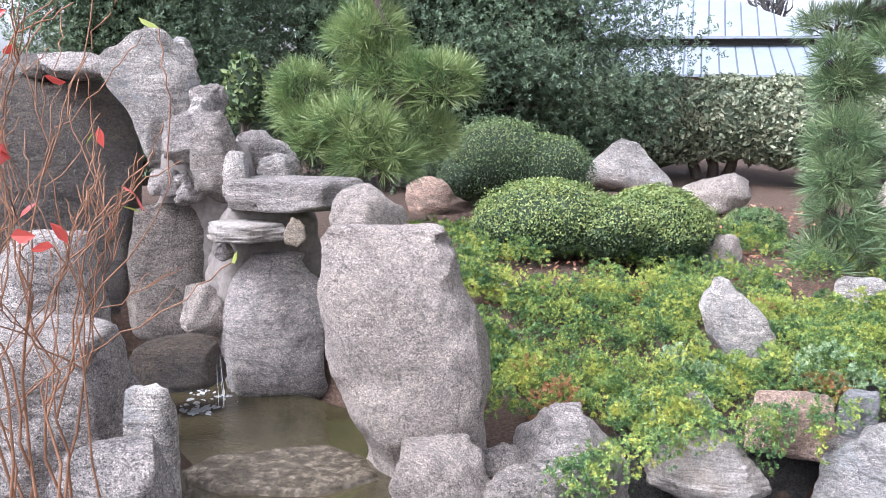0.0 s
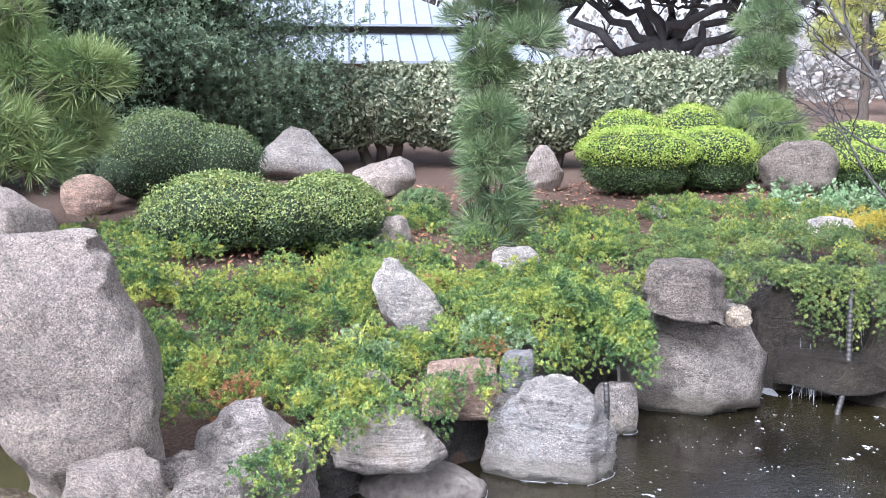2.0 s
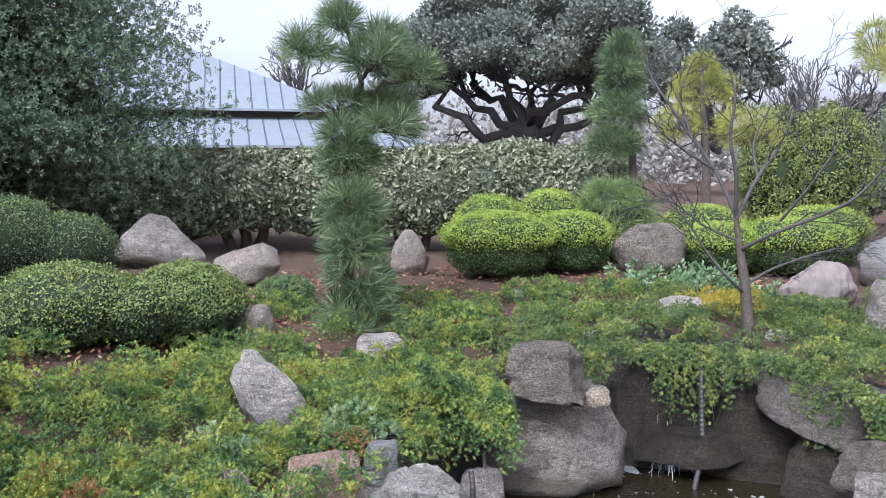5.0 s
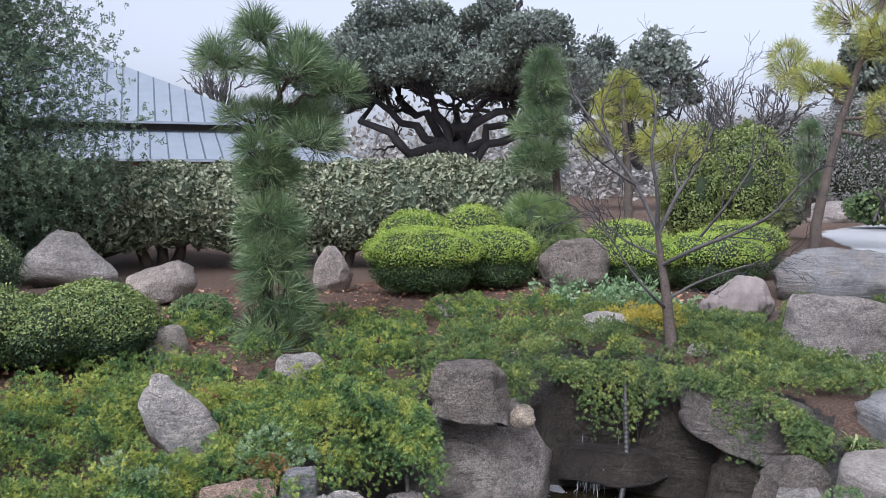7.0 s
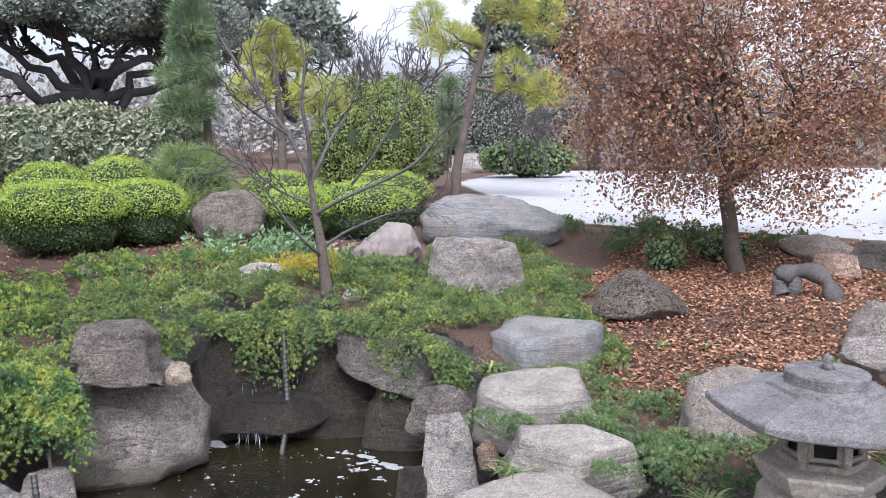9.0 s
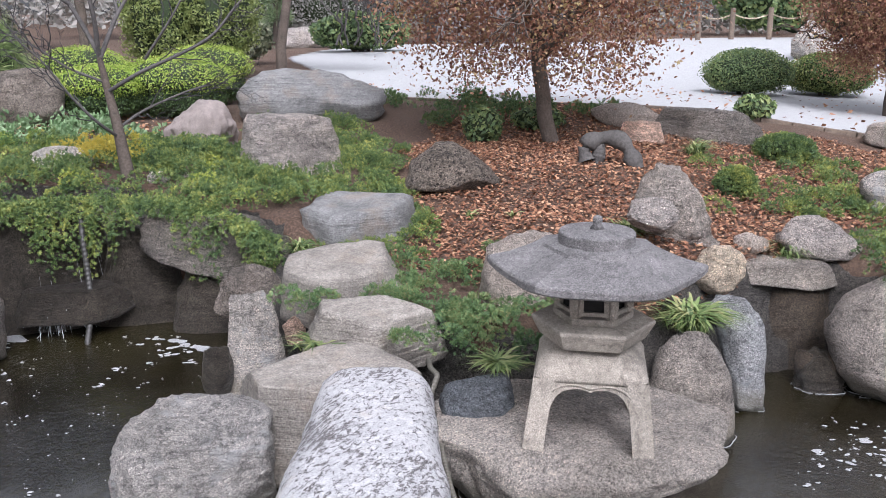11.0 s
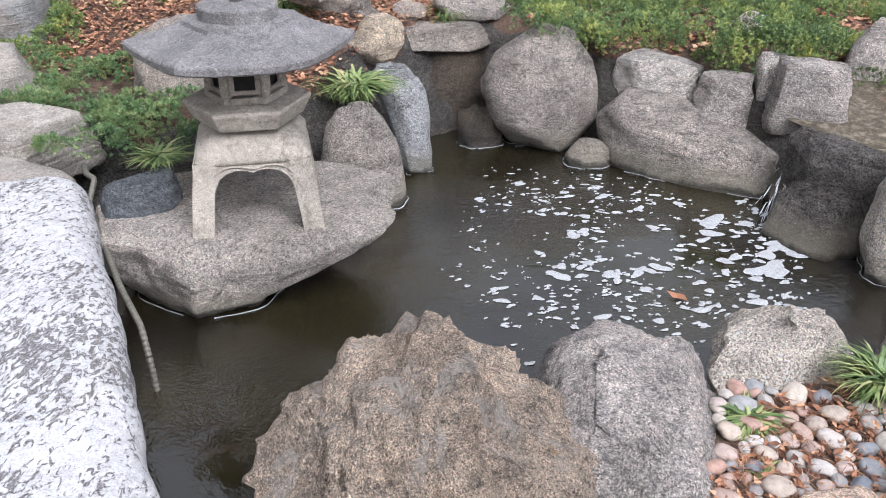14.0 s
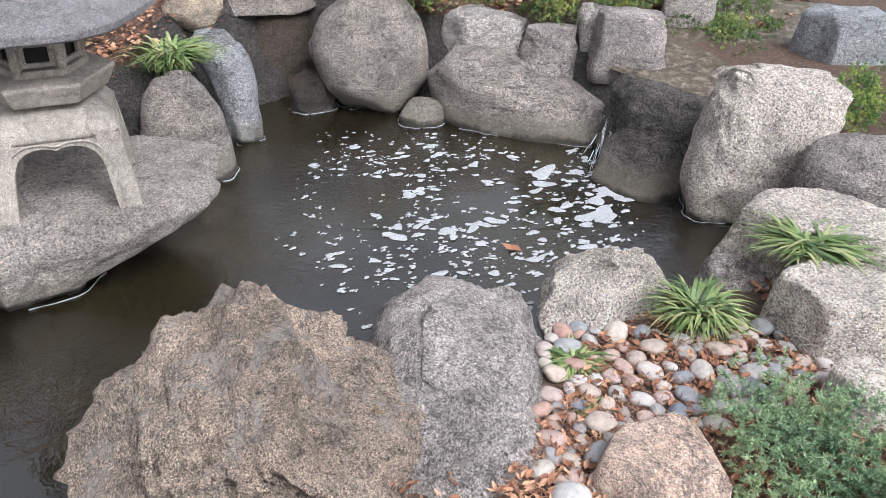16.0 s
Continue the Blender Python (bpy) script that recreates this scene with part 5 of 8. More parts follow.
stone("blocky granite rock beside the pool inlet", (-2.05, 3.67, 0.99), (0.47, 0.39, 0.40), 32, M_GRANITE, 33, sink=0.20, level=5, prism=5, rough=0.7, facets=1, chips=5, taper=0.05)
stone("broad flat-topped granite rock by the pool", (-1.73, 3.18, 0.88), (0.65, 0.42, 0.27), 31, M_GRANITE, 34, sink=0.30, level=5, prism=6, rough=0.6, facets=1, chips=5, taper=0.05)
stone("white wedge-shaped stone by the pool", (-1.31, 3.02, 0.72), (0.20, 0.12, 0.28), 25, M_GRANITE_PALE, 35, sink=0.20, prism=5, rough=0.6, facets=1)
stone("low grey granite rock in groundcover", (-1.21, 2.57, 0.75), (0.43, 0.30, 0.24), 28, M_GRANITE, 36, sink=0.20, prism=6, rough=0.8, facets=2)
stone("stone sill of the upper pool inlet", (-1.78, 4.34, 0.63), (0.45, 0.22, 0.15), 23, M_WET_BROWN, 37, sink=0.10, prism=6, rough=0.6, facets=0)

# front of the planted bank
stone("speckled grey granite boulder under trailing juniper", (-0.05, 4.06, -0.01), (0.99, 0.59, 0.63), 0, M_GRANITE, 38, sink=0.20, profile=[(0.24, 0.01, 1.00), (0.45, 0.13, 0.99), (0.66, 0.29, 0.97), (0.82, 0.44, 0.89), (0.92, 0.51, 0.81), (1.00, 0.56, 0.73)], level=6, box=2.8, rough=0.7)
stone("layered buff boulder overhanging the water", (0.79, 4.27, 0.17), (0.61, 0.43, 0.28), -11, M_LAYER, 39, level=5, box=3, strata=0.025)
stone("pale mortar footing at the waterline", (0.95, 4.29, -0.07), (0.62, 0.31, 0.28), -14, M_MORTAR, 40, sink=0.10, box=3)
stone("dark stone beside the standing stone", (-0.26, 4.20, 0.13), (0.25, 0.15, 0.24), 4, M_GRANITE_DARK, 41, sink=0.20)
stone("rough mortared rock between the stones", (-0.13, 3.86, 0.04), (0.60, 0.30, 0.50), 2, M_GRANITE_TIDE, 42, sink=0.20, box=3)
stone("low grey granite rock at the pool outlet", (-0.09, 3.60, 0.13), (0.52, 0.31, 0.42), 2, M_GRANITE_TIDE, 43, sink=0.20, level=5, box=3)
stone("wet brown bedrock in the shallow pool outlet", (-1.06, 3.71, 0.3), (0.95, 0.6, 0.125), 16, M_STREAM, 842, prism=7, rough=0.5, facets=0, chips=3, level=5)
stone("rough brown mortared rock at the foot of the standing stone", (-0.37, 3.59, 0.42), (0.43, 0.35, 0.21), 6, M_GRANITE_WARM, 841, sink=0.1, prism=6, chips=6, rough=1.2, facets=3)
stone("pink granite rock half under juniper", (1.25, 4.57, 0.31), (0.47, 0.33, 0.25), -17, M_PINK, 44, sink=0.05, prism=6, rough=0.7, facets=2, chips=8)
stone("thin upright grey slab", (1.55, 4.58, 0.37), (0.23, 0.12, 0.22), -20, M_LAYER_GREY, 45, sink=0.10, prism=5, rough=0.6, facets=0, chips=4)
stone("small knobbly grey stone in the mortar", (1.44, 4.46, 0.28), (0.18, 0.13, 0.13), -20, M_GRANITE, 46)
stone("broad pale mortared bank rock at the waterline", (1.65, 4.35, 0.01), (0.69, 0.29, 0.51), -21, M_BANK, 538, sink=0.10, level=5, prism=7, chips=8, facets=4, rough=1.1, taper=0.08)
stone("white-grey bank rock at the waterline", (1.84, 4.52, 0.00), (0.41, 0.24, 0.44), -24, M_GRANITE_PALE, 48, sink=0.10, box=3.8, level=5, rough=1.2)
stone("narrow grey bank rock at the waterline", (2.24, 4.78, 0.06), (0.29, 0.15, 0.26), -27, M_GRANITE, 49, sink=0.15, box=3)
stone("small stone in the juniper", (0.77, 4.53, 0.42), (0.22, 0.15, 0.16), -11, M_GRANITE, 50, sink=0.05)
stone("flat stone half hidden in the juniper", (-0.21, 5.69, 0.72), (0.23, 0.16, 0.15), 2, M_GRANITE, 51, sink=0.05)
stone("brown flat-topped rock with a cleft", (2.70, 4.91, 0.68), (0.51, 0.39, 0.27), -30, M_GRANITE_BROWN, 77, level=5, facets=0, prism=6, sink=0.06, strata=0.05, taper=0.06, chips=4, profile=[(0, 0.18, 0.95), (0.4, 0.06, 1), (0.5, 0, 1), (0.8, 0.06, 0.94), (1, 0.26, 0.8)], rough=0.8)
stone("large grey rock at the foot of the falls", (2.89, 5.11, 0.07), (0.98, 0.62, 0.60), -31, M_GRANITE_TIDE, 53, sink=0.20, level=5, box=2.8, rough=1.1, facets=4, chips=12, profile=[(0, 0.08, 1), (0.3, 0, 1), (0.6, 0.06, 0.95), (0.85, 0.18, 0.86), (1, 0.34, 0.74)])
stone("small buff stone by the falls", (3.00, 4.75, 0.57), (0.17, 0.12, 0.14), -34, M_BUFF, 54)
stone("dark blue-grey stone in the juniper", (2.44, 5.62, 0.57), (0.19, 0.13, 0.12), -25, M_BLUE, 55, sink=0.05)
stone("small dark stone in the juniper", (2.23, 4.88, 0.56), (0.14, 0.10, 0.13), -26, M_BLUE, 56, sink=0.05)
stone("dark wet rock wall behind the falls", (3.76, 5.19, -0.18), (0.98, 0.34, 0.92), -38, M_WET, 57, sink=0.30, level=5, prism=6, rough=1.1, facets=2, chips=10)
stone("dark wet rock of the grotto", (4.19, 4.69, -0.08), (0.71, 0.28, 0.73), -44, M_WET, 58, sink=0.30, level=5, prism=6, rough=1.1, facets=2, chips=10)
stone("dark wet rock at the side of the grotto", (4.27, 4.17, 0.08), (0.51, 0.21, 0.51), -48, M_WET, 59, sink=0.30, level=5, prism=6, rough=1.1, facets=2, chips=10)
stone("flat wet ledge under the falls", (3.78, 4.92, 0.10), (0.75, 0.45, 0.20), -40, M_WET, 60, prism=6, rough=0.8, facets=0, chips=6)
stone("tilted dark boulder over the grotto", (4.33, 4.22, 0.38), (0.87, 0.44, 0.39), -48, M_GRANITE_DARK, 61, level=5, tilt=(0, 18), prism=6, rough=1.0, facets=3, chips=10)
stone("upright split granite stone in the juniper", (1.11, 5.27, 0.54), (0.47, 0.28, 0.44), -12, M_GRANITE_PALE, 62, sink=0.10, profile=[(0.19, 0.24, 0.99), (0.44, 0.17, 0.94), (0.71, 0.04, 0.83), (0.91, 0.10, 0.72), (1.00, 0.24, 0.62)], box=3.2, level=5)
stone("pale angular rock under the pine", (2.14, 6.25, 0.64), (0.39, 0.31, 0.20), -20, M_GRANITE_PALE, 63, sink=0.05, box=3)
stone("rounded grey rock beside the azalea", (1.36, 6.90, 0.74), (0.35, 0.28, 0.26), -11, M_GRANITE_WARM, 64, sink=0.05, box=2.4)
stone("rounded granite boulder on the mulch", (1.64, 8.61, 0.93), (0.63, 0.51, 0.40), -11, M_GRANITE_WARM, 65, sink=0.02, box=2.4, facets=2)
stone("pale pointed granite boulder", (0.98, 10.19, 0.96), (1.11, 0.67, 0.59), -5, M_GRANITE_PALE, 66, sink=0.05, profile=[(0.08, 0.01, 1.00), (0.31, 0.06, 0.92), (0.59, 0.18, 0.81), (0.82, 0.28, 0.68), (1.00, 0.36, 0.58)], box=2.6, level=5)
stone("rounded granite boulder behind the pine", (3.42, 8.94, 0.90), (0.45, 0.36, 0.47), -22, M_GRANITE_WARM, 67, sink=0.05, box=2.4, facets=1)
stone("large brown ball-shaped boulder", (5.57, 7.69, 0.96), (0.73, 0.66, 0.53), -37, M_GRANITE_BROWN, 68, sink=0.05, box=2.4, facets=1, rough=0.6)
stone("low flat rock in green groundcover", (4.61, 5.92, 0.84), (0.56, 0.40, 0.17), -39, M_GRANITE_PALE, 69, sink=0.05)
stone("low pale rock in the juniper", (3.81, 7.27, 0.85), (0.31, 0.22, 0.10), -29, M_GRANITE_PALE, 70, sink=0.03)
stone("small pale stone in the juniper", (3.52, 5.67, 0.76), (0.16, 0.11, 0.10), -33, M_GRANITE_PALE, 71, sink=0.03)
stone("pink rounded rock beside the azalea", (-1.02, 8.40, 0.89), (0.44, 0.31, 0.36), 7, M_PINK, 72, sink=0.05)
stone("grey rock under the young pine", (-1.60, 10.82, 0.90), (0.33, 0.23, 0.30), 9, M_GRANITE, 73, sink=0.05)
stone("white flat stone at the bare tree", (4.71, 5.04, 0.80), (0.18, 0.15, 0.09), -45, M_GRANITE_PALE, 74, sink=0.02)
stone("small white stone at the bare tree", (4.92, 5.01, 0.79), (0.09, 0.07, 0.06), -46, M_GRANITE_PALE, 75, sink=0.02)

# lantern bank
stone("large angular grey boulder in groundcover", (5.76, 4.69, 0.73), (0.81, 0.57, 0.46), -51, M_GRANITE, 301, sink=0.05, level=5, prism=6, rough=0.7, facets=2, chips=8)
stone("long low layered rock outcrop", (7.45, 5.80, 0.89), (1.44, 0.86, 0.52), -52, M_LAYER_GREY, 77, sink=0.10, box=3, level=5, strata=0.03)
stone("round cut stone block on the sand edge", (20.00, 15.80, 1.03), (1.32, 1.06, 0.55), -52, M_GRANITE, 78, sink=0.05, box=5, facets=0)
stone("blue-grey upright stone by the shrubs", (12.59, 11.75, 1.02), (0.36, 0.21, 0.39), -47, M_BLUE, 79, sink=0.05)
stone("dark slab with a flat grey top", (4.87, 3.45, 0.56), (0.76, 0.70, 0.24), -58, M_LAYER_GREY, 501, tilt=(4, -4), level=5, strata=0.03, facets=0, prism=5, taper=0.03, rough=0.28, chips=2, sink=0.2)
stone("tilted layered grey-buff slab", (4.05, 2.99, 0.55), (0.73, 0.62, 0.13), -62, M_LAYER, 502, tilt=(10, -8), level=5, strata=0.03, facets=0, prism=5, taper=0.12, rough=0.28, chips=2, sink=0.16)
stone("long flat buff slab in the juniper", (3.69, 2.53, 0.49), (0.67, 0.40, 0.10), -56, M_LAYER, 503, tilt=(5, 3), level=5, strata=0.03, facets=0, taper=0.15, prism=5, rough=0.28, chips=2, sink=0.16)
stone("flat pale buff slab at the bridge end", (3.26, 2.46, 0.28), (0.82, 0.60, 0.19), -58, M_LAYER, 504, tilt=(3, 0), level=5, strata=0.03, facets=0, taper=0.08, prism=5, rough=0.28, chips=2, sink=0.28)
stone("upright pale grey rock at the water", (3.63, 3.26, -0.01), (0.37, 0.18, 0.57), -47, M_GRANITE_PALE, 80, sink=0.20, level=5, box=3.6)
stone("rough dark rock at the grotto edge", (4.08, 3.66, 0.38), (0.42, 0.32, 0.16), -48, M_GRANITE_BROWN, 81, sink=0.20)
stone("small pinkish stone between slabs", (3.78, 3.09, 0.27), (0.13, 0.09, 0.15), -50, M_PINK, 82, sink=0.02)
stone("wet rock at the waterline", (3.44, 3.33, 0.12), (0.16, 0.11, 0.25), -45, M_WET, 83, sink=0.10)
stone("mound-shaped dark gravelly boulder", (5.84, 3.30, 0.71), (0.76, 0.53, 0.36), -61, M_GRAVELLY, 84, sink=0.03, profile=[(0.08, 0.00, 1.00), (0.29, 0.02, 0.99), (0.53, 0.07, 0.88), (0.81, 0.23, 0.69), (1.00, 0.39, 0.53)], level=5, box=2.2, facets=0, rough=0.5)
stone("angular blue-grey stone at the lantern", (3.45, 1.82, 0.33), (0.35, 0.22, 0.15), -63, M_BLUE, 85, sink=0.02, prism=6, rough=0.5, facets=1, chips=6)
stone("buff rounded stone on the bank", (5.01, 1.21, 0.51), (0.30, 0.18, 0.26), -79, M_BUFF, 86, level=5)
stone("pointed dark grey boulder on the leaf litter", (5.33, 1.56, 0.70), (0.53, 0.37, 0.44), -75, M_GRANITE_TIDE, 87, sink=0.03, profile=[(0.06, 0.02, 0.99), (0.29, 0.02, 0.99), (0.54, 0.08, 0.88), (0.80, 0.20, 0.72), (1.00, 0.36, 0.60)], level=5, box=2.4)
stone("small rough boulder leaning on a larger one", (5.05, 1.58, 0.80), (0.29, 0.21, 0.19), -75, M_GRANITE, 88)
stone("grey boulder behind the lantern", (4.47, 2.10, 0.42), (0.53, 0.29, 0.43), -65, M_GRANITE_WARM, 89, sink=0.10, rough=0.8)
stone("dark stone on the bank", (5.25, 1.51, 0.60), (0.24, 0.19, 0.13), -76, M_GRANITE_DARK, 90, sink=0.05)
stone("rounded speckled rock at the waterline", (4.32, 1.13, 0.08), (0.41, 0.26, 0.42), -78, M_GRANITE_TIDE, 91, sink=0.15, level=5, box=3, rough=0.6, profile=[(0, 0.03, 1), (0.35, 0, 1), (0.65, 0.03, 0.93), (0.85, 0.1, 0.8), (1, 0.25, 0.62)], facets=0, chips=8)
stone("tall blue-white rock at the waterline", (4.75, 1.04, 0.08), (0.35, 0.21, 0.51), -81, M_GRANITE_BLUE, 777, sink=0.15, level=5, box=3.6, profile=[(0, 0.5, 1), (0.3, 0.42, 1), (0.55, 0.36, 0.98), (0.75, 0.2, 0.92), (0.9, 0.03, 0.8), (1, 0.15, 0.62)], rough=1.1, facets=3)
stone("small brown stone on the bank", (5.57, 1.13, 0.62), (0.21, 0.17, 0.11), -81, M_GRANITE_WARM, 93, sink=0.02)
stone("grey lump of rock on the bank edge", (5.73, 0.78, 0.54), (0.47, 0.28, 0.30), -85, M_GRANITE, 94, level=4)
stone("flat capping ledge over the dark recess", (5.55, 0.95, 0.48), (0.62, 0.41, 0.12), -82, M_GRANITE_TIDE, 95, prism=7, rough=0.7, facets=0, chips=4)
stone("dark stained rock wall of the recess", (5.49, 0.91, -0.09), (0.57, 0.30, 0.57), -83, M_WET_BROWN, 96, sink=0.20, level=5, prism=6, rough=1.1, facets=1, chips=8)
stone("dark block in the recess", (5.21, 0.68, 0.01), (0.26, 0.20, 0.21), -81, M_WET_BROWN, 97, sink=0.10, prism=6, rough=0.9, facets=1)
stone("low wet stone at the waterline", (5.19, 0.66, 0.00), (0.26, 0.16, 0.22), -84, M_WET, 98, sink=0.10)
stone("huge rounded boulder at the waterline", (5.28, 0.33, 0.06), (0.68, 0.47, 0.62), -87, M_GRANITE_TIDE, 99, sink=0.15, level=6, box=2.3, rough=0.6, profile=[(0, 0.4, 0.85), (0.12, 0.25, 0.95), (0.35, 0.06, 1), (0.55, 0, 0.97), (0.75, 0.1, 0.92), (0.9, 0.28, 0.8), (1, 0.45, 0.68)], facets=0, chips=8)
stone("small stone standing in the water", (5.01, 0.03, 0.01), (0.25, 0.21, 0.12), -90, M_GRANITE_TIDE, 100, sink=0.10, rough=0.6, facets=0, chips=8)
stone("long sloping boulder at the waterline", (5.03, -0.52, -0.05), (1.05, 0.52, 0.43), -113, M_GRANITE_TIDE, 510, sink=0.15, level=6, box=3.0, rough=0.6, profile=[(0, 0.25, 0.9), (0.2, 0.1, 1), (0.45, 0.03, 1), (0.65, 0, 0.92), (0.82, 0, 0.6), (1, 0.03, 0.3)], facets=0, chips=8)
stone("angular capping stone in mortar", (5.31, -0.33, 0.32), (0.55, 0.28, 0.27), -95, M_GRANITE_PALE, 101, sink=0.05, level=5, prism=6, rough=0.6, facets=2, chips=6)
stone("square grey stone in mortar", (5.10, -0.67, 0.24), (0.34, 0.17, 0.27), -99, M_GRANITE, 102, sink=0.03, prism=5, rough=0.6, facets=1, chips=6)
stone("upright pale wedge stone", (5.13, -0.88, 0.31), (0.19, 0.11, 0.32), -101, M_GRANITE_PALE, 103, sink=0.03, profile=[(0.09, 0.24, 0.65), (0.40, 0.16, 0.81), (0.72, 0.00, 1.00), (1.00, 0.03, 0.89)], box=3.5)
stone("flat grey stone beside the stream", (4.96, -1.06, 0.31), (0.44, 0.26, 0.32), -104, M_GRANITE, 104, sink=0.05, level=5, strata=0.03, prism=6, rough=0.6, facets=1, chips=6)
stone("grey mortar bed between the bank rocks", (5.43, -0.60, 0.04), (1.22, 0.36, 0.31), -98, M_MORTAR, 105, sink=0.15, box=4, level=5, chips=0, facets=0)
stone("small pointed shard of rock", (5.58, 0.01, 0.35), (0.15, 0.07, 0.28), -91, M_GRANITE, 106, sink=0.05, box=2.4)
stone("pale square-topped rock in the juniper", (7.17, 0.37, 0.58), (0.60, 0.42, 0.31), -89, M_GRANITE_PALE, 107, sink=0.03, box=4)
stone("small grey rock in the juniper", (7.05, -0.00, 0.57), (0.28, 0.19, 0.22), -92, M_GRANITE, 108, sink=0.03)
stone("low brown rock far up the bank", (9.68, 0.43, 0.69), (0.92, 0.55, 0.33), -89, M_GRANITE_WARM, 109, sink=0.03)
stone("tall rough rock by the stream", (5.45, -1.45, 0.34), (0.33, 0.20, 0.43), -107, M_GRANITE, 110, sink=0.10, box=3)
stone("rounded rock in juniper above the stream", (5.80, -0.86, 0.51), (0.30, 0.21, 0.17), -100, M_GRANITE, 111, sink=0.05)
stone("pink granite block on the leaf litter", (8.02, 2.54, 0.85), (0.38, 0.26, 0.18), -73, M_PINK, 112, prism=5, rough=0.5, facets=0, chips=4)
stone("long dark boulder with a pale end", (8.51, 2.11, 0.84), (0.93, 0.46, 0.28), -77, M_GRANITE_DARK, 113, sink=0.03, prism=6, rough=0.6, facets=1, chips=6)
stone("low rounded rock under the maple", (8.43, 2.85, 0.92), (0.64, 0.39, 0.24), -72, M_GRANITE_WARM, 114, sink=0.03)
stone("large pale upright stone on the sand", (19.01, 2.51, 1.05), (0.94, 0.57, 0.77), -83, M_GRANITE_PALE, 115, sink=0.10, box=3)

# right bank, stream and near rocks
stone("dark wet lower rock of the cascade", (4.28, -1.04, 0.00), (0.59, 0.42, 0.21), -106, M_WET_SLATE, 116, sink=0.10, level=5, prism=6, rough=0.9, facets=2, chips=10)
stone("dark wet upper rock of the cascade", (4.54, -1.20, 0.15), (0.61, 0.43, 0.26), -107, M_WET_SLATE, 117, sink=0.15, level=5, prism=6, rough=0.9, facets=2, chips=10)
stone("large smooth egg-shaped granite boulder", (4.01, -1.43, 0.00), (0.66, 0.47, 0.65), -112, M_SPECK, 118, sink=0.15, profile=[(0.19, 0.05, 0.76), (0.33, 0.01, 0.85), (0.50, 0.07, 0.91), (0.66, 0.16, 0.96), (0.80, 0.18, 1.00), (0.93, 0.22, 0.99), (1.00, 0.28, 0.83)], level=6, box=2.6, rough=0.6, facets=0, chips=8)
stone("grey speckled boulder on the near bank", (3.54, -1.72, 0.29), (0.53, 0.37, 0.23), -119, M_GRANITE, 119, sink=0.15, level=5, box=2.8, rough=0.6, facets=0, chips=8)
stone("blocky blue-grey rock by the stream", (4.94, -2.18, 0.33), (0.64, 0.39, 0.31), -116, M_GRANITE_BLUE, 120, sink=0.10, level=5, prism=6, rough=0.6, facets=2, chips=6)
stone("small rock in the stream", (4.76, -1.54, 0.27), (0.25, 0.15, 0.16), -110, M_GRANITE_WARM, 121, sink=0.10)
stone("flat pale rock at the pond edge", (2.99, -1.34, 0.40), (0.70, 0.43, 0.11), -118, M_SPECK, 122, sink=0.15, level=5, prism=7, rough=0.5, facets=0, chips=5)
stone("grey rock behind the strap-leaf clump", (2.93, -1.01, 0.23), (0.28, 0.17, 0.16), -112, M_GRANITE, 123, sink=0.15)
stone("flat white rock beside the strap-leaf clump", (2.57, -1.26, 0.38), (0.52, 0.31, 0.12), -120, M_SPECK, 124, sink=0.10, level=5, prism=6, rough=0.5, facets=0, chips=4, taper=0.05)
stone("pale rock at the edge of the pebbles", (2.26, -1.19, 0.35), (0.31, 0.19, 0.08), -123, M_SPECK, 125, sink=0.10, prism=6, rough=0.5, facets=0, chips=4)
stone("large rough rounded boulder beside the bridge", (2.72, 2.74, 0.04), (0.67, 0.66, 0.42), -40, M_BANK, 401, sink=0.15, level=6, box=2.8, rough=0.8, facets=3)
stone("broad flat granite base stone under the lantern", (3.57, 1.38, 0.0), (1.26, 0.82, 0.48), -67, M_BASE, 402, sink=0.12, level=6, box=3.4, rough=0.75, cuts=[((0, 0, 1), 0.5)], under=0.72, profile=[(0.0, 0.18, 0.5), (0.3, 0.06, 0.62), (0.55, 0.0, 0.86), (0.8, 0.0, 1.0), (1.0, 0.03, 1.0)], facets=0, chips=8)
stone("rough pale granite rock beside pebbles", (2.91, -0.60, 0.19), (0.49, 0.46, 0.19), -92, M_SPECK, 403, sink=0.15, level=6, box=3.2, rough=0.8, profile=[(0, 0, 1), (0.5, 0.03, 1), (0.7, 0.12, 0.97), (0.87, 0.32, 0.88), (1, 0.48, 0.74)])
stone("peach-coloured flat rock among pebbles", (1.98, -0.58, 0.31), (0.34, 0.40, 0.10), -105, M_PEACH, 404, level=5, facets=0, rough=0.35, chips=2, prism=5, taper=0.1, sink=0.08)
stone("large brown boulder with orange lichen", (2.16, 0.41, 0.33), (0.94, 0.90, 0.28), -84, M_LICHEN, 407, sink=0.2, level=6, box=3.2, chips=40, cuts=[((-0.8, 0, 0.6), 0.8), ((0.9, -0.1, 0.45), 0.88), ((0, -0.5, 0.8), 0.82)], profile=[(0, 0, 1), (0.22, 0.03, 1), (0.45, 0.06, 1), (0.62, 0.1, 0.97), (0.7, 0.12, 0.82), (0.82, 0.17, 0.76), (0.93, 0.24, 0.7), (1, 0.32, 0.6)], rough=1.9, facets=5)
stone("rough grey concrete-like boulder", (2.42, -0.10, 0.25), (0.60, 0.95, 0.16), -90, M_GRANITE, 406, sink=0.2, level=6, box=3.2, profile=[(0, 0, 1), (0.4, 0.02, 1), (0.7, 0.1, 0.93), (0.88, 0.22, 0.8), (1, 0.36, 0.62)], facets=0, chips=8, rough=1.4)

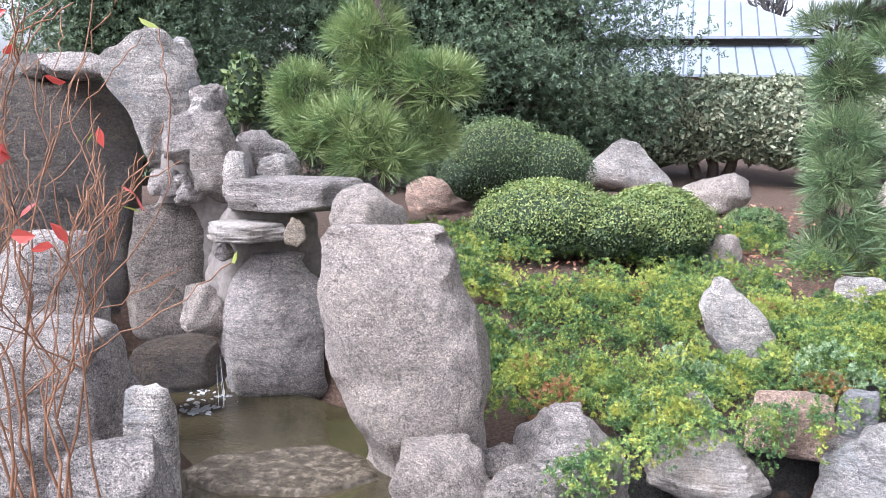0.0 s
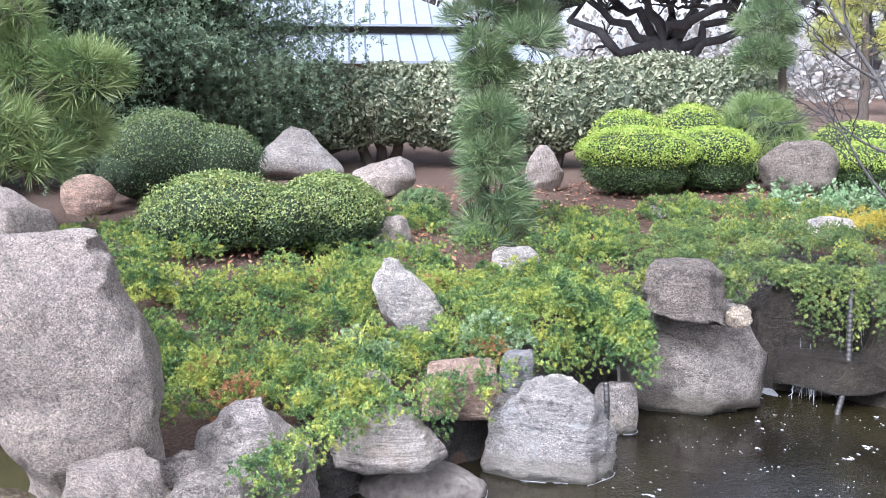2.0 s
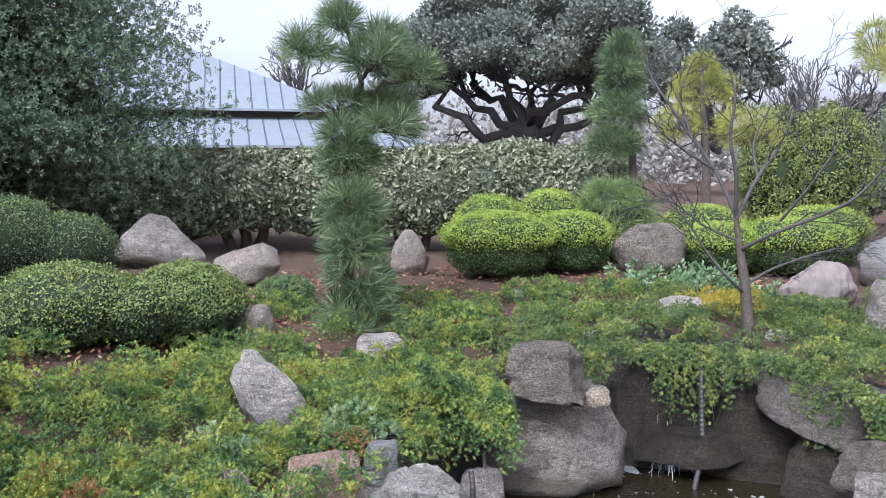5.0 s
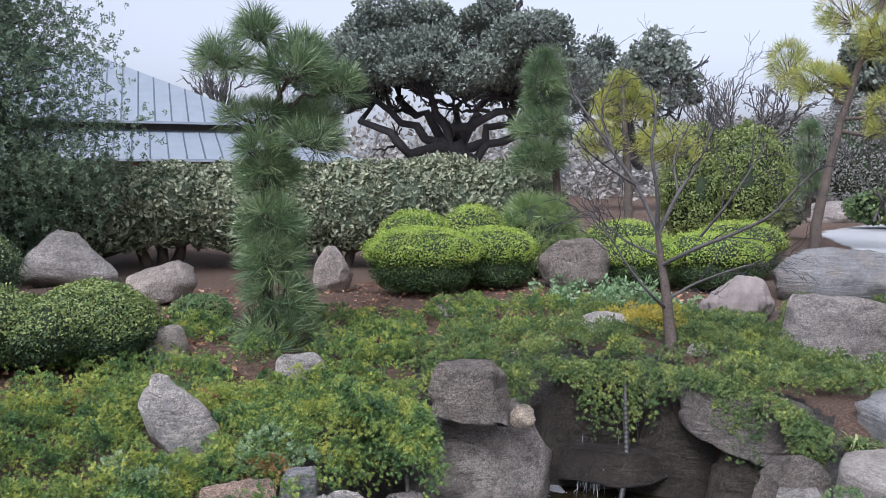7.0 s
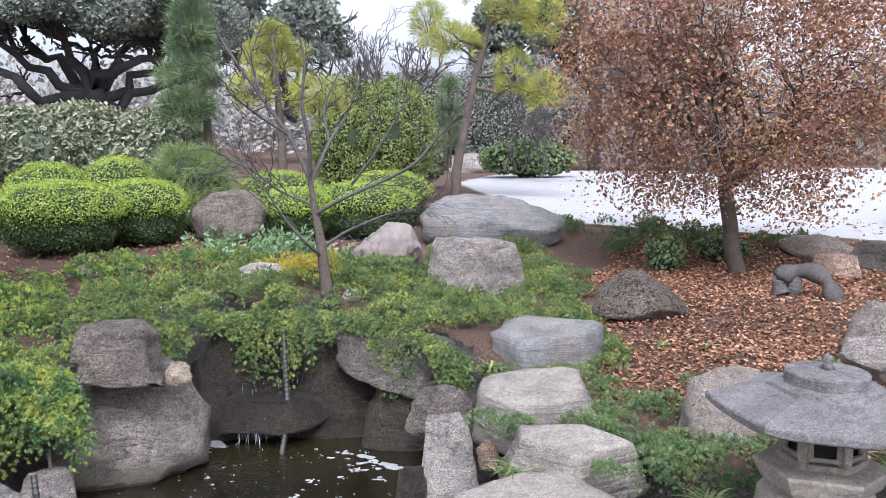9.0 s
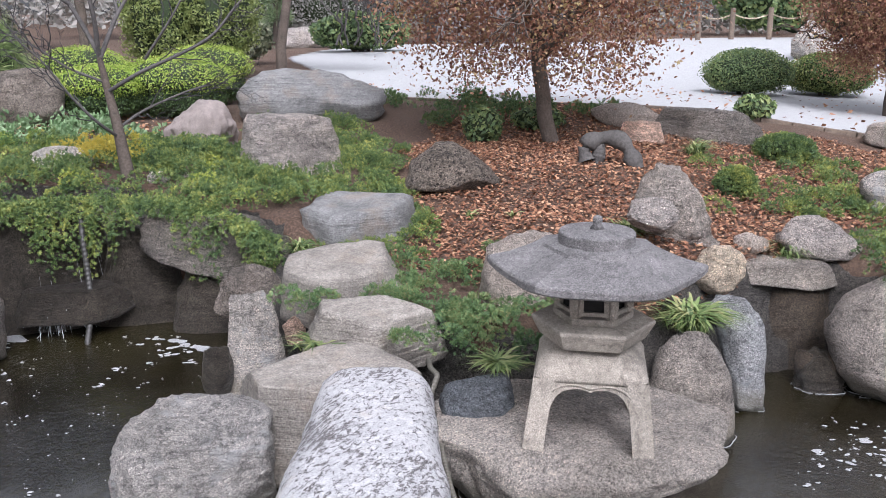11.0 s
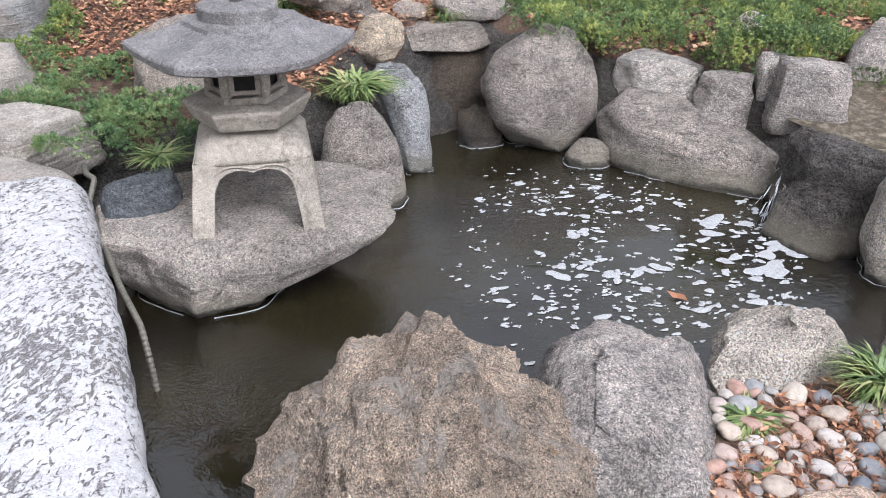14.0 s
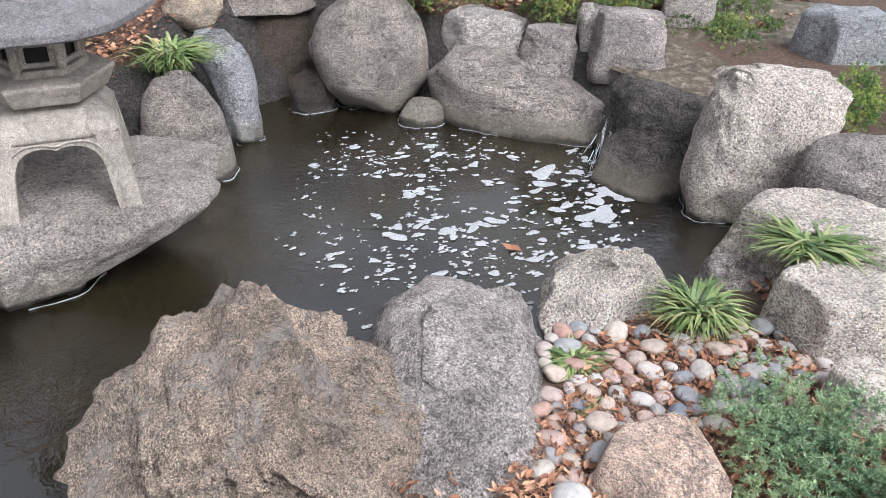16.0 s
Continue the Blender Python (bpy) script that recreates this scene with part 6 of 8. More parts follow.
# ---- the stone lantern ----
def ngon_loft(rings, sides, turn=0.0, close=True):
    """Loft of regular polygons; rings are (radius, z)."""
    bm = bmesh.new()
    loops = [[bm.verts.new((r * math.cos(2 * math.pi * k / sides + turn), r * math.sin(2 * math.pi * k / sides + turn), z)) for k in range(sides)] for r, z in rings]
    for a, b in zip(loops, loops[1:]):
        for k in range(sides):
            bm.faces.new((a[k], a[(k + 1) % sides], b[(k + 1) % sides], b[k]))
    if close:
        bm.faces.new(loops[0][::-1])
        bm.faces.new(loops[-1])
    return bm


def slab_box(x0, x1, y0, y1, z0, z1, bevel=0.0):
    bm = bmesh.new()
    bmesh.ops.create_cube(bm, size=1.0, matrix=Matrix.Translation(((x0 + x1) / 2, (y0 + y1) / 2, (z0 + z1) / 2)) @ Matrix.Diagonal((x1 - x0, y1 - y0, z1 - z0, 1)))
    if bevel:
        bmesh.ops.bevel(bm, geom=bm.edges[:], offset=bevel, segments=2, affect="EDGES", profile=0.6)
    return bm


def lantern():
    root = thing("stone_lantern", "grey granite garden lantern with wide hexagonal roof on a flat rock", "lantern", (3.52, 1.36, 0.325), turn=-70)
    # four arched sides whose corners form the splayed legs
    outer = [(.252, 0.0), (.247, .05), (.236, .14), (.226, .22), (.221, .25), (.219, .27), (.218, .285), (.217, .297), (.14, .297), (0, .297)]
    inner = [(.17, 0.0), (.166, .05), (.158, .13), (.146, .19), (.128, .23), (.1, .252), (.065, .262), (.03, .262), (.012, .257), (0, .25)]
    for k in range(4):
        bm = bmesh.new()
        for s in (-1, 1):
            rows = []
            for (ox, oz), (ix, iz) in zip(outer, inner):
                row = []
                for x, z in ((ox, oz), (ix, iz)):
                    out = .246 - .115 * z
                    row += [(s * x, -out, z), (s * x, -out + .075, z)]
                rows.append([bm.verts.new(p) for p in row])
            for a, b in zip(rows, rows[1:]):
                for m, n in ((0, 2), (2, 3), (3, 1), (1, 0)):
                    bm.faces.new((a[m], a[n], b[n], b[m]))
            bm.faces.new((rows[0][0], rows[0][1], rows[0][3], rows[0][2]))
        bmesh.ops.remove_doubles(bm, verts=bm.verts[:], dist=0.0005)
        bmesh.ops.recalc_face_normals(bm, faces=bm.faces[:])
        bmesh.ops.transform(bm, matrix=Matrix.Rotation(math.pi / 2 * k, 4, "Z"), verts=bm.verts[:])
        side = part("leg_arch", bm, M_LANTERN, root)
        pts = [(x, z) for x, z in inner]
        line = [(-x - .018 if x else 0, z + .016 if x < .15 else z) for x, z in pts] + [(x + .018, z + .016 if x < .15 else z) for x, z in pts[-2::-1]]
        v, f = tube([(x, -(.2475 - .115 * z), z) for x, z in line], [.0045] * len(line), 6)
        v = v @ NP(Matrix.Rotation(math.pi / 2 * k, 3, "Z")).T
        mesh_ob("arch_moulding", v, f, M_LANTERN, side)
    bm = bmesh.new()
    rings = []
    n = 80
    for z, r, p in ((.284, .2155, 22.0), (.3, .2145, 16.0), (.318, .211, 10.0), (.334, .203, 7.0), (.35, .19, 5.0), (.366, .17, 3.8), (.38, .145, 2.8), (.388, .12, 2.2)):
        ring = []
        for k in range(n):
            a = 2 * math.pi * k / n
            c, s = math.cos(a), math.sin(a)
            m = (abs(c) ** p + abs(s) ** p) ** (-1 / p)
            ring.append(bm.verts.new((c * m * r, s * m * r, z)))
        rings.append(ring)
    for a, b in zip(rings, rings[1:]):
        for k in range(n):
            bm.faces.new((a[k], a[(k + 1) % n], b[(k + 1) % n], b[k]))
    bm.faces.new(rings[0][::-1])
    bm.faces.new(rings[-1])
    part("shoulder", bm, M_LANTERN, root, smooth=True)
    part("collar", ngon_loft([(.12, .375), (.125, .385), (.125, .4), (.12, .405)], 32), M_LANTERN, root, smooth=True)
    plat = ngon_loft([(.15, .398), (.205, .402), (.209, .406), (.243, .468), (.243, .476), (.238, .482), (.17, .49)], 6)
    part("platform", plat, M_LANTERN, root)
    # the light chamber: six posts, frames and openings, their shade painted by a near-black block
    part("chamber_base", ngon_loft([(.158, .488), (.158, .515)], 6), M_LANTERN, root)
    part("chamber_top", ngon_loft([(.155, .615), (.15, .68)], 6), M_LANTERN, root)
    part("chamber_shade", ngon_loft([(.118, .512), (.118, .62)], 6), M_HOLLOW_SHADE, root)
    for k in range(6):
        a = math.pi * k / 3
        bm = slab_box(-.017, .017, -.017, .017, .512, .62, .003)
        bmesh.ops.transform(bm, matrix=pose(.136 * math.cos(a), .136 * math.sin(a), 0, 0, 0, math.degrees(a)), verts=bm.verts[:])
        part("post", bm, M_LANTERN, root)
        b = a + math.pi / 6
        bm = bmesh.new()
        for x0, x1, z0, z1 in ((-.055, -.038, .525, .61), (.038, .055, .525, .61), (-.038, .038, .525, .54), (-.038, .038, .595, .61)):
            bmesh.ops.create_cube(bm, size=1.0, matrix=pose(.124 * math.cos(b), .124 * math.sin(b), 0, 0, 0, math.degrees(b) + 90) @ Matrix.Translation(((x0 + x1) / 2, 0, (z0 + z1) / 2)) @ Matrix.Diagonal((x1 - x0, .012, z1 - z0, 1)))
        part("window_frame", bm, M_LANTERN, root)
    # the roof: a shallow hexagon with upturned corners
    bm = bmesh.new()
    rows = []
    n = 48
    for s, zt in ((0.34, .775), (0.45, .768), (0.6, .752), (0.75, .735), (0.9, .714), (0.985, .702), (1.0, .694), (0.995, .672), (0.975, .665), (0.7, .672), (0.36, .68)):
        ring = []
        for k in range(n):
            a = 2 * math.pi * k / n
            m = math.cos(math.pi / 6) / math.cos((a % (math.pi / 3)) - math.pi / 6)
            lift = 0.014 * s ** 3 * max(0, (m - 0.866) / 0.134) ** 2
            ring.append(bm.verts.new((.425 * s * m * math.cos(a), .425 * s * m * math.sin(a), zt + lift)))
        rows.append(ring)
    for a, b in zip(rows, rows[1:]):
        for k in range(n):
            bm.faces.new((a[k], b[k], b[(k + 1) % n], a[(k + 1) % n]))
    bm.faces.new(rows[0])
    bm.faces.new(rows[-1][::-1])
    part("roof", bm, M_ROOFSTONE, root, "dark weathered granite roof")
    part("roof_step", ngon_loft([(.215, .755), (.205, .777), (.15, .79)], 6), M_ROOFSTONE, root)
    part("roof_disc", ngon_loft([(.14, .782), (.147, .788), (.148, .826), (.144, .832), (.135, .834), (.05, .84)], 40), M_ROOFSTONE, root)
    part("finial", ngon_loft([(.028, .84), (.016, .858), (.02, .872), (.016, .888), (.006, .892)], 20), M_ROOFSTONE, root, smooth=True)
    return root


lantern()


# ---- the footbridge slab ----
def footbridge():
    root = thing("stone_footbridge", "long rounded stone footbridge slab with flaking white coating", "bridge", (0, 0, 0))
    a, b = NP([1.0, 0.86, 0.37]), NP([3.33, 2.27, 0.36])
    ahead = (b - a) / np.linalg.norm(b - a)
    side = NP([-ahead[1], ahead[0], 0])
    side /= np.linalg.norm(side)
    n, m = 90, 56
    v = []
    for i in range(n):
        s = i / (n - 1)
        half = 0.36 - 0.13 * s
        end = min(1.0, (min(s, 1 - s) * 16)) ** 0.5
        cen = a + (b - a) * s + NP([0, 0, 0.05 * math.sin(math.pi * s)])
        for k in range(m):
            t = 2 * math.pi * k / m
            c, q = math.cos(t), math.sin(t)
            x = half * (0.9 + 0.1 * end) * abs(c) ** 0.75 * (1 if c > 0 else -1)
            z = (0.16 if q > 0 else 0.1) * abs(q) ** 0.8 * (1 if q > 0 else -1) * (0.35 + 0.65 * end)
            p = cen + side * x + NP([0, 0, z])
            w = noise.fractal(Vector(p) * 5.0, 0.9, 2.0, 4) * 0.012 + noise.fractal(Vector(p) * 1.6, 0.9, 2.0, 2) * 0.015
            v.append(p + (side * c + NP([0, 0, q])) * w)
    i, k = np.meshgrid(np.arange(n - 1), np.arange(m), indexing="ij")
    k2 = (k + 1) % m
    f = np.stack([i * m + k, i * m + k2, (i + 1) * m + k2, (i + 1) * m + k], -1).reshape(-1, 4)
    caps = [np.arange(m)[None, ::-1], (np.arange(m) + (n - 1) * m)[None]]
    mesh_ob("slab", NP(v), [f, *caps], M_FLAKED, root)
    return root


footbridge()


# ---- corrugated hoses ----
def hose(label, pts, radius, mat):
    pts = NP(pts, float)
    s = np.r_[0, np.cumsum(np.linalg.norm(np.diff(pts, axis=0), axis=1))]
    n = int(s[-1] / (radius * 0.42))
    u = np.linspace(0, s[-1], n)
    path = NP([np.interp(u, s, pts[:, k]) for k in range(3)]).T
    for _ in range(12):
        path[1:-1] = (path[:-2] + path[2:] + path[1:-1] * 2) / 4
    rad = radius * (1 + 0.13 * np.sin(np.arange(n) * math.pi / 2.0))
    v, f = tube(path, rad, 12)
    return tagged(mesh_ob("hose", v, f, mat), label, "hose")


hose("grey ribbed drain hose along the bridge", [(3.66, 2.2, .4), (3.53, 2.11, .42), (3.47, 2.04, .43), (3.36, 2.02, .36), (3.16, 1.86, .32), (2.93, 1.68, .27), (2.77, 1.53, .22), (2.72, 1.49, .12), (2.7, 1.47, -.1)], 0.0115, M_HOSE)
hose("black ribbed pipe hanging in the grotto", [(3.95, 4.92, .8), (3.86, 4.82, .62), (3.84, 4.78, .4), (3.8, 4.72, .2), (3.7, 4.66, .03), (3.62, 4.6, -.1)], 0.018, M_HOSE_DARK)
hose("thin grey pipe down the bank rock", [(2.06, 4.53, .38), (2.05, 4.49, .3), (2.04, 4.47, -.1)], 0.016, M_HOSE_DARK)
hose("thin buff pipe down the bank rock", [(2.27, 4.81, .38), (2.26, 4.77, .3), (2.25, 4.75, -.1)], 0.012, M_HOSE)

# ---- planting ----

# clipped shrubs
shrub("rounded dark green clipped azalea", (-0.24, 8.84, 0.94), (1.46, 1.17, 0.84), 2, leaf=0.021, count=31350, mat=M_AZALEA, seed=3, lobes=[(-0.1, 0, 0.5, 0.38, 0.45, 0.5), (0.18, 0, 0.42, 0.34, 0.42, 0.42), (-0.28, 0, 0.36, 0.24, 0.4, 0.36)], old=M_AZALEA_OLD_SHADED)
shrub("low clipped azalea with yellowing leaves", (0.11, 6.66, 0.72), (1.22, 0.98, 0.68), -1, leaf=0.021, count=31350, mat=M_AZALEA_Y, seed=4, lobes=[(-0.05, 0, 0.58, 0.42, 0.45, 0.42), (-0.25, 0, 0.5, 0.25, 0.4, 0.34), (0.28, 0, 0.5, 0.22, 0.4, 0.34)], old=M_AZALEA_OLD_SHADED)
shrub("low dense azalea with yellow tips", (0.87, 6.97, 0.66), (0.88, 0.8, 0.68), -7, leaf=0.021, count=25650, mat=M_AZALEA_Y, seed=5, lobes=[(0, 0, 0.55, 0.5, 0.5, 0.44)], old=M_AZALEA_OLD_SHADED)
shrub("bright yellow-green clipped box, front dome", (4.06, 8.15, 0.93), (1.17, 0.94, 0.67), -27, leaf=0.022, count=32300, mat=M_BOX, seed=6, lobes=[(0, 0, 0.64, 0.5, 0.5, 0.36), (0, 0, 0.34, 0.44, 0.44, 0.36)], old=M_BOX_OLD_SHADED, group="clipped box domes")
shrub("bright yellow-green clipped box, middle dome", (4.89, 8.14, 0.94), (0.88, 0.79, 0.65), -32, leaf=0.022, count=19950, mat=M_BOX, seed=7, lobes=[(0, 0, 0.64, 0.5, 0.5, 0.36), (0, 0, 0.34, 0.44, 0.44, 0.36)], old=M_BOX_OLD_SHADED, group="clipped box domes")
shrub("bright yellow-green clipped box, rear dome", (4.39, 8.98, 0.92), (0.83, 0.75, 0.82), -26, leaf=0.022, count=17100, mat=M_BOX, seed=8, lobes=[(0, 0, 0.64, 0.5, 0.5, 0.36), (0, 0, 0.34, 0.44, 0.44, 0.36)], old=M_BOX_OLD_SHADED, group="clipped box domes")
shrub("bright yellow-green clipped box, small rear dome", (5.06, 8.85, 0.94), (0.74, 0.66, 0.86), -30, leaf=0.022, count=14250, mat=M_BOX, seed=9, lobes=[(0, 0, 0.64, 0.5, 0.5, 0.36), (0, 0, 0.34, 0.44, 0.44, 0.36)], old=M_BOX_OLD_SHADED, group="clipped box domes")
shrub("yellow-green clipped box behind the bare tree", (6.22, 7.41, 0.96), (0.88, 0.79, 0.52), -41, leaf=0.022, count=17100, mat=M_BOX, seed=10, lobes=[(0, 0, 0.64, 0.5, 0.5, 0.36), (0, 0, 0.34, 0.44, 0.44, 0.36)], old=M_BOX_OLD_SHADED)
shrub("yellow-green clipped box with a flat top", (6.73, 8.29, 0.95), (0.98, 0.88, 0.67), -40, leaf=0.022, count=14250, mat=M_BOX, seed=11, lobes=[(0, 0, 0.64, 0.5, 0.5, 0.36), (0, 0, 0.34, 0.44, 0.44, 0.36)], old=M_BOX_OLD_SHADED)
shrub("broad yellow-green clipped box beside the path", (6.87, 7.07, 0.92), (1.17, 0.94, 0.62), -45, leaf=0.022, count=19950, mat=M_BOX, seed=12, lobes=[(0, 0, 0.64, 0.5, 0.5, 0.36), (0, 0, 0.34, 0.44, 0.44, 0.36)], old=M_BOX_OLD_SHADED)
shrub("yellow-green clipped box near the sand", (7.94, 7.69, 0.94), (1.05, 0.84, 0.67), -47, leaf=0.022, count=17100, mat=M_BOX, seed=13, lobes=[(0, 0, 0.64, 0.5, 0.5, 0.36), (0, 0, 0.34, 0.44, 0.44, 0.36)], old=M_BOX_OLD_SHADED)
shrub("loose broadleaf hedge with silvery leaves", (2.19, 11.69, 0.98), (2.68, 1.34, 1.30), -10, leaf=0.075, count=18225, mat=M_HEDGE, seed=14, lobes=[(-0.25, 0, 0.53, 0.27, 0.5, 0.47), (0.05, 0, 0.57, 0.3, 0.5, 0.43), (0.3, 0, 0.54, 0.22, 0.5, 0.46)], template=FLAT6, core=M_CORE_HEDGE, name="hedge", category="hedge", lean=0.85)
shrub("tall broadleaf hedge with silvery leaves", (4.43, 11.47, 0.91), (2.51, 1.26, 1.42), -21, leaf=0.075, count=16200, mat=M_HEDGE, seed=15, lobes=[(-0.25, 0, 0.53, 0.3, 0.5, 0.47), (0.1, 0, 0.54, 0.3, 0.5, 0.46), (0.32, 0, 0.53, 0.2, 0.5, 0.47)], template=FLAT6, core=M_CORE_HEDGE, name="hedge", category="hedge", lean=0.85)
shrub("rounded broadleaf hedge with silvery leaves", (6.42, 11.07, 0.90), (2.52, 1.26, 1.53), -30, leaf=0.075, count=16200, mat=M_HEDGE, seed=16, lobes=[(-0.2, 0, 0.53, 0.34, 0.5, 0.47), (0.15, 0, 0.5, 0.34, 0.5, 0.45)], template=FLAT6, core=M_CORE_HEDGE, name="hedge", category="hedge", lean=0.9)
shrub("low leafy skirt of the hedge", (0.90, 11.24, 0.94), (0.77, 0.46, 0.70), -4, leaf=0.09, count=1200, mat=M_HEDGE, seed=17, core=M_CORE_HEDGE, name="hedge", category="hedge", lean=0.9)
shrub("clipped azalea mound on the sand", (13.07, 2.63, 0.86), (1.20, 0.96, 0.63), -79, leaf=0.03, count=13000, mat=M_AZALEA, seed=18, lobes=[(0, 0, 0.5, 0.5, 0.5, 0.5)])
shrub("yellow-tipped clipped mound on the sand", (13.91, 1.68, 0.82), (1.18, 0.95, 0.61), -84, leaf=0.03, count=13000, mat=M_AZALEA_Y, seed=19)
shrub("yellow-green bamboo thicket behind the clipped box", (9.90, 9.84, 1.00), (1.87, 1.12, 1.86), -46, leaf=0.045, count=44000, mat=M_BAMBOO, seed=20, lobes=[(-0.2, 0, 0.5, 0.3, 0.5, 0.5), (0.15, 0, 0.55, 0.35, 0.5, 0.45)], lean=1.0, lump=0.2)
shrub("soft low pine beside the box", (5.77, 8.64, 0.96), (0.86, 0.69, 0.88), -34, leaf=0.2, count=260, mat=M_NEEDLE, seed=21, template=TUFT, core=M_CORE)
shrub("small dark upright sapling in the leaf litter", (7.22, 3.74, 0.85), (0.35, 0.28, 0.33), -63, leaf=0.05, count=500, mat=M_AZALEA, seed=22, lean=0.9)
shrub("small dark sapling under the maple", (8.03, 3.57, 0.88), (0.51, 0.41, 0.24), -67, leaf=0.05, count=600, mat=M_AZALEA, seed=23, lean=0.9)
shrub("low dark juniper bush in the leaf litter", (8.30, 1.38, 0.73), (0.48, 0.43, 0.22), -82, leaf=0.045, count=2600, mat=M_JUNIPER_GREEN, seed=24, template=SHOOT)
shrub("low blue-green juniper bush", (6.84, 1.49, 0.68), (0.26, 0.23, 0.20), -79, leaf=0.045, count=1600, mat=M_JUNIPER_GREEN, seed=25, template=SHOOT)
shrub("glossy dark saplings on the sand edge", (9.68, 1.90, 0.91), (0.40, 0.32, 0.26), -80, leaf=0.06, count=400, mat=M_AZALEA, seed=26, lean=0.9)
shrub("dark leafy sapling behind the cascade", (-2.49, 7.55, 1.68), (0.36, 0.21, 0.63), 19, leaf=0.06, count=500, mat=M_AZALEA, seed=27, lean=0.9, core=M_CORE)
shrub("low juniper mound on the mulch", (1.86, 8.05, 0.81), (0.49, 0.44, 0.23), -13, leaf=0.05, count=1500, mat=M_JUNIPER_DULL, seed=28, template=SPRIG)

# strap-leaf clumps
strap_clump("arching green strap-leaf grass clump", (7.69, 1.99, 0.79), (0.42, 0.42, 0.28), -77, count=120, seed=100, width=0.007)
strap_clump("arching green strap-leaf grass clump", (5.15, 1.74, 0.71), (0.38, 0.38, 0.20), -73, count=150, seed=101, width=0.007)
strap_clump("arching green strap-leaf grass clump", (3.58, 1.80, 0.48), (0.34, 0.34, 0.08), -64, count=170, seed=102, width=0.007)
strap_clump("arching green strap-leaf grass clump", (4.5, 1.2, 0.46), (0.56, 0.5, 0.24), -77, count=260, seed=103, width=0.0085)
strap_clump("arching green strap-leaf grass clump", (4.28, 3.44, 0.56), (0.30, 0.30, 0.23), -51, count=90, seed=104, width=0.007)
strap_clump("arching green strap-leaf grass clump", (5.66, 0.94, 0.54), (0.36, 0.36, 0.25), -83, count=150, seed=105, width=0.007)
strap_clump("arching green strap-leaf grass clump", (4.15, 2.09, 0.45), (0.20, 0.20, 0.13), -64, count=60, seed=106, width=0.007)
strap_clump("arching green strap-leaf grass clump", (2.65, -0.82, 0.31), (0.38, 0.38, 0.19), -110, count=330, seed=107, width=0.006)
strap_clump("arching green strap-leaf grass clump", (2.84, -1.2, 0.46), (0.52, 0.42, 0.1), -117, count=260, seed=108, width=0.006)
strap_clump("arching green strap-leaf grass clump", (2.47, -0.43, 0.30), (0.24, 0.24, 0.07), -102, count=170, seed=109, width=0.006)
strap_clump("arching green strap-leaf grass clump", (2.26, -0.44, 0.30), (0.15, 0.15, 0.04), -103, count=100, seed=110, width=0.006)
strap_clump("arching green strap-leaf grass clump", (2.03, -0.41, 0.30), (0.21, 0.21, 0.04), -104, count=90, seed=111, width=0.006)
strap_clump("arching green strap-leaf grass clump", (5.36, 2.87, 0.65), (0.17, 0.17, 0.11), -62, count=30, seed=112, width=0.007)
strap_clump("arching green strap-leaf grass clump", (5.32, 2.54, 0.70), (0.18, 0.18, 0.09), -65, count=30, seed=113, width=0.007)
strap_clump("arching green strap-leaf grass clump", (3.46, 2.70, 0.43), (0.43, 0.43, 0.11), -52, count=60, seed=114, width=0.007)
strap_clump("arching green strap-leaf grass clump", (3.77, 2.43, 0.45), (0.36, 0.36, 0.07), -57, count=50, seed=115, width=0.007)

# trees
pine("slender young black pine with dense soft needles", (2.21, 6.82, 0.76), (1.23, 1.11, 2.47), -18, needle=0.2, tufts=30, mat=M_NEEDLE_BLUE, seed=51, radius=0.045, trunk=[(-0.07, 0, 0.00), (-0.10, 0, 0.20), (-0.11, 0, 0.40), (-0.10, 0, 0.56), (0.00, 0, 0.76), (-0.10, 0, 0.96)], pads=[(-0.03, -0.11, 0.05, 0.23, 0.19, 0.084, 2.0), (-0.04, -0.10, 0.16, 0.20, 0.16, 0.063, 1.9), (-0.07, -0.07, 0.28, 0.18, 0.14, 0.063, 1.9), (-0.07, -0.06, 0.39, 0.17, 0.13, 0.063, 1.7), (-0.09, 0.02, 0.53, 0.16, 0.13, 0.063, 1.9), (-0.11, -0.05, 0.60, 0.10, 0.08, 0.063, 1.3), (0.16, -0.08, 0.64, 0.17, 0.14, 0.039, 1.3), (-0.16, 0.07, 0.71, 0.19, 0.15, 0.039, 1.3), (0.19, 0.11, 0.71, 0.15, 0.12, 0.026, 1.0), (0.34, -0.11, 0.80, 0.11, 0.09, 0.039, 1.0), (0.07, -0.12, 0.84, 0.22, 0.18, 0.052, 1.6), (-0.33, -0.12, 0.87, 0.13, 0.10, 0.039, 1.0), (-0.13, -0.11, 0.95, 0.10, 0.08, 0.052, 1.0), (0.14, 0.06, 0.91, 0.11, 0.09, 0.039, 1.0)], limb=True)
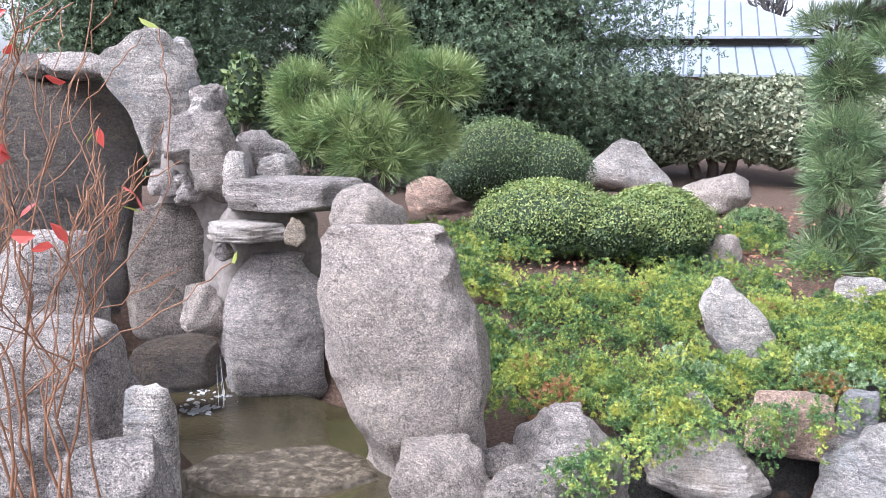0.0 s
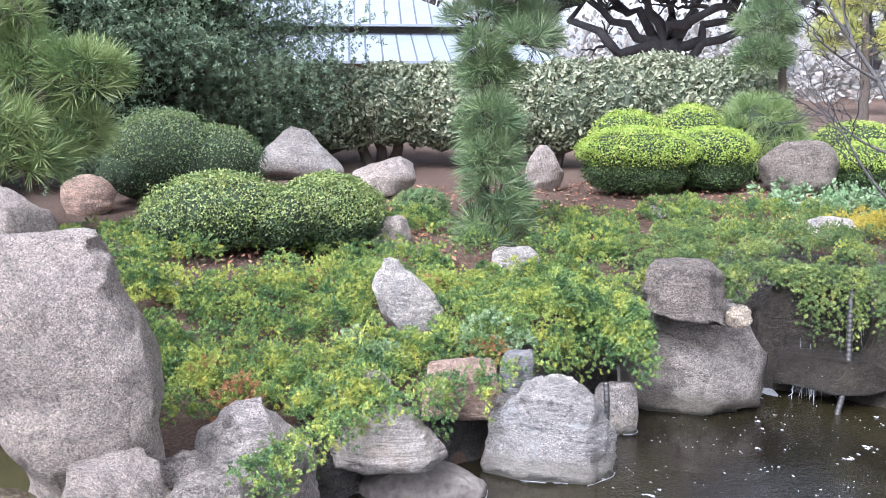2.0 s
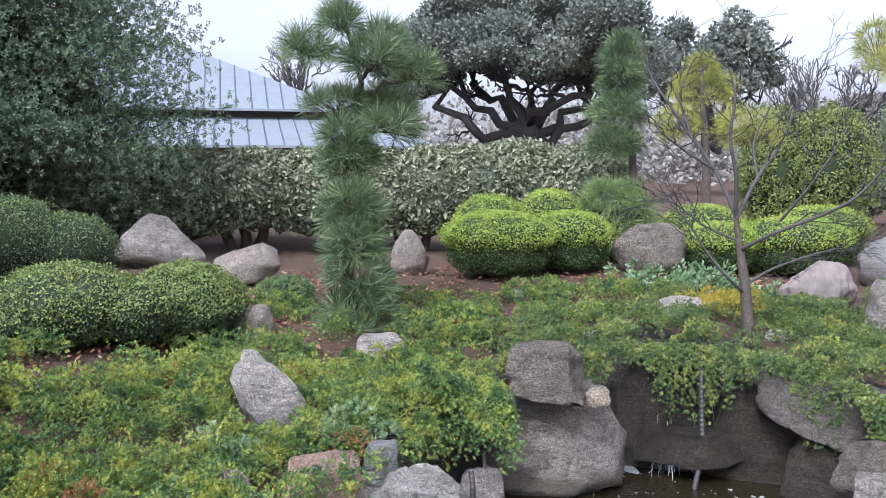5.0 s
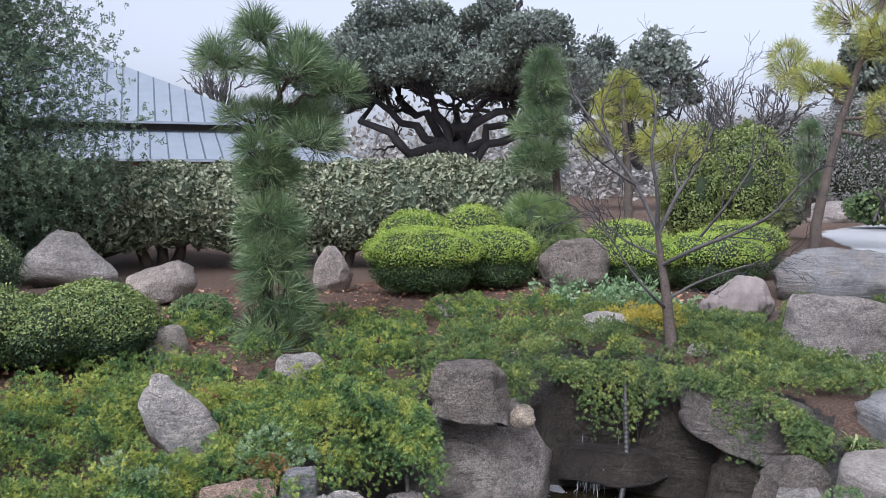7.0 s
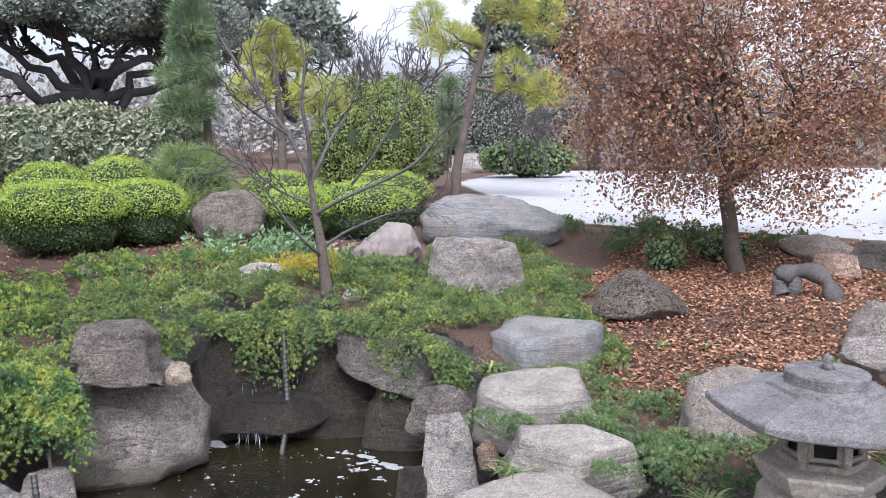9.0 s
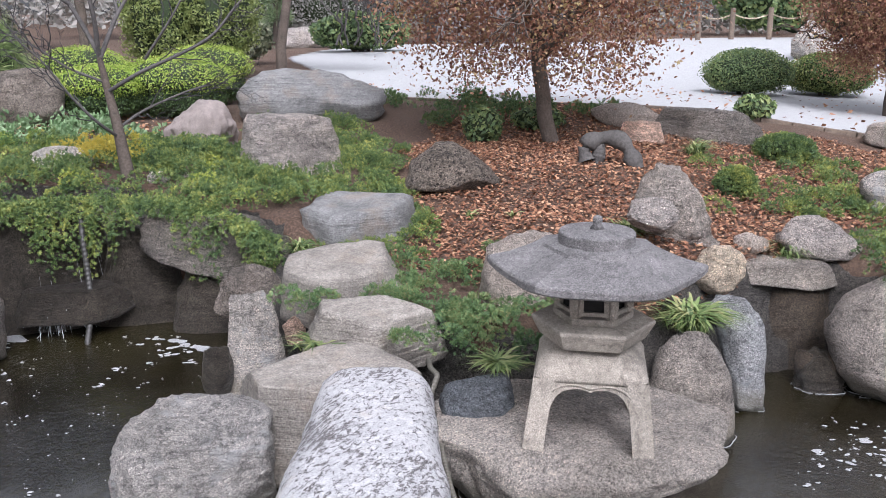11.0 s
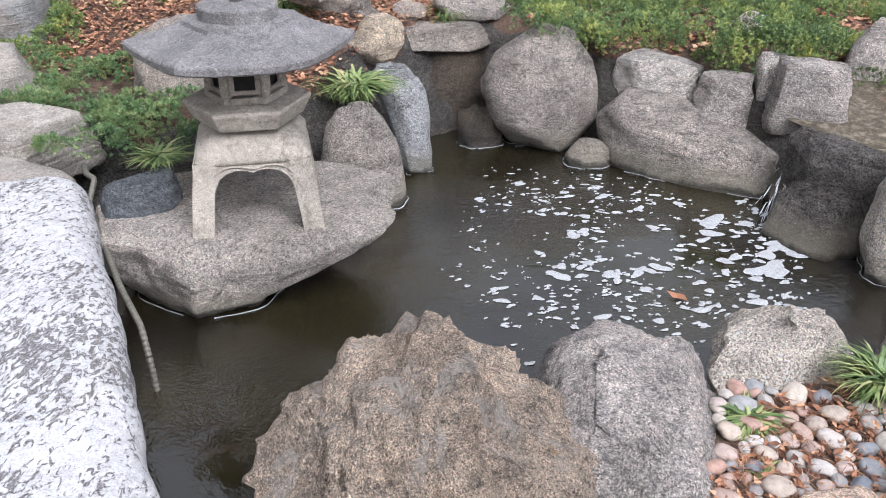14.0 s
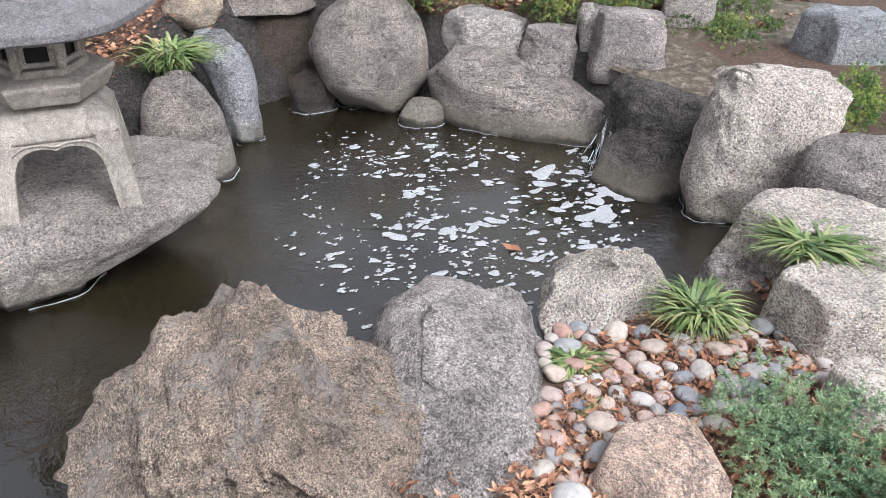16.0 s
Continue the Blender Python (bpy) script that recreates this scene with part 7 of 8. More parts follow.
pine("broad bright green pine with long needles", (-1.30, 7.24, 1.29), (1.77, 1.42, 2.08), 10, needle=0.21, tufts=52, mat=M_NEEDLE, seed=52, radius=0.06, trunk=[(0.03, 0, 0.00), (0.05, 0, 0.19), (0.12, 0, 0.37), (0.05, 0, 0.56), (-0.05, 0, 0.80), (-0.07, 0, 0.98)], pads=[(-0.34, 0.08, 0.31, 0.11, 0.09, 0.13, 1.6), (-0.06, 0.07, 0.56, 0.17, 0.14, 0.09, 1.6), (0.03, 0.02, 0.43, 0.16, 0.13, 0.09, 1.6), (0.26, -0.07, 0.38, 0.17, 0.14, 0.08, 1.6), (-0.10, -0.12, 0.22, 0.18, 0.14, 0.08, 1.8), (0.16, 0.07, 0.18, 0.19, 0.15, 0.10, 1.8), (-0.01, -0.12, 0.11, 0.21, 0.17, 0.07, 1.8), (0.03, 0.12, 0.80, 0.16, 0.13, 0.11, 1.5), (-0.30, -0.02, 0.19, 0.10, 0.08, 0.09, 1.0)])
pine("leaning garden pine with yellow-green needle pads", (10.90, 8.44, 1.00), (2.63, 2.11, 4.20), -53, needle=0.2, tufts=60, mat=M_NEEDLE_YELLOW, seed=53, radius=0.085, trunk=[(-0.18, 0, 0.00), (-0.17, 0, 0.12), (-0.13, 0, 0.29), (-0.07, 0, 0.45), (0.02, 0, 0.67), (0.15, 0, 0.92)], pads=[(-0.34, 0.12, 0.65, 0.10, 0.08, 0.080, 1.0), (-0.21, 0.00, 0.58, 0.15, 0.12, 0.064, 1.2), (0.13, -0.08, 0.71, 0.14, 0.11, 0.080, 1.3), (0.31, -0.03, 0.66, 0.11, 0.09, 0.080, 1.2), (0.15, 0.01, 0.47, 0.10, 0.08, 0.080, 1.0), (0.33, 0.02, 0.41, 0.12, 0.10, 0.064, 1.1), (-0.03, 0.05, 0.84, 0.17, 0.13, 0.144, 1.5), (0.21, 0.12, 0.89, 0.13, 0.10, 0.128, 1.2)])
pine("yellow-needled pine behind the bare tree", (7.11, 8.49, 1.55), (1.64, 1.31, 1.77), -41, needle=0.15, tufts=60, mat=M_NEEDLE_YELLOW, seed=54, radius=0.06, trunk=[(-0.07, 0, 0.00), (-0.08, 0, 0.37), (-0.11, 0, 0.67), (-0.13, 0, 0.93)], pads=[(-0.12, 0.10, 0.91, 0.09, 0.07, 0.112, 1.0), (-0.11, 0.12, 0.78, 0.23, 0.18, 0.128, 1.6), (0.19, -0.12, 0.51, 0.23, 0.18, 0.144, 1.6), (-0.28, -0.12, 0.56, 0.15, 0.12, 0.112, 1.0)])
pine("dark green pine with drooping needle pads", (6.51, 9.70, 1.36), (0.86, 0.78, 2.41), -34, needle=0.22, tufts=60, mat=M_NEEDLE_BLUE, seed=55, radius=0.06, trunk=[(0.25, 0, 0.00), (0.25, 0, 0.35), (0.17, 0, 0.65), (0.08, 0, 0.94)], pads=[(0.08, -0.09, 0.84, 0.23, 0.19, 0.12, 1.3), (0.03, -0.11, 0.57, 0.36, 0.29, 0.07, 1.4), (-0.03, -0.12, 0.41, 0.36, 0.29, 0.08, 1.5), (0.06, 0.09, 0.72, 0.25, 0.20, 0.07, 1.0)])
pine("small cloud-pruned pine on the far lawn", (12.59, 10.57, 1.47), (0.59, 0.53, 1.61), -51, needle=0.22, tufts=26, mat=M_NEEDLE_BLUE, seed=56, radius=0.05, trunk=[(0.02, 0, 0.00), (0.08, 0, 0.50), (-0.02, 0, 0.94)], pads=[(0.01, -0.09, 0.90, 0.21, 0.17, 0.07, 1.0), (0.01, -0.12, 0.68, 0.34, 0.27, 0.08, 1.2), (-0.02, 0.12, 0.44, 0.36, 0.29, 0.08, 1.2), (0.08, -0.04, 0.26, 0.31, 0.25, 0.05, 1.0)])
cedar("huge dark green cedar with feathery foliage", (-1.38, 11.27, 1.20), (6.36, 3.81, 4.64), 7, seed=61, boughs=210)
cedar("dark green cedar beside the cascade", (-4.15, 8.92, 1.60), (2.24, 1.57, 3.13), 26, seed=62, boughs=90)
broad_tree("spreading evergreen oak with dark twisted limbs", (13.37, 25.16, 2.57), (9.93, 6.95, 6.13), -28, seed=63, leaf=0.14, count=125000)
broad_tree("dense dark evergreen tree in the distance", (23.41, 27.97, 3.24), (5.96, 4.17, 5.32), -40, seed=64, leaf=0.22, count=17000)
broad_tree("dark evergreen tree beyond the house", (33.16, 19.38, 3.49), (5.91, 4.14, 6.09), -60, seed=65, leaf=0.22, count=17000)
broad_tree("dark evergreen tree at the garden edge", (33.14, 23.13, 3.28), (5.02, 3.51, 6.82), -55, seed=66, leaf=0.3, count=12000)
bare_tree("leafless grey tree in the distance", (20.00, 18.80, 2.45), (2.71, 2.17, 4.24), -47, seed=67)
bare_tree("thin leafless tree behind the roof", (8.04, 33.54, 2.54), (3.17, 2.54, 5.88), -13, seed=68)
bare_tree("pale leafless crepe myrtle", (15.74, 11.41, 1.60), (2.54, 2.03, 2.73), -55, seed=69, limbs=5)
bare_tree("pale leafless shrub by the sand", (15.32, 10.24, 1.62), (1.43, 1.14, 1.69), -57, seed=70, limbs=4)
bare_tree("leafless tree beyond the sand", (22.02, 21.07, 1.36), (2.69, 2.15, 5.48), -47, seed=71)
maple("maple full of dry russet leaves", (7.40, 3.29, 0.85), (3.06, 2.75, 3.07), -69, seed=72)
maple("second maple with dry russet leaves", (11.89, 0.85, 0.80), (1.94, 1.75, 2.52), -87, seed=73)
bare_limbs = [
    ((0.05, 0.024), [(4.39, 4.96, 0.83), (4.37, 4.97, 1.00), (4.35, 4.99, 1.27), (4.33, 5.03, 1.50), (4.30, 5.04, 1.71)]),
    ((0.03, 0.008), [(4.30, 5.04, 1.71), (4.26, 5.20, 2.01), (4.16, 5.35, 2.25), (4.06, 5.49, 2.49), (3.98, 5.62, 2.70), (3.92, 5.60, 2.90)]),
    ((0.03, 0.008), [(4.30, 5.04, 1.69), (4.23, 4.96, 1.97), (4.15, 4.96, 2.24), (4.22, 4.97, 2.50), (4.18, 5.01, 2.69)]),
    ((0.028, 0.007), [(4.30, 5.03, 1.68), (4.50, 5.06, 1.97), (4.67, 5.03, 2.17), (4.76, 5.01, 2.41), (4.82, 4.95, 2.56)]),
    ((0.026, 0.007), [(4.33, 5.01, 1.47), (4.38, 4.76, 1.60), (4.54, 4.52, 1.72), (4.67, 4.37, 1.83), (4.76, 4.27, 2.01), (4.86, 4.15, 2.15)]),
    ((0.022, 0.006), [(4.36, 4.98, 1.23), (4.53, 4.96, 1.32), (4.75, 4.81, 1.43), (4.92, 4.69, 1.49)]),
    ((0.022, 0.006), [(4.35, 4.99, 1.17), (4.13, 4.91, 1.29), (3.99, 4.98, 1.48), (3.87, 5.01, 1.68), (3.78, 5.08, 1.79)]),
    ((0.02, 0.006), [(4.26, 5.20, 2.01), (4.05, 5.25, 2.13), (3.87, 5.26, 2.24), (3.81, 5.31, 2.32)]),
    ((0.02, 0.006), [(4.16, 5.35, 2.25), (4.17, 5.53, 2.54), (4.25, 5.47, 2.78)]),
    ((0.02, 0.006), [(4.50, 5.06, 1.97), (4.57, 5.20, 2.21), (4.72, 5.19, 2.46)]),
    ((0.018, 0.005), [(4.31, 5.03, 1.53), (4.24, 5.28, 1.61), (4.12, 5.45, 1.77), (3.97, 5.56, 1.85)]),
    ((0.018, 0.005), [(4.40, 4.73, 1.68), (4.41, 4.51, 1.90), (4.50, 4.41, 2.12), (4.55, 4.36, 2.26)]),
]
limb_tree("leafless young tree with dark curving branches", bare_limbs, 74)

# house and far buildings
metal_house((2.41, 22.35, 2.57), (8.66, 21.31, 2.54))
far_house("grey shingled gabled house beyond the trees", (27.16, 13.62, 1.37), 4.0, 4.2, -55)

# odd things
cover("grey burlap cover draped over a plant", (6.10, 5.95, 0.82), (0.63, 0.44, 0.39), -45)
driftwood([(6.63, 2.55, 0.88), (6.64, 2.59, 0.98), (6.69, 2.52, 1.04), (6.74, 2.41, 1.06), (6.77, 2.32, 1.03), (6.77, 2.26, 0.95), (6.76, 2.22, 0.87), (6.75, 2.18, 0.82)])
driftwood_leg([(6.72, 2.48, 1.03), (6.69, 2.48, 0.92), (6.66, 2.49, 0.83)])
twigs((-1.09, 1.94, 1.14), 81)
far_woods()
rope_fence([(23.73, 5.93, 1.76), (23.90, 5.13, 1.74), (24.07, 4.24, 1.69), (24.21, 3.32, 1.67), (24.30, 2.45, 1.62), (24.36, 1.60, 1.57)])
shrub("low dark evergreen shrubs beyond the gravel", (16.79, 11.65, 1.11), (2.18, 1.09, 0.86), -56, leaf=0.12, count=2500, mat=M_AZALEA, seed=90)
shrub("low dull shrubs behind the pine", (12.75, 11.96, 1.02), (1.87, 0.94, 1.10), -48, leaf=0.12, count=3000, mat=M_HEDGE, seed=91)
shrub("dense dark evergreen screen beyond the gravel", (27.21, 3.47, 1.28), (5.69, 1.71, 2.52), -83, leaf=0.22, count=7000, mat=M_AZALEA, seed=92)
shrub("tawny winter shrubs at the garden edge", (23.11, 16.57, 0.99), (4.82, 1.93, 3.58), -55, leaf=0.085, count=22000, mat=M_WOODS_HAZY, seed=93)
shrub("tawny winter shrubs behind the bamboo", (22.95, 20.01, 0.94), (4.16, 1.66, 3.36), -49, leaf=0.085, count=22000, mat=M_WOODS_HAZY, seed=94)

# ---- groundcover and litter ----
FOOT = [(o.matrix_world.translation.copy(), o.dimensions.copy(), o.matrix_world.to_euler().z, o) for o in scene.objects if o.name.split(".")[0] == "rock"]


def clear_of_rocks(x, y, z, grow=0.92):
    keep = np.ones(len(x), bool)
    for p, dim, a, o in FOOT:
        h = NP([v.co[:] for v in o.data.vertices[:1]])
        half = NP([abs(c) for c in o.bound_box[0][:2]])
        far = NP([abs(c) for c in o.bound_box[6][:2]])
        half = np.maximum(half, far) * grow
        top = p.z + max(c[2] for c in o.bound_box)
        dx, dy = x - p.x, y - p.y
        u, w = dx * math.cos(a) + dy * math.sin(a), -dx * math.sin(a) + dy * math.cos(a)
        keep &= ~(((u / half[0]) ** 2 + (w / half[1]) ** 2 < 1) & (z < top + 0.02))
    return keep


def field(poly, density, rng):
    poly = NP(poly)
    lo, hi = poly.min(0) - 0.15, poly.max(0) + 0.15
    n = int(density * np.prod(hi - lo))
    x, y = rng.uniform(lo[0], hi[0], n), rng.uniform(lo[1], hi[1], n)
    d = inside_distance(x, y, poly) + 0.16 * np.sin(x * 5.1 + 2 * np.sin(y * 3.3)) * np.sin(y * 4.7)
    k = d < 0
    return x[k], y[k], -d[k]


def mats(x, y, k):
    """Slow pattern from -1 to 1, for lumps and gaps."""
    return np.sin(x * 3.7 * k + 1.3 * np.sin(y * 2.9 * k + 0.5)) * np.sin(y * 4.3 * k + 1.7 * np.sin(x * 2.3 * k)) * 0.6 + 0.4 * np.sin(x * 9.1 * k + 2 * np.sin(y * 7 * k)) * np.sin(y * 8.3 * k)


def groundcover(label, poly, density, size, mat, seed, lump=0.07, gap=-0.45, rise=0.03, template=None, name="juniper_groundcover", lean=0.45, tall=1.0):
    """Low spreading shoots in overlapping cushions that follow the bank, one object of many shoots."""
    rng = np.random.RandomState(seed)
    each = 90 if template is None else 52
    x, y, inside = field(poly, density * (1.35 if template is None else 0.9) / each, rng)
    k = mats(x, y, 1.0) + rng.normal(size=len(x)) * 0.2 > gap
    x, y, inside = x[k], y[k], inside[k]
    n = len(x)
    wide = rng.uniform(0.055, 0.14, n) * (0.6 + 6 * size)
    high = wide * rng.uniform(0.8, 1.9, n) * tall
    z = land(x, y) + rise + lump * (0.35 + 0.4 * mats(x + 3, y + 1, 1.6)) - np.clip(0.12 - inside, 0, 0.12) * 0.5
    k = clear_of_rocks(x, y, z + high * 0.5)
    x, y, z, wide, high = x[k], y[k], z[k], wide[k], high[k]
    n = len(x)
    # each cushion leans its own way, so that its shoots fan out
    q = rng.normal(size=(n, each, 3))
    q /= np.linalg.norm(q, axis=2, keepdims=True)
    q[:, :, 2] = np.abs(q[:, :, 2]) * 0.95 - 0.12
    fan = rng.normal(size=(n, 1, 3)) * NP([0.5, 0.5, 0])
    p = np.stack([x, y, z], 1)[:, None] + (q + fan * (q[:, :, 2:] ** 2)) * np.stack([wide, wide, high], 1)[:, None] * rng.uniform(0.75, 1.05, (n, each, 1))
    nrm = (q + fan + NP([0, 0, 0.25])).reshape(-1, 3)
    nrm /= np.linalg.norm(nrm, axis=1, keepdims=True)
    p = p.reshape(-1, 3)
    tv, tf = template or SHOOT
    size = size if template else size * 0.62
    v, f = strew(p, frames_from(nrm, rng, lean), 1.1 * size * rng.uniform(0.6, 1.25, len(p)), tv, tf)
    return tagged(mesh_ob(name, v, f, mat, smooth=False), label, "groundcover", kind="stuff")


HILL_FRONT = [(-0.25, 3.95), (-0.7, 4.6), (-0.8, 5.6), (0.6, 6.1), (1.9, 6.1), (2.9, 6.2), (2.75, 5.45), (2.25, 5.1), (1.95, 4.85), (1.4, 4.68), (0.95, 4.52), (0.55, 4.25), (0.15, 3.95)]
HILL_BACK = [(-0.9, 5.4), (-1.0, 7.4), (0.9, 7.6), (2.4, 7.7), (3.6, 7.5), (4.6, 7.2), (5.1, 6.6), (4.4, 6.1), (2.9, 6.0), (1.9, 5.9), (0.6, 5.9)]
SHELF = [(2.55, 5.35), (2.9, 6.3), (4.2, 6.6), (5.2, 6.7), (5.9, 5.9), (5.7, 5.0), (5.2, 4.3), (4.5, 3.9), (4.25, 4.3), (4.15, 4.85), (3.85, 5.35), (3.3, 5.45)]
groundcover("dense green and yellow-tipped creeping juniper trailing over the bank", HILL_FRONT, 6000, 0.054, M_JUNIPER, 11, 0.08, -0.75)
groundcover("green creeping juniper higher on the bank", HILL_BACK, 2000, 0.062, M_JUNIPER, 12, 0.08, -0.7)
groundcover("green creeping juniper on the shelf over the falls", SHELF, 3800, 0.055, M_JUNIPER_GREEN, 13, 0.07, -0.65, tall=0.8)
groundcover("yellow-green tips in the shelf juniper", SHELF, 900, 0.055, M_JUNIPER_TIP, 28, 0.09, 0.2, 0.03, tall=0.8)
groundcover("dull green creeping juniper on the lantern bank", [(3.38, 2.72), (3.6, 2.95), (4.3, 3.05), (4.75, 2.4), (4.6, 1.75), (4.3, 1.4), (4.0, 1.5), (3.8, 2.0), (3.62, 2.2), (3.42, 2.5)], 4400, 0.055, M_JUNIPER_DULL, 14, 0.04, -0.3, 0.02, tall=0.45)
groundcover("green creeping juniper beside the grey boulder", [(4.7, 4.1), (5.2, 5.2), (6.1, 6.0), (7.2, 6.1), (7.9, 5.4), (7.0, 4.6), (5.9, 3.7), (5.2, 3.4), (4.8, 3.6)], 2700, 0.06, M_JUNIPER_GREEN, 15, 0.06, -0.75, tall=0.7)
groundcover("green juniper patches along the sand", [(7.0, 4.6), (8.2, 5.6), (8.9, 5.2), (9.2, 3.0), (8.4, 3.2), (7.6, 4.0)], 1300, 0.08, M_JUNIPER_DULL, 16, 0.06, 0.05)
groundcover("dark green creeping juniper hanging over the bank boulders", [(5.45, -0.9), (5.45, 0.2), (5.6, 0.62), (6.0, 0.75), (7.0, 0.2), (7.4, -1.4), (6.6, -2.4), (5.6, -2.2), (5.2, -1.6)], 4300, 0.05, M_JUNIPER_GREEN, 17, 0.05, -0.8, tall=0.6)
groundcover("juniper patches on the leaf litter", [(6.2, 0.9), (6.4, 1.7), (7.6, 1.9), (8.6, 1.2), (8.3, -0.6), (7.2, -0.2)], 2200, 0.06, M_JUNIPER_GREEN, 18, 0.05, 0.0, tall=0.6)
groundcover("blue-green creeping juniper at the pebble edge", [(2.02, -0.6), (2.22, -0.85), (2.3, -1.3), (1.75, -1.3), (1.75, -0.85), (1.88, -0.65)], 9000, 0.034, M_JUNIPER_BLUE, 19, 0.05, -0.9, 0.03, SHOOT_FINE)
groundcover("juniper on the near bank by the upper stones", [(-1.5, 2.5), (-1.0, 3.0), (-0.65, 2.75), (-0.5, 2.3), (-1.2, 1.9), (-1.8, 2.2)], 3200, 0.05, M_JUNIPER, 20, 0.06, -0.3)
groundcover("juniper around the egg-shaped boulder", [(3.95, -1.9), (4.4, -1.9), (4.3, -2.6), (3.7, -2.5)], 4200, 0.05, M_JUNIPER, 21, 0.06, -0.9)
groundcover("pale green creeper under the box shrubs", [(4.9, 6.8), (5.2, 7.6), (6.0, 7.3), (6.0, 6.4), (5.4, 6.2)], 3000, 0.045, M_CREEPER, 22, 0.03, -0.6, 0.0, (LEAF_V, LEAF_F), "creeper")
groundcover("yellow-tipped shoots in the juniper", [(4.55, 5.75), (4.75, 6.1), (5.15, 6.0), (5.1, 5.55), (4.75, 5.45)], 3500, 0.06, M_YELLOW, 23, 0.09, -0.5, 0.075)
groundcover("green creeping juniper between slabs and boulder", [(4.35, 3.3), (4.5, 4.2), (5.2, 4.3), (5.7, 3.7), (5.1, 3.0), (4.6, 2.9)], 2900, 0.055, M_JUNIPER_GREEN, 26, 0.05, -0.8, tall=0.6)
groundcover("yellow-green tips in the juniper", HILL_FRONT, 1800, 0.056, M_JUNIPER_TIP, 27, 0.1, 0.2, 0.045)
groundcover("rusty dead shoots in the juniper", HILL_FRONT, 900, 0.07, M_RUSTY, 24, 0.08, 0.55)
groundcover("bluish shoots in the juniper", [(0.5, 4.5), (0.75, 5.0), (1.35, 5.2), (1.75, 5.0), (1.3, 4.6), (0.9, 4.45)], 3000, 0.075, M_JUNIPER_BLUE, 25, 0.09, 0.0, 0.035)


def hanging(label, edge, count, length, mat, seed, size=0.06):
    """Shoots that trail down over a rock edge."""
    rng = np.random.RandomState(seed)
    edge = NP(edge, float)
    chunks = []
    for _ in range(count):
        s = rng.uniform(0, len(edge) - 1)
        i = int(s)
        p = edge[i] + (edge[min(i + 1, len(edge) - 1)] - edge[i]) * (s - i)
        out = NP([-p[0] + 0.6, -p[1] + 0.8, 0]) + rng.normal(size=3) * 0.8
        out[2] = 0
        out /= np.linalg.norm(out) + 1e-9
        l = length * rng.uniform(0.25, 1.0) * (0.55 + 0.45 * math.sin(s * 2.9 + seed))
        n = int(l / 0.008) + 12
        u = np.linspace(0, 1, n)[:, None]
        q = p + out * (0.12 * u + 0.1 * np.sin(u * 2)) + NP([0, 0, 1]) * (0.05 * np.sin(u * 3) - l * u ** 1.6) + rng.normal(size=(n, 3)) * 0.018
        ways = np.repeat((out + NP([0, 0, -0.8]))[None], n, 0)
        chunks.append(strew(q, frames_from(ways / np.linalg.norm(ways, axis=1, keepdims=True), rng, 0.5), 0.75 * size * rng.uniform(0.6, 1.2, n), *SHOOT))
    v, f = join(chunks)
    return tagged(mesh_ob("trailing_juniper", v, f, mat, smooth=False), label, "groundcover", kind="stuff")


hanging("juniper shoots trailing over the grotto", [(3.05, 5.35, .72), (3.35, 5.45, .78), (3.7, 5.3, .8), (4.0, 5.0, .82), (4.25, 4.55, .8), (4.4, 4.2, .74)], 220, 0.5, M_JUNIPER_GREEN, 31)
hanging("juniper shoots trailing over the bank rocks", [(0.1, 3.75, .5), (0.45, 4.1, .52), (0.95, 4.42, .52), (1.35, 4.6, .52), (1.8, 4.82, .52), (2.2, 5.1, .55), (2.6, 5.35, .6)], 90, 0.26, M_JUNIPER, 32)
hanging("juniper shoots hanging over the mortared rocks", [(5.62, 0.35, 0.61), (5.63, 0.20, 0.61), (5.63, 0.05, 0.64), (5.63, -0.05, 0.56)], 46, 0.22, M_JUNIPER_GREEN, 35, 0.05)
hanging("juniper shoots hanging beside the stream", [(5.38, -0.60, 0.68), (5.36, -0.74, 0.65), (5.32, -0.97, 0.68), (5.28, -1.13, 0.71), (5.25, -1.26, 0.73)], 70, 0.24, M_JUNIPER_GREEN, 36, 0.05)
hanging("juniper shoots trailing beside the falls", [(1.98, 5.12, 0.92), (2.12, 5.01, 0.79), (2.25, 4.90, 0.67), (2.31, 4.75, 0.52)], 80, 0.3, M_JUNIPER, 34)
hanging("juniper shoots trailing round the cleft rock", [(2.3, 5.35, .72), (2.38, 5.1, .74), (2.42, 4.92, .7), (2.4, 4.78, .6)], 90, 0.36, M_JUNIPER, 37)
hanging("juniper shoots trailing over the grotto side", [(4.35, 4.6, .78), (4.42, 4.25, .74), (4.4, 3.95, .68), (4.42, 3.75, .62)], 110, 0.34, M_JUNIPER_GREEN, 38)
hanging("juniper shoots trailing over the bank boulders", [(5.4, -1.0, .74), (5.35, -0.5, .76), (5.35, 0.1, .76), (5.45, 0.5, .76)], 40, 0.14, M_JUNIPER_GREEN, 33)


def litter(label, poly, density, size, mat, seed, gap=-2.0, rise=0.012, template=None):
    rng = np.random.RandomState(seed)
    x, y, _ = field(poly, density, rng)
    k = mats(x, y, 0.7) + rng.normal(size=len(x)) * 0.3 > gap
    x, y = x[k], y[k]
    z = lay(x, y) + rise + rng.uniform(0, 0.02, len(x))
    nrm = np.zeros((len(x), 3))
    nrm[:, 2] = 1
    v, f = strew(np.stack([x, y, z], 1), frames_from(nrm, rng, 0.35), size * rng.uniform(0.5, 1.35, len(x)), *(template or (LITTER_V, LITTER_F)))
    return tagged(mesh_ob("leaf_litter", v, f, mat, smooth=False), label, "leaf litter", kind="stuff")


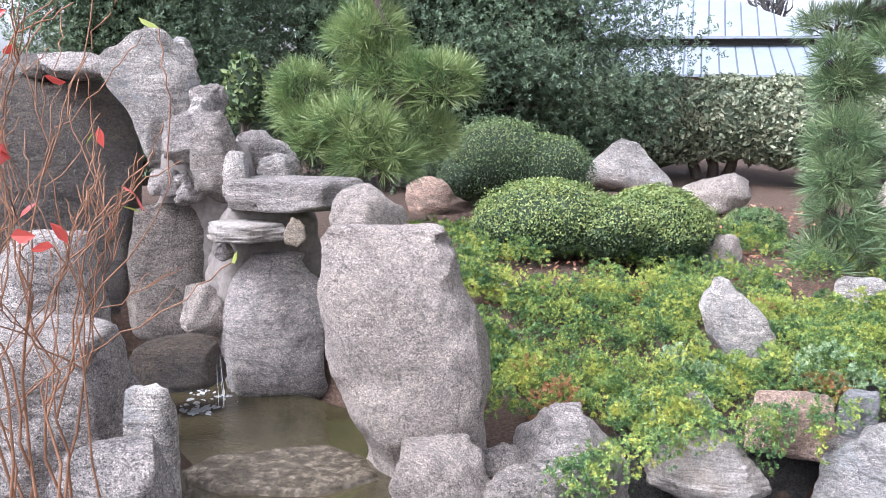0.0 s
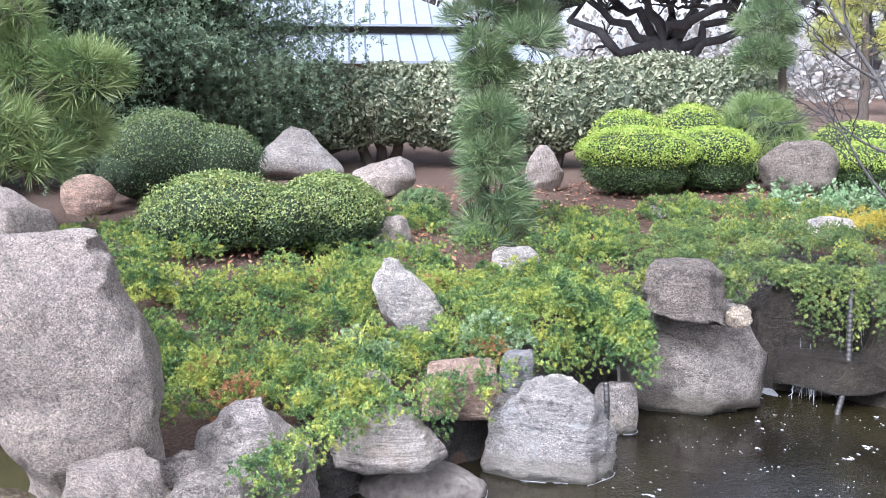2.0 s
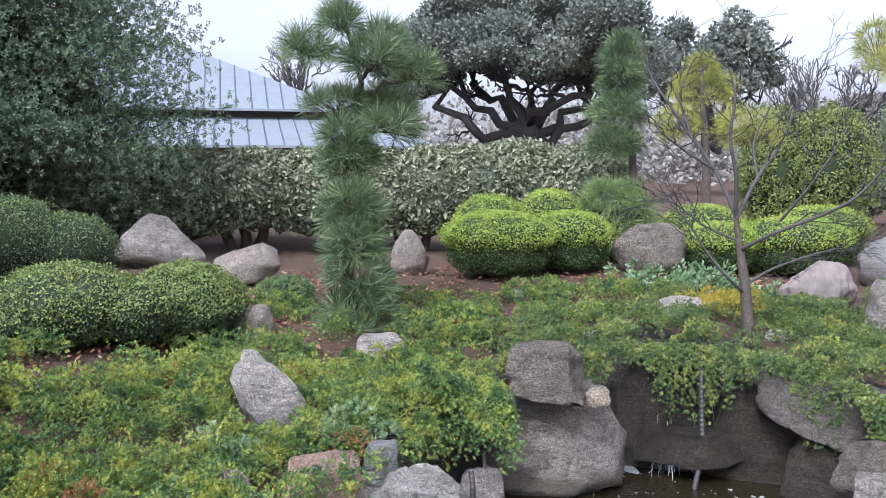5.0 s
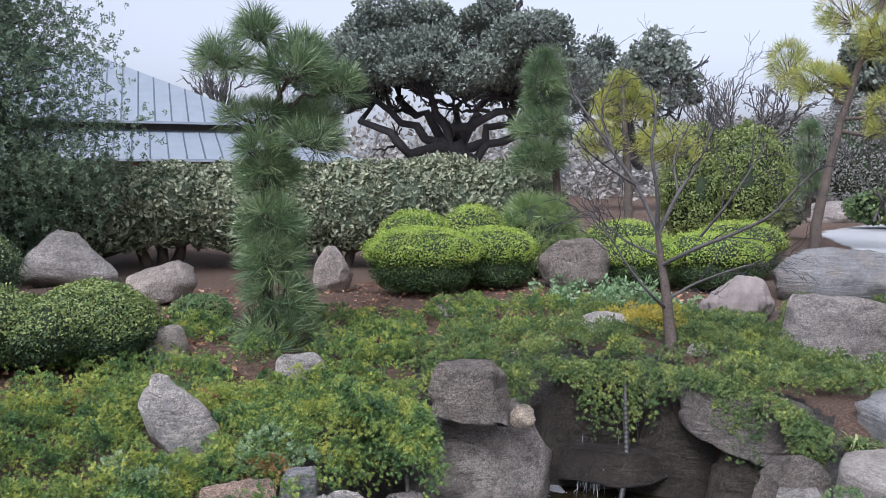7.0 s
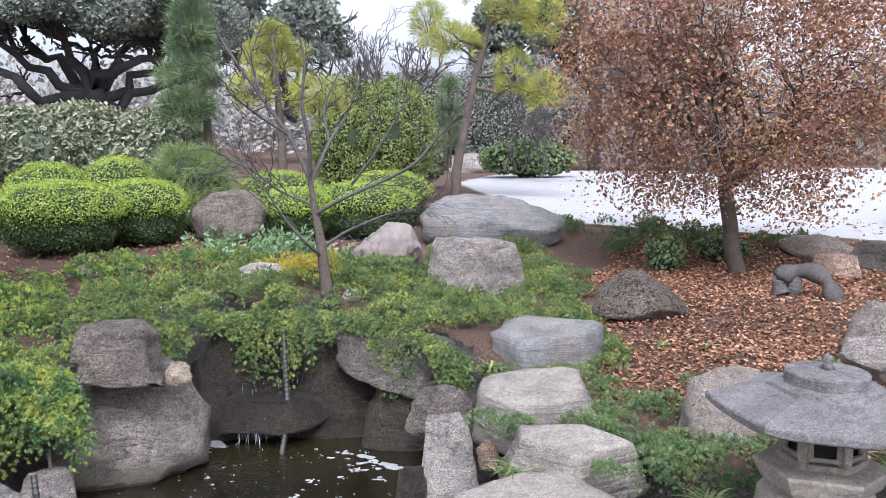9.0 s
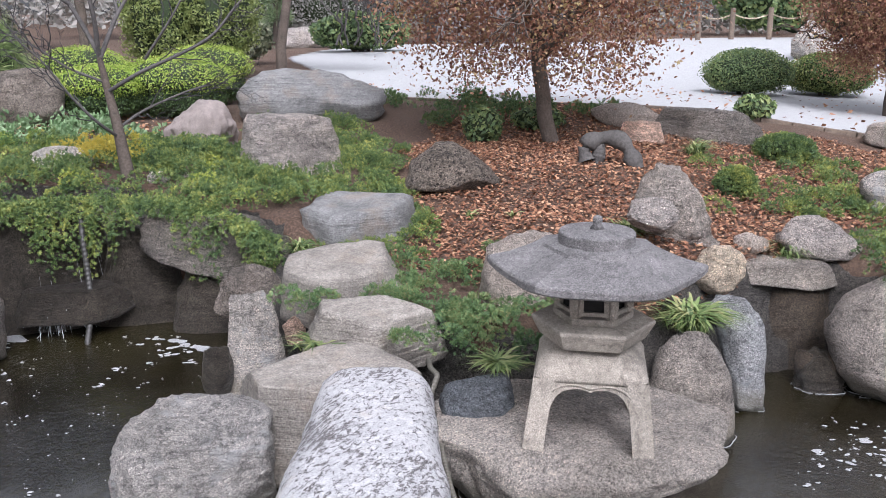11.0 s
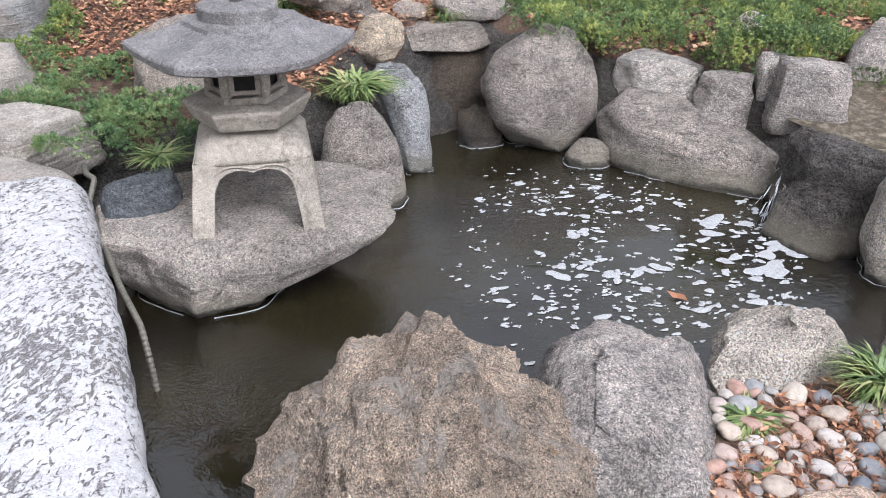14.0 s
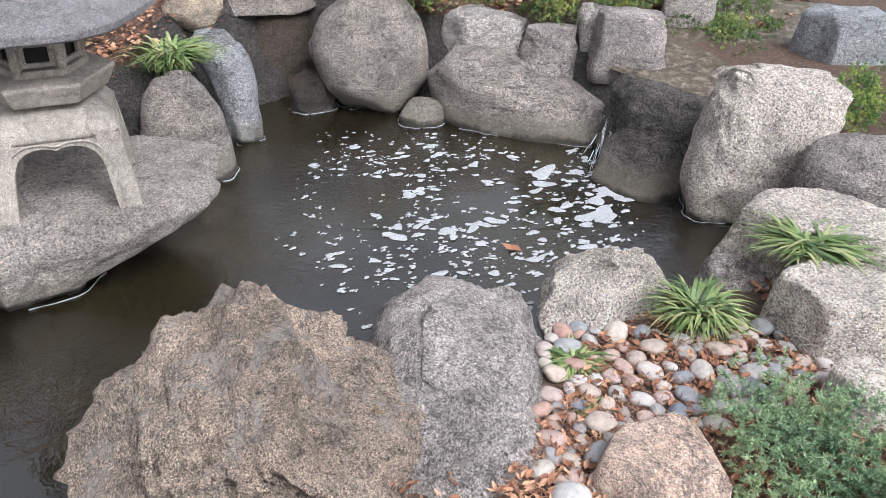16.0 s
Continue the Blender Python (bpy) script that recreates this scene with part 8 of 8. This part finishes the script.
litter("dry russet maple leaves carpeting the ground", [(4.2, 1.4), (4.5, 2.9), (5.2, 3.5), (6.2, 3.9), (7.6, 4.6), (8.8, 4.6), (9.3, 2.4), (9.3, 0.6), (7.4, 0.2), (6.0, 0.9), (5.2, 1.0), (4.6, 1.3)], 2700, 0.031, M_LITTER, 41)
litter("dry leaves and chips on the hillside mulch", [(-0.5, 5.5), (-0.5, 8.5), (1.5, 9.6), (6.5, 9.0), (7.6, 7.4), (5.8, 6.2), (2.0, 5.8)], 220, 0.045, M_LITTER, 42)
litter("dry leaves along the far bank", [(7.4, 0.2), (9.4, 0.7), (9.6, -2.5), (7.4, -2.6), (5.4, -2.4), (5.4, 0.4)], 700, 0.05, M_LITTER, 43)
litter("dry leaves and needles between pebbles", [(1.6, -0.25), (2.65, -0.3), (2.75, -1.3), (1.6, -1.3)], 2600, 0.03, M_LITTER, 44, template=CURL)
litter("dry needles and chips between pebbles", [(1.6, -0.25), (2.65, -0.3), (2.75, -1.3), (1.6, -1.3)], 9000, 0.02, M_LITTER, 48, template=NEEDLE)
litter("dry leaves scattered on the white gravel", [(9.0, 6.0), (9.6, 2.4), (10.6, -2.0), (13.5, -2.0), (13.5, 7.5), (11, 8.0)], 14, 0.06, M_LITTER, 45, rise=0.025)
litter("dry leaves caught on the near bank", [(1.2, 0.6), (1.7, 0.9), (2.0, 0.2), (2.0, -0.4), (1.4, -0.6)], 900, 0.032, M_LITTER, 46, template=CURL)
litter("dry leaves around the upper stones", [(2.6, -1.0), (3.3, -0.9), (3.6, -1.7), (2.9, -2.0), (2.4, -1.5)], 1300, 0.038, M_LITTER, 47, template=CURL)

# ---- foam, falling water, pebbles, edging ----
def foam_patch(label, poly, count, size, seed, stretch=1.6):
    """Flecks of foam that float on the pond, some run together."""
    rng = np.random.RandomState(seed)
    poly = NP(poly)
    chunks = []
    lo, hi = poly.min(0), poly.max(0)
    a = np.linspace(0, 2 * math.pi, 14, endpoint=False)
    i = np.arange(14)
    j = (i + 1) % 14
    f = np.concatenate([np.stack([i, j, j + 14], 1), np.stack([i, j + 14, i + 14], 1), np.stack([i + 14, j + 14, np.full(14, 28)], 1)])
    made = 0
    while made < count:
        x, y = rng.uniform(lo[0], hi[0]), rng.uniform(lo[1], hi[1])
        if inside_distance(NP([x]), NP([y]), poly)[0] > 0 or math.sin(x * 5.3 + 2 * math.sin(y * 4.1)) * math.sin(y * 6.1) < rng.uniform(-1.1, 0.3):
            continue
        made += 1
        big = size * rng.lognormal(0, 0.6) * 0.6
        turn = rng.uniform(-0.7, 0.7) + 1.9
        for k in range(1 if rng.uniform() < 0.6 else rng.randint(2, 6)):
            r = big * (1 if k == 0 else rng.uniform(0.4, 0.85))
            px, py = (x, y) if k == 0 else (x + rng.normal() * big * 1.3, y + rng.normal() * big * 1.3)
            rr = r * (1 + 0.22 * np.sin(2 * a + rng.uniform(0, 6)) + 0.14 * np.sin(3 * a + rng.uniform(0, 6)) + 0.06 * np.sin(5 * a + rng.uniform(0, 6)))
            u, w = rr * np.cos(a) * stretch, rr * np.sin(a)
            lift = 0.002 + 0.0006 * k
            ring = np.stack([px + u * math.cos(turn) - w * math.sin(turn), py + u * math.sin(turn) + w * math.cos(turn), np.full(14, lift)], 1)
            inner = ring * NP([.55, .55, 1]) + NP([px * .45, py * .45, 0.0025])
            chunks.append((np.concatenate([ring, inner, [[px, py, lift + 0.003]]]), f))
    v, f = join(chunks)
    return tagged(mesh_ob("foam", v, f, M_FOAM), label, "foam", kind="stuff")


foam_patch("white foam flecks drifting on the pond", [(3.0, -0.35), (3.15, 0.1), (3.6, 0.25), (4.2, 0.3), (4.75, 0.3), (4.6, -0.5), (4.1, -0.85), (3.75, -1.0), (3.4, -0.7)], 360, 0.0135, 91)
foam_patch("scattered small foam flecks on the pond", [(2.9, 0.1), (3.7, 0.65), (4.9, 0.6), (4.8, -0.3), (3.9, -1.0), (3.2, -0.5)], 460, 0.0065, 92)
foam_patch("foam collected below the falls", [(3.1, 5.15), (3.35, 5.3), (3.6, 5.2), (3.5, 4.9), (3.25, 4.95)], 14, 0.04, 93, 2.2)
foam_patch("foam flecks below the grotto", [(3.6, 4.1), (3.9, 4.6), (4.1, 4.3), (4.0, 3.9), (3.8, 3.8)], 34, 0.018, 94)
foam_patch("tiny foam specks on the left pond", [(1.3, 3.6), (1.9, 4.4), (2.9, 5.0), (3.8, 4.6), (3.7, 3.7), (2.8, 3.1)], 200, 0.0045, 95)
foam_patch("foam below the side cascade", [(4.05, -0.95), (4.15, -0.8), (4.45, -0.68), (4.65, -0.75), (4.5, -0.85), (4.2, -0.98)], 80, 0.011, 96)


def strands(label, top, bottom, count, seed, spread=0.05, r=0.004):
    rng = np.random.RandomState(seed)
    out = []
    top, bottom = NP(top, float), NP(bottom, float)
    for _ in range(count):
        o = NP([rng.normal() * spread, rng.normal() * spread, 0])
        s = np.sort(rng.uniform(0, 1, 2))
        p0, p1 = top + (bottom - top) * s[0] + o, top + (bottom - top) * min(1, s[1] + 0.08) + o * 1.3
        out.append(tube(bend(p0, p1, rng, 0.01, 5), r * NP([.4, 1, .8, 1.1, .3]) * rng.uniform(.5, 1.3), 5))
    for _ in range(count * 2):
        v, f = SPHERES[2]
        p = top + (bottom - top) * rng.uniform(0.2, 1.0) + rng.normal(size=3) * NP([spread * 2, spread * 2, 0.02])
        out.append((v * r * rng.uniform(.6, 1.4) * NP([1, 1, 1.8]) + p, f))
    v, f = join(out)
    return tagged(mesh_ob("falling_water", v, f, M_FALL), label, "falling water", kind="stuff")


strands("thin strands of falling water in the grotto", (3.78, 5.2, .72), (3.74, 5.0, 0.0), 44, 101, 0.04, 0.0013)
strands("white spray where the falls meet the pond", (3.72, 4.98, .3), (3.68, 4.88, 0.0), 34, 106, 0.05, 0.0022)
strands("sparse drips of falling water", (3.98, 5.05, .7), (3.94, 4.88, 0.0), 14, 102, 0.05, 0.0011)
strands("small spill of water into the upper pool", (-1.55, 4.33, .72), (-1.52, 4.29, .42), 6, 103, 0.02, 0.0013)
strands("thin white water of the side cascade", (4.58, -0.93, .2), (4.36, -0.86, 0.01), 26, 104, 0.05, 0.0016)
foam_pool = foam_patch("churned white water in the upper pool", [(-1.6, 4.3), (-1.8, 4.35), (-1.85, 4.65), (-1.6, 4.7)], 44, 0.013, 105)
foam_pool.location.z = 0.4


def foam_lines():
    """The thin broken line of froth where rocks stand in the pond."""
    rng = np.random.RandomState(121)
    out = []
    for o in list(scene.objects):
        if o.name.split(".")[0] != "rock" or not any(k in o.get("label", "") for k in ("waterline", "in the water", "egg-shaped", "base stone", "foot of the falls")):
            continue
        m = NP(o.matrix_world)
        v = np.empty(len(o.data.vertices) * 3, np.float32)
        o.data.vertices.foreach_get("co", v)
        v = v.reshape(-1, 3) @ m[:3, :3].T + m[:3, 3]
        v = v[np.abs(v[:, 2]) < 0.03]
        if len(v) < 30:
            continue
        c = v[:, :2].mean(0)
        ang, rad = np.arctan2(v[:, 1] - c[1], v[:, 0] - c[0]), np.hypot(v[:, 0] - c[0], v[:, 1] - c[1])
        bins = np.linspace(-math.pi, math.pi, 49)
        pts = []
        for lo, hi in zip(bins, bins[1:]):
            k = (ang >= lo) & (ang < hi)
            pts.append((c[0] + math.cos((lo + hi) / 2) * (rad[k].max() + 0.006), c[1] + math.sin((lo + hi) / 2) * (rad[k].max() + 0.006), 0.002) if k.any() else None)
        run = []
        for p in pts + [None]:
            if p is None or rng.uniform() < 0.07:
                if len(run) > 3:
                    out.append(tube(run, rng.uniform(0.001, 0.0035, len(run)), 5))
                run = []
            else:
                run.append(p)
    if out:
        v, f = join(out)
        tagged(mesh_ob("foam_line", v, f, M_FOAM), "thin broken froth line around the pond rocks", "foam", kind="stuff")


foam_lines()

# a dry leaf afloat among the foam
afloat = tagged(mesh_ob("floating_leaf", NP(CURL[0]), NP(CURL[1]), M_LITTER, smooth=False), "dry orange-brown maple leaf floating among the foam", "leaf")
afloat.matrix_world = pose(3.62, -0.36, 0.004, 0, 0, 60) @ Matrix.Scale(0.09, 4)


def pebbles():
    rng = np.random.RandomState(111)
    shapes = []
    for k in range(7):
        v, f = stone_verts((1.0, rng.uniform(.7, .95), rng.uniform(.42, .6)), 700 + k, box=2.2, facets=0, rough=0.35, level=3)
        ob = mesh_ob("pebble", v, f, M_PEBBLE)
        shapes.append(ob.data)
        bpy.data.objects.remove(ob)
    poly = NP([(1.72, -0.28), (2.1, -0.28), (2.66, -0.36), (2.62, -0.78), (2.68, -1.05), (2.45, -1.2), (2.25, -1.0), (2.08, -0.48), (1.72, -0.46)])
    done = []
    tries = 0
    while len(done) < 170 and tries < 9000:
        tries += 1
        x, y = rng.uniform(1.7, 2.75), rng.uniform(-1.25, -0.25)
        r = rng.choice([.033, .044, .053, .062], p=[.25, .3, .3, .15]) * rng.uniform(.64, .95)
        if inside_distance(NP([x]), NP([y]), poly)[0] > -0.01 or any((x - a) ** 2 + (y - b) ** 2 < (r + c) ** 2 * 0.62 for a, b, c in done):
            continue
        done.append((x, y, r))
        ob = new("pebble", shapes[rng.randint(7)])
        ob.matrix_world = pose(x, y, float(lay(x, y)) + 0.01 + r * 0.2, rng.uniform(-15, 15), rng.uniform(-15, 15), rng.uniform(0, 360)) @ Matrix.Scale(r * 2, 4)
        tagged(ob, "smooth rounded river pebble on the leaf litter", "pebble", "river pebbles")


pebbles()


def edging(pts):
    pts = NP(pts, float)
    root = thing("timber_edging", "dark timber edging board along the white gravel", "edging")
    pts = np.concatenate([a + (b - a) * np.linspace(0, 1, 9)[:-1, None] for a, b in zip(pts, pts[1:])] + [pts[-1:]])
    for a, b in zip(pts, pts[1:]):
        d = b - a
        n = math.hypot(d[0], d[1])
        za = float(land(a[0], a[1]))
        bm = slab_box(0, n - 0.01, -0.03, 0.03, -0.12, 0.045, 0.008)
        board = part("board", bm, M_TIMBER, root)
        board.matrix_local = pose(a[0], a[1], za, 0, -math.degrees(math.atan2(float(land(b[0], b[1])) - za, n)), math.degrees(math.atan2(d[1], d[0])))


# the shallow stream above the side cascade follows its bed
RUN = NP([(4.6, -1.2), (4.85, -0.95), (5.2, -1.05), (5.85, -1.6), (5.7, -2.5), (4.95, -2.3), (4.65, -1.8), (4.55, -1.4)])
stream = sheet("stream_water", M_STREAM, [tuple(q) for q in RUN], lambda x, y: 0.335 + 0.13 * (x - 4.65), "thin sheet of water running over brown stones", "water")
# the timber at the edge of the path
post = tagged(part("timber_post", slab_box(-0.06, 0.06, -0.4, 0.4, -0.2, 0.16, 0.01), M_TIMBER), "weathered timber edging beam beside the path", "timber")
post.matrix_world = pose(1.86, -1.3, 0.36, 0, 0, 25)
edging([(8.75, 6.1), (9.25, 3.3), (9.9, 0.95), (11.3, -3.8)])
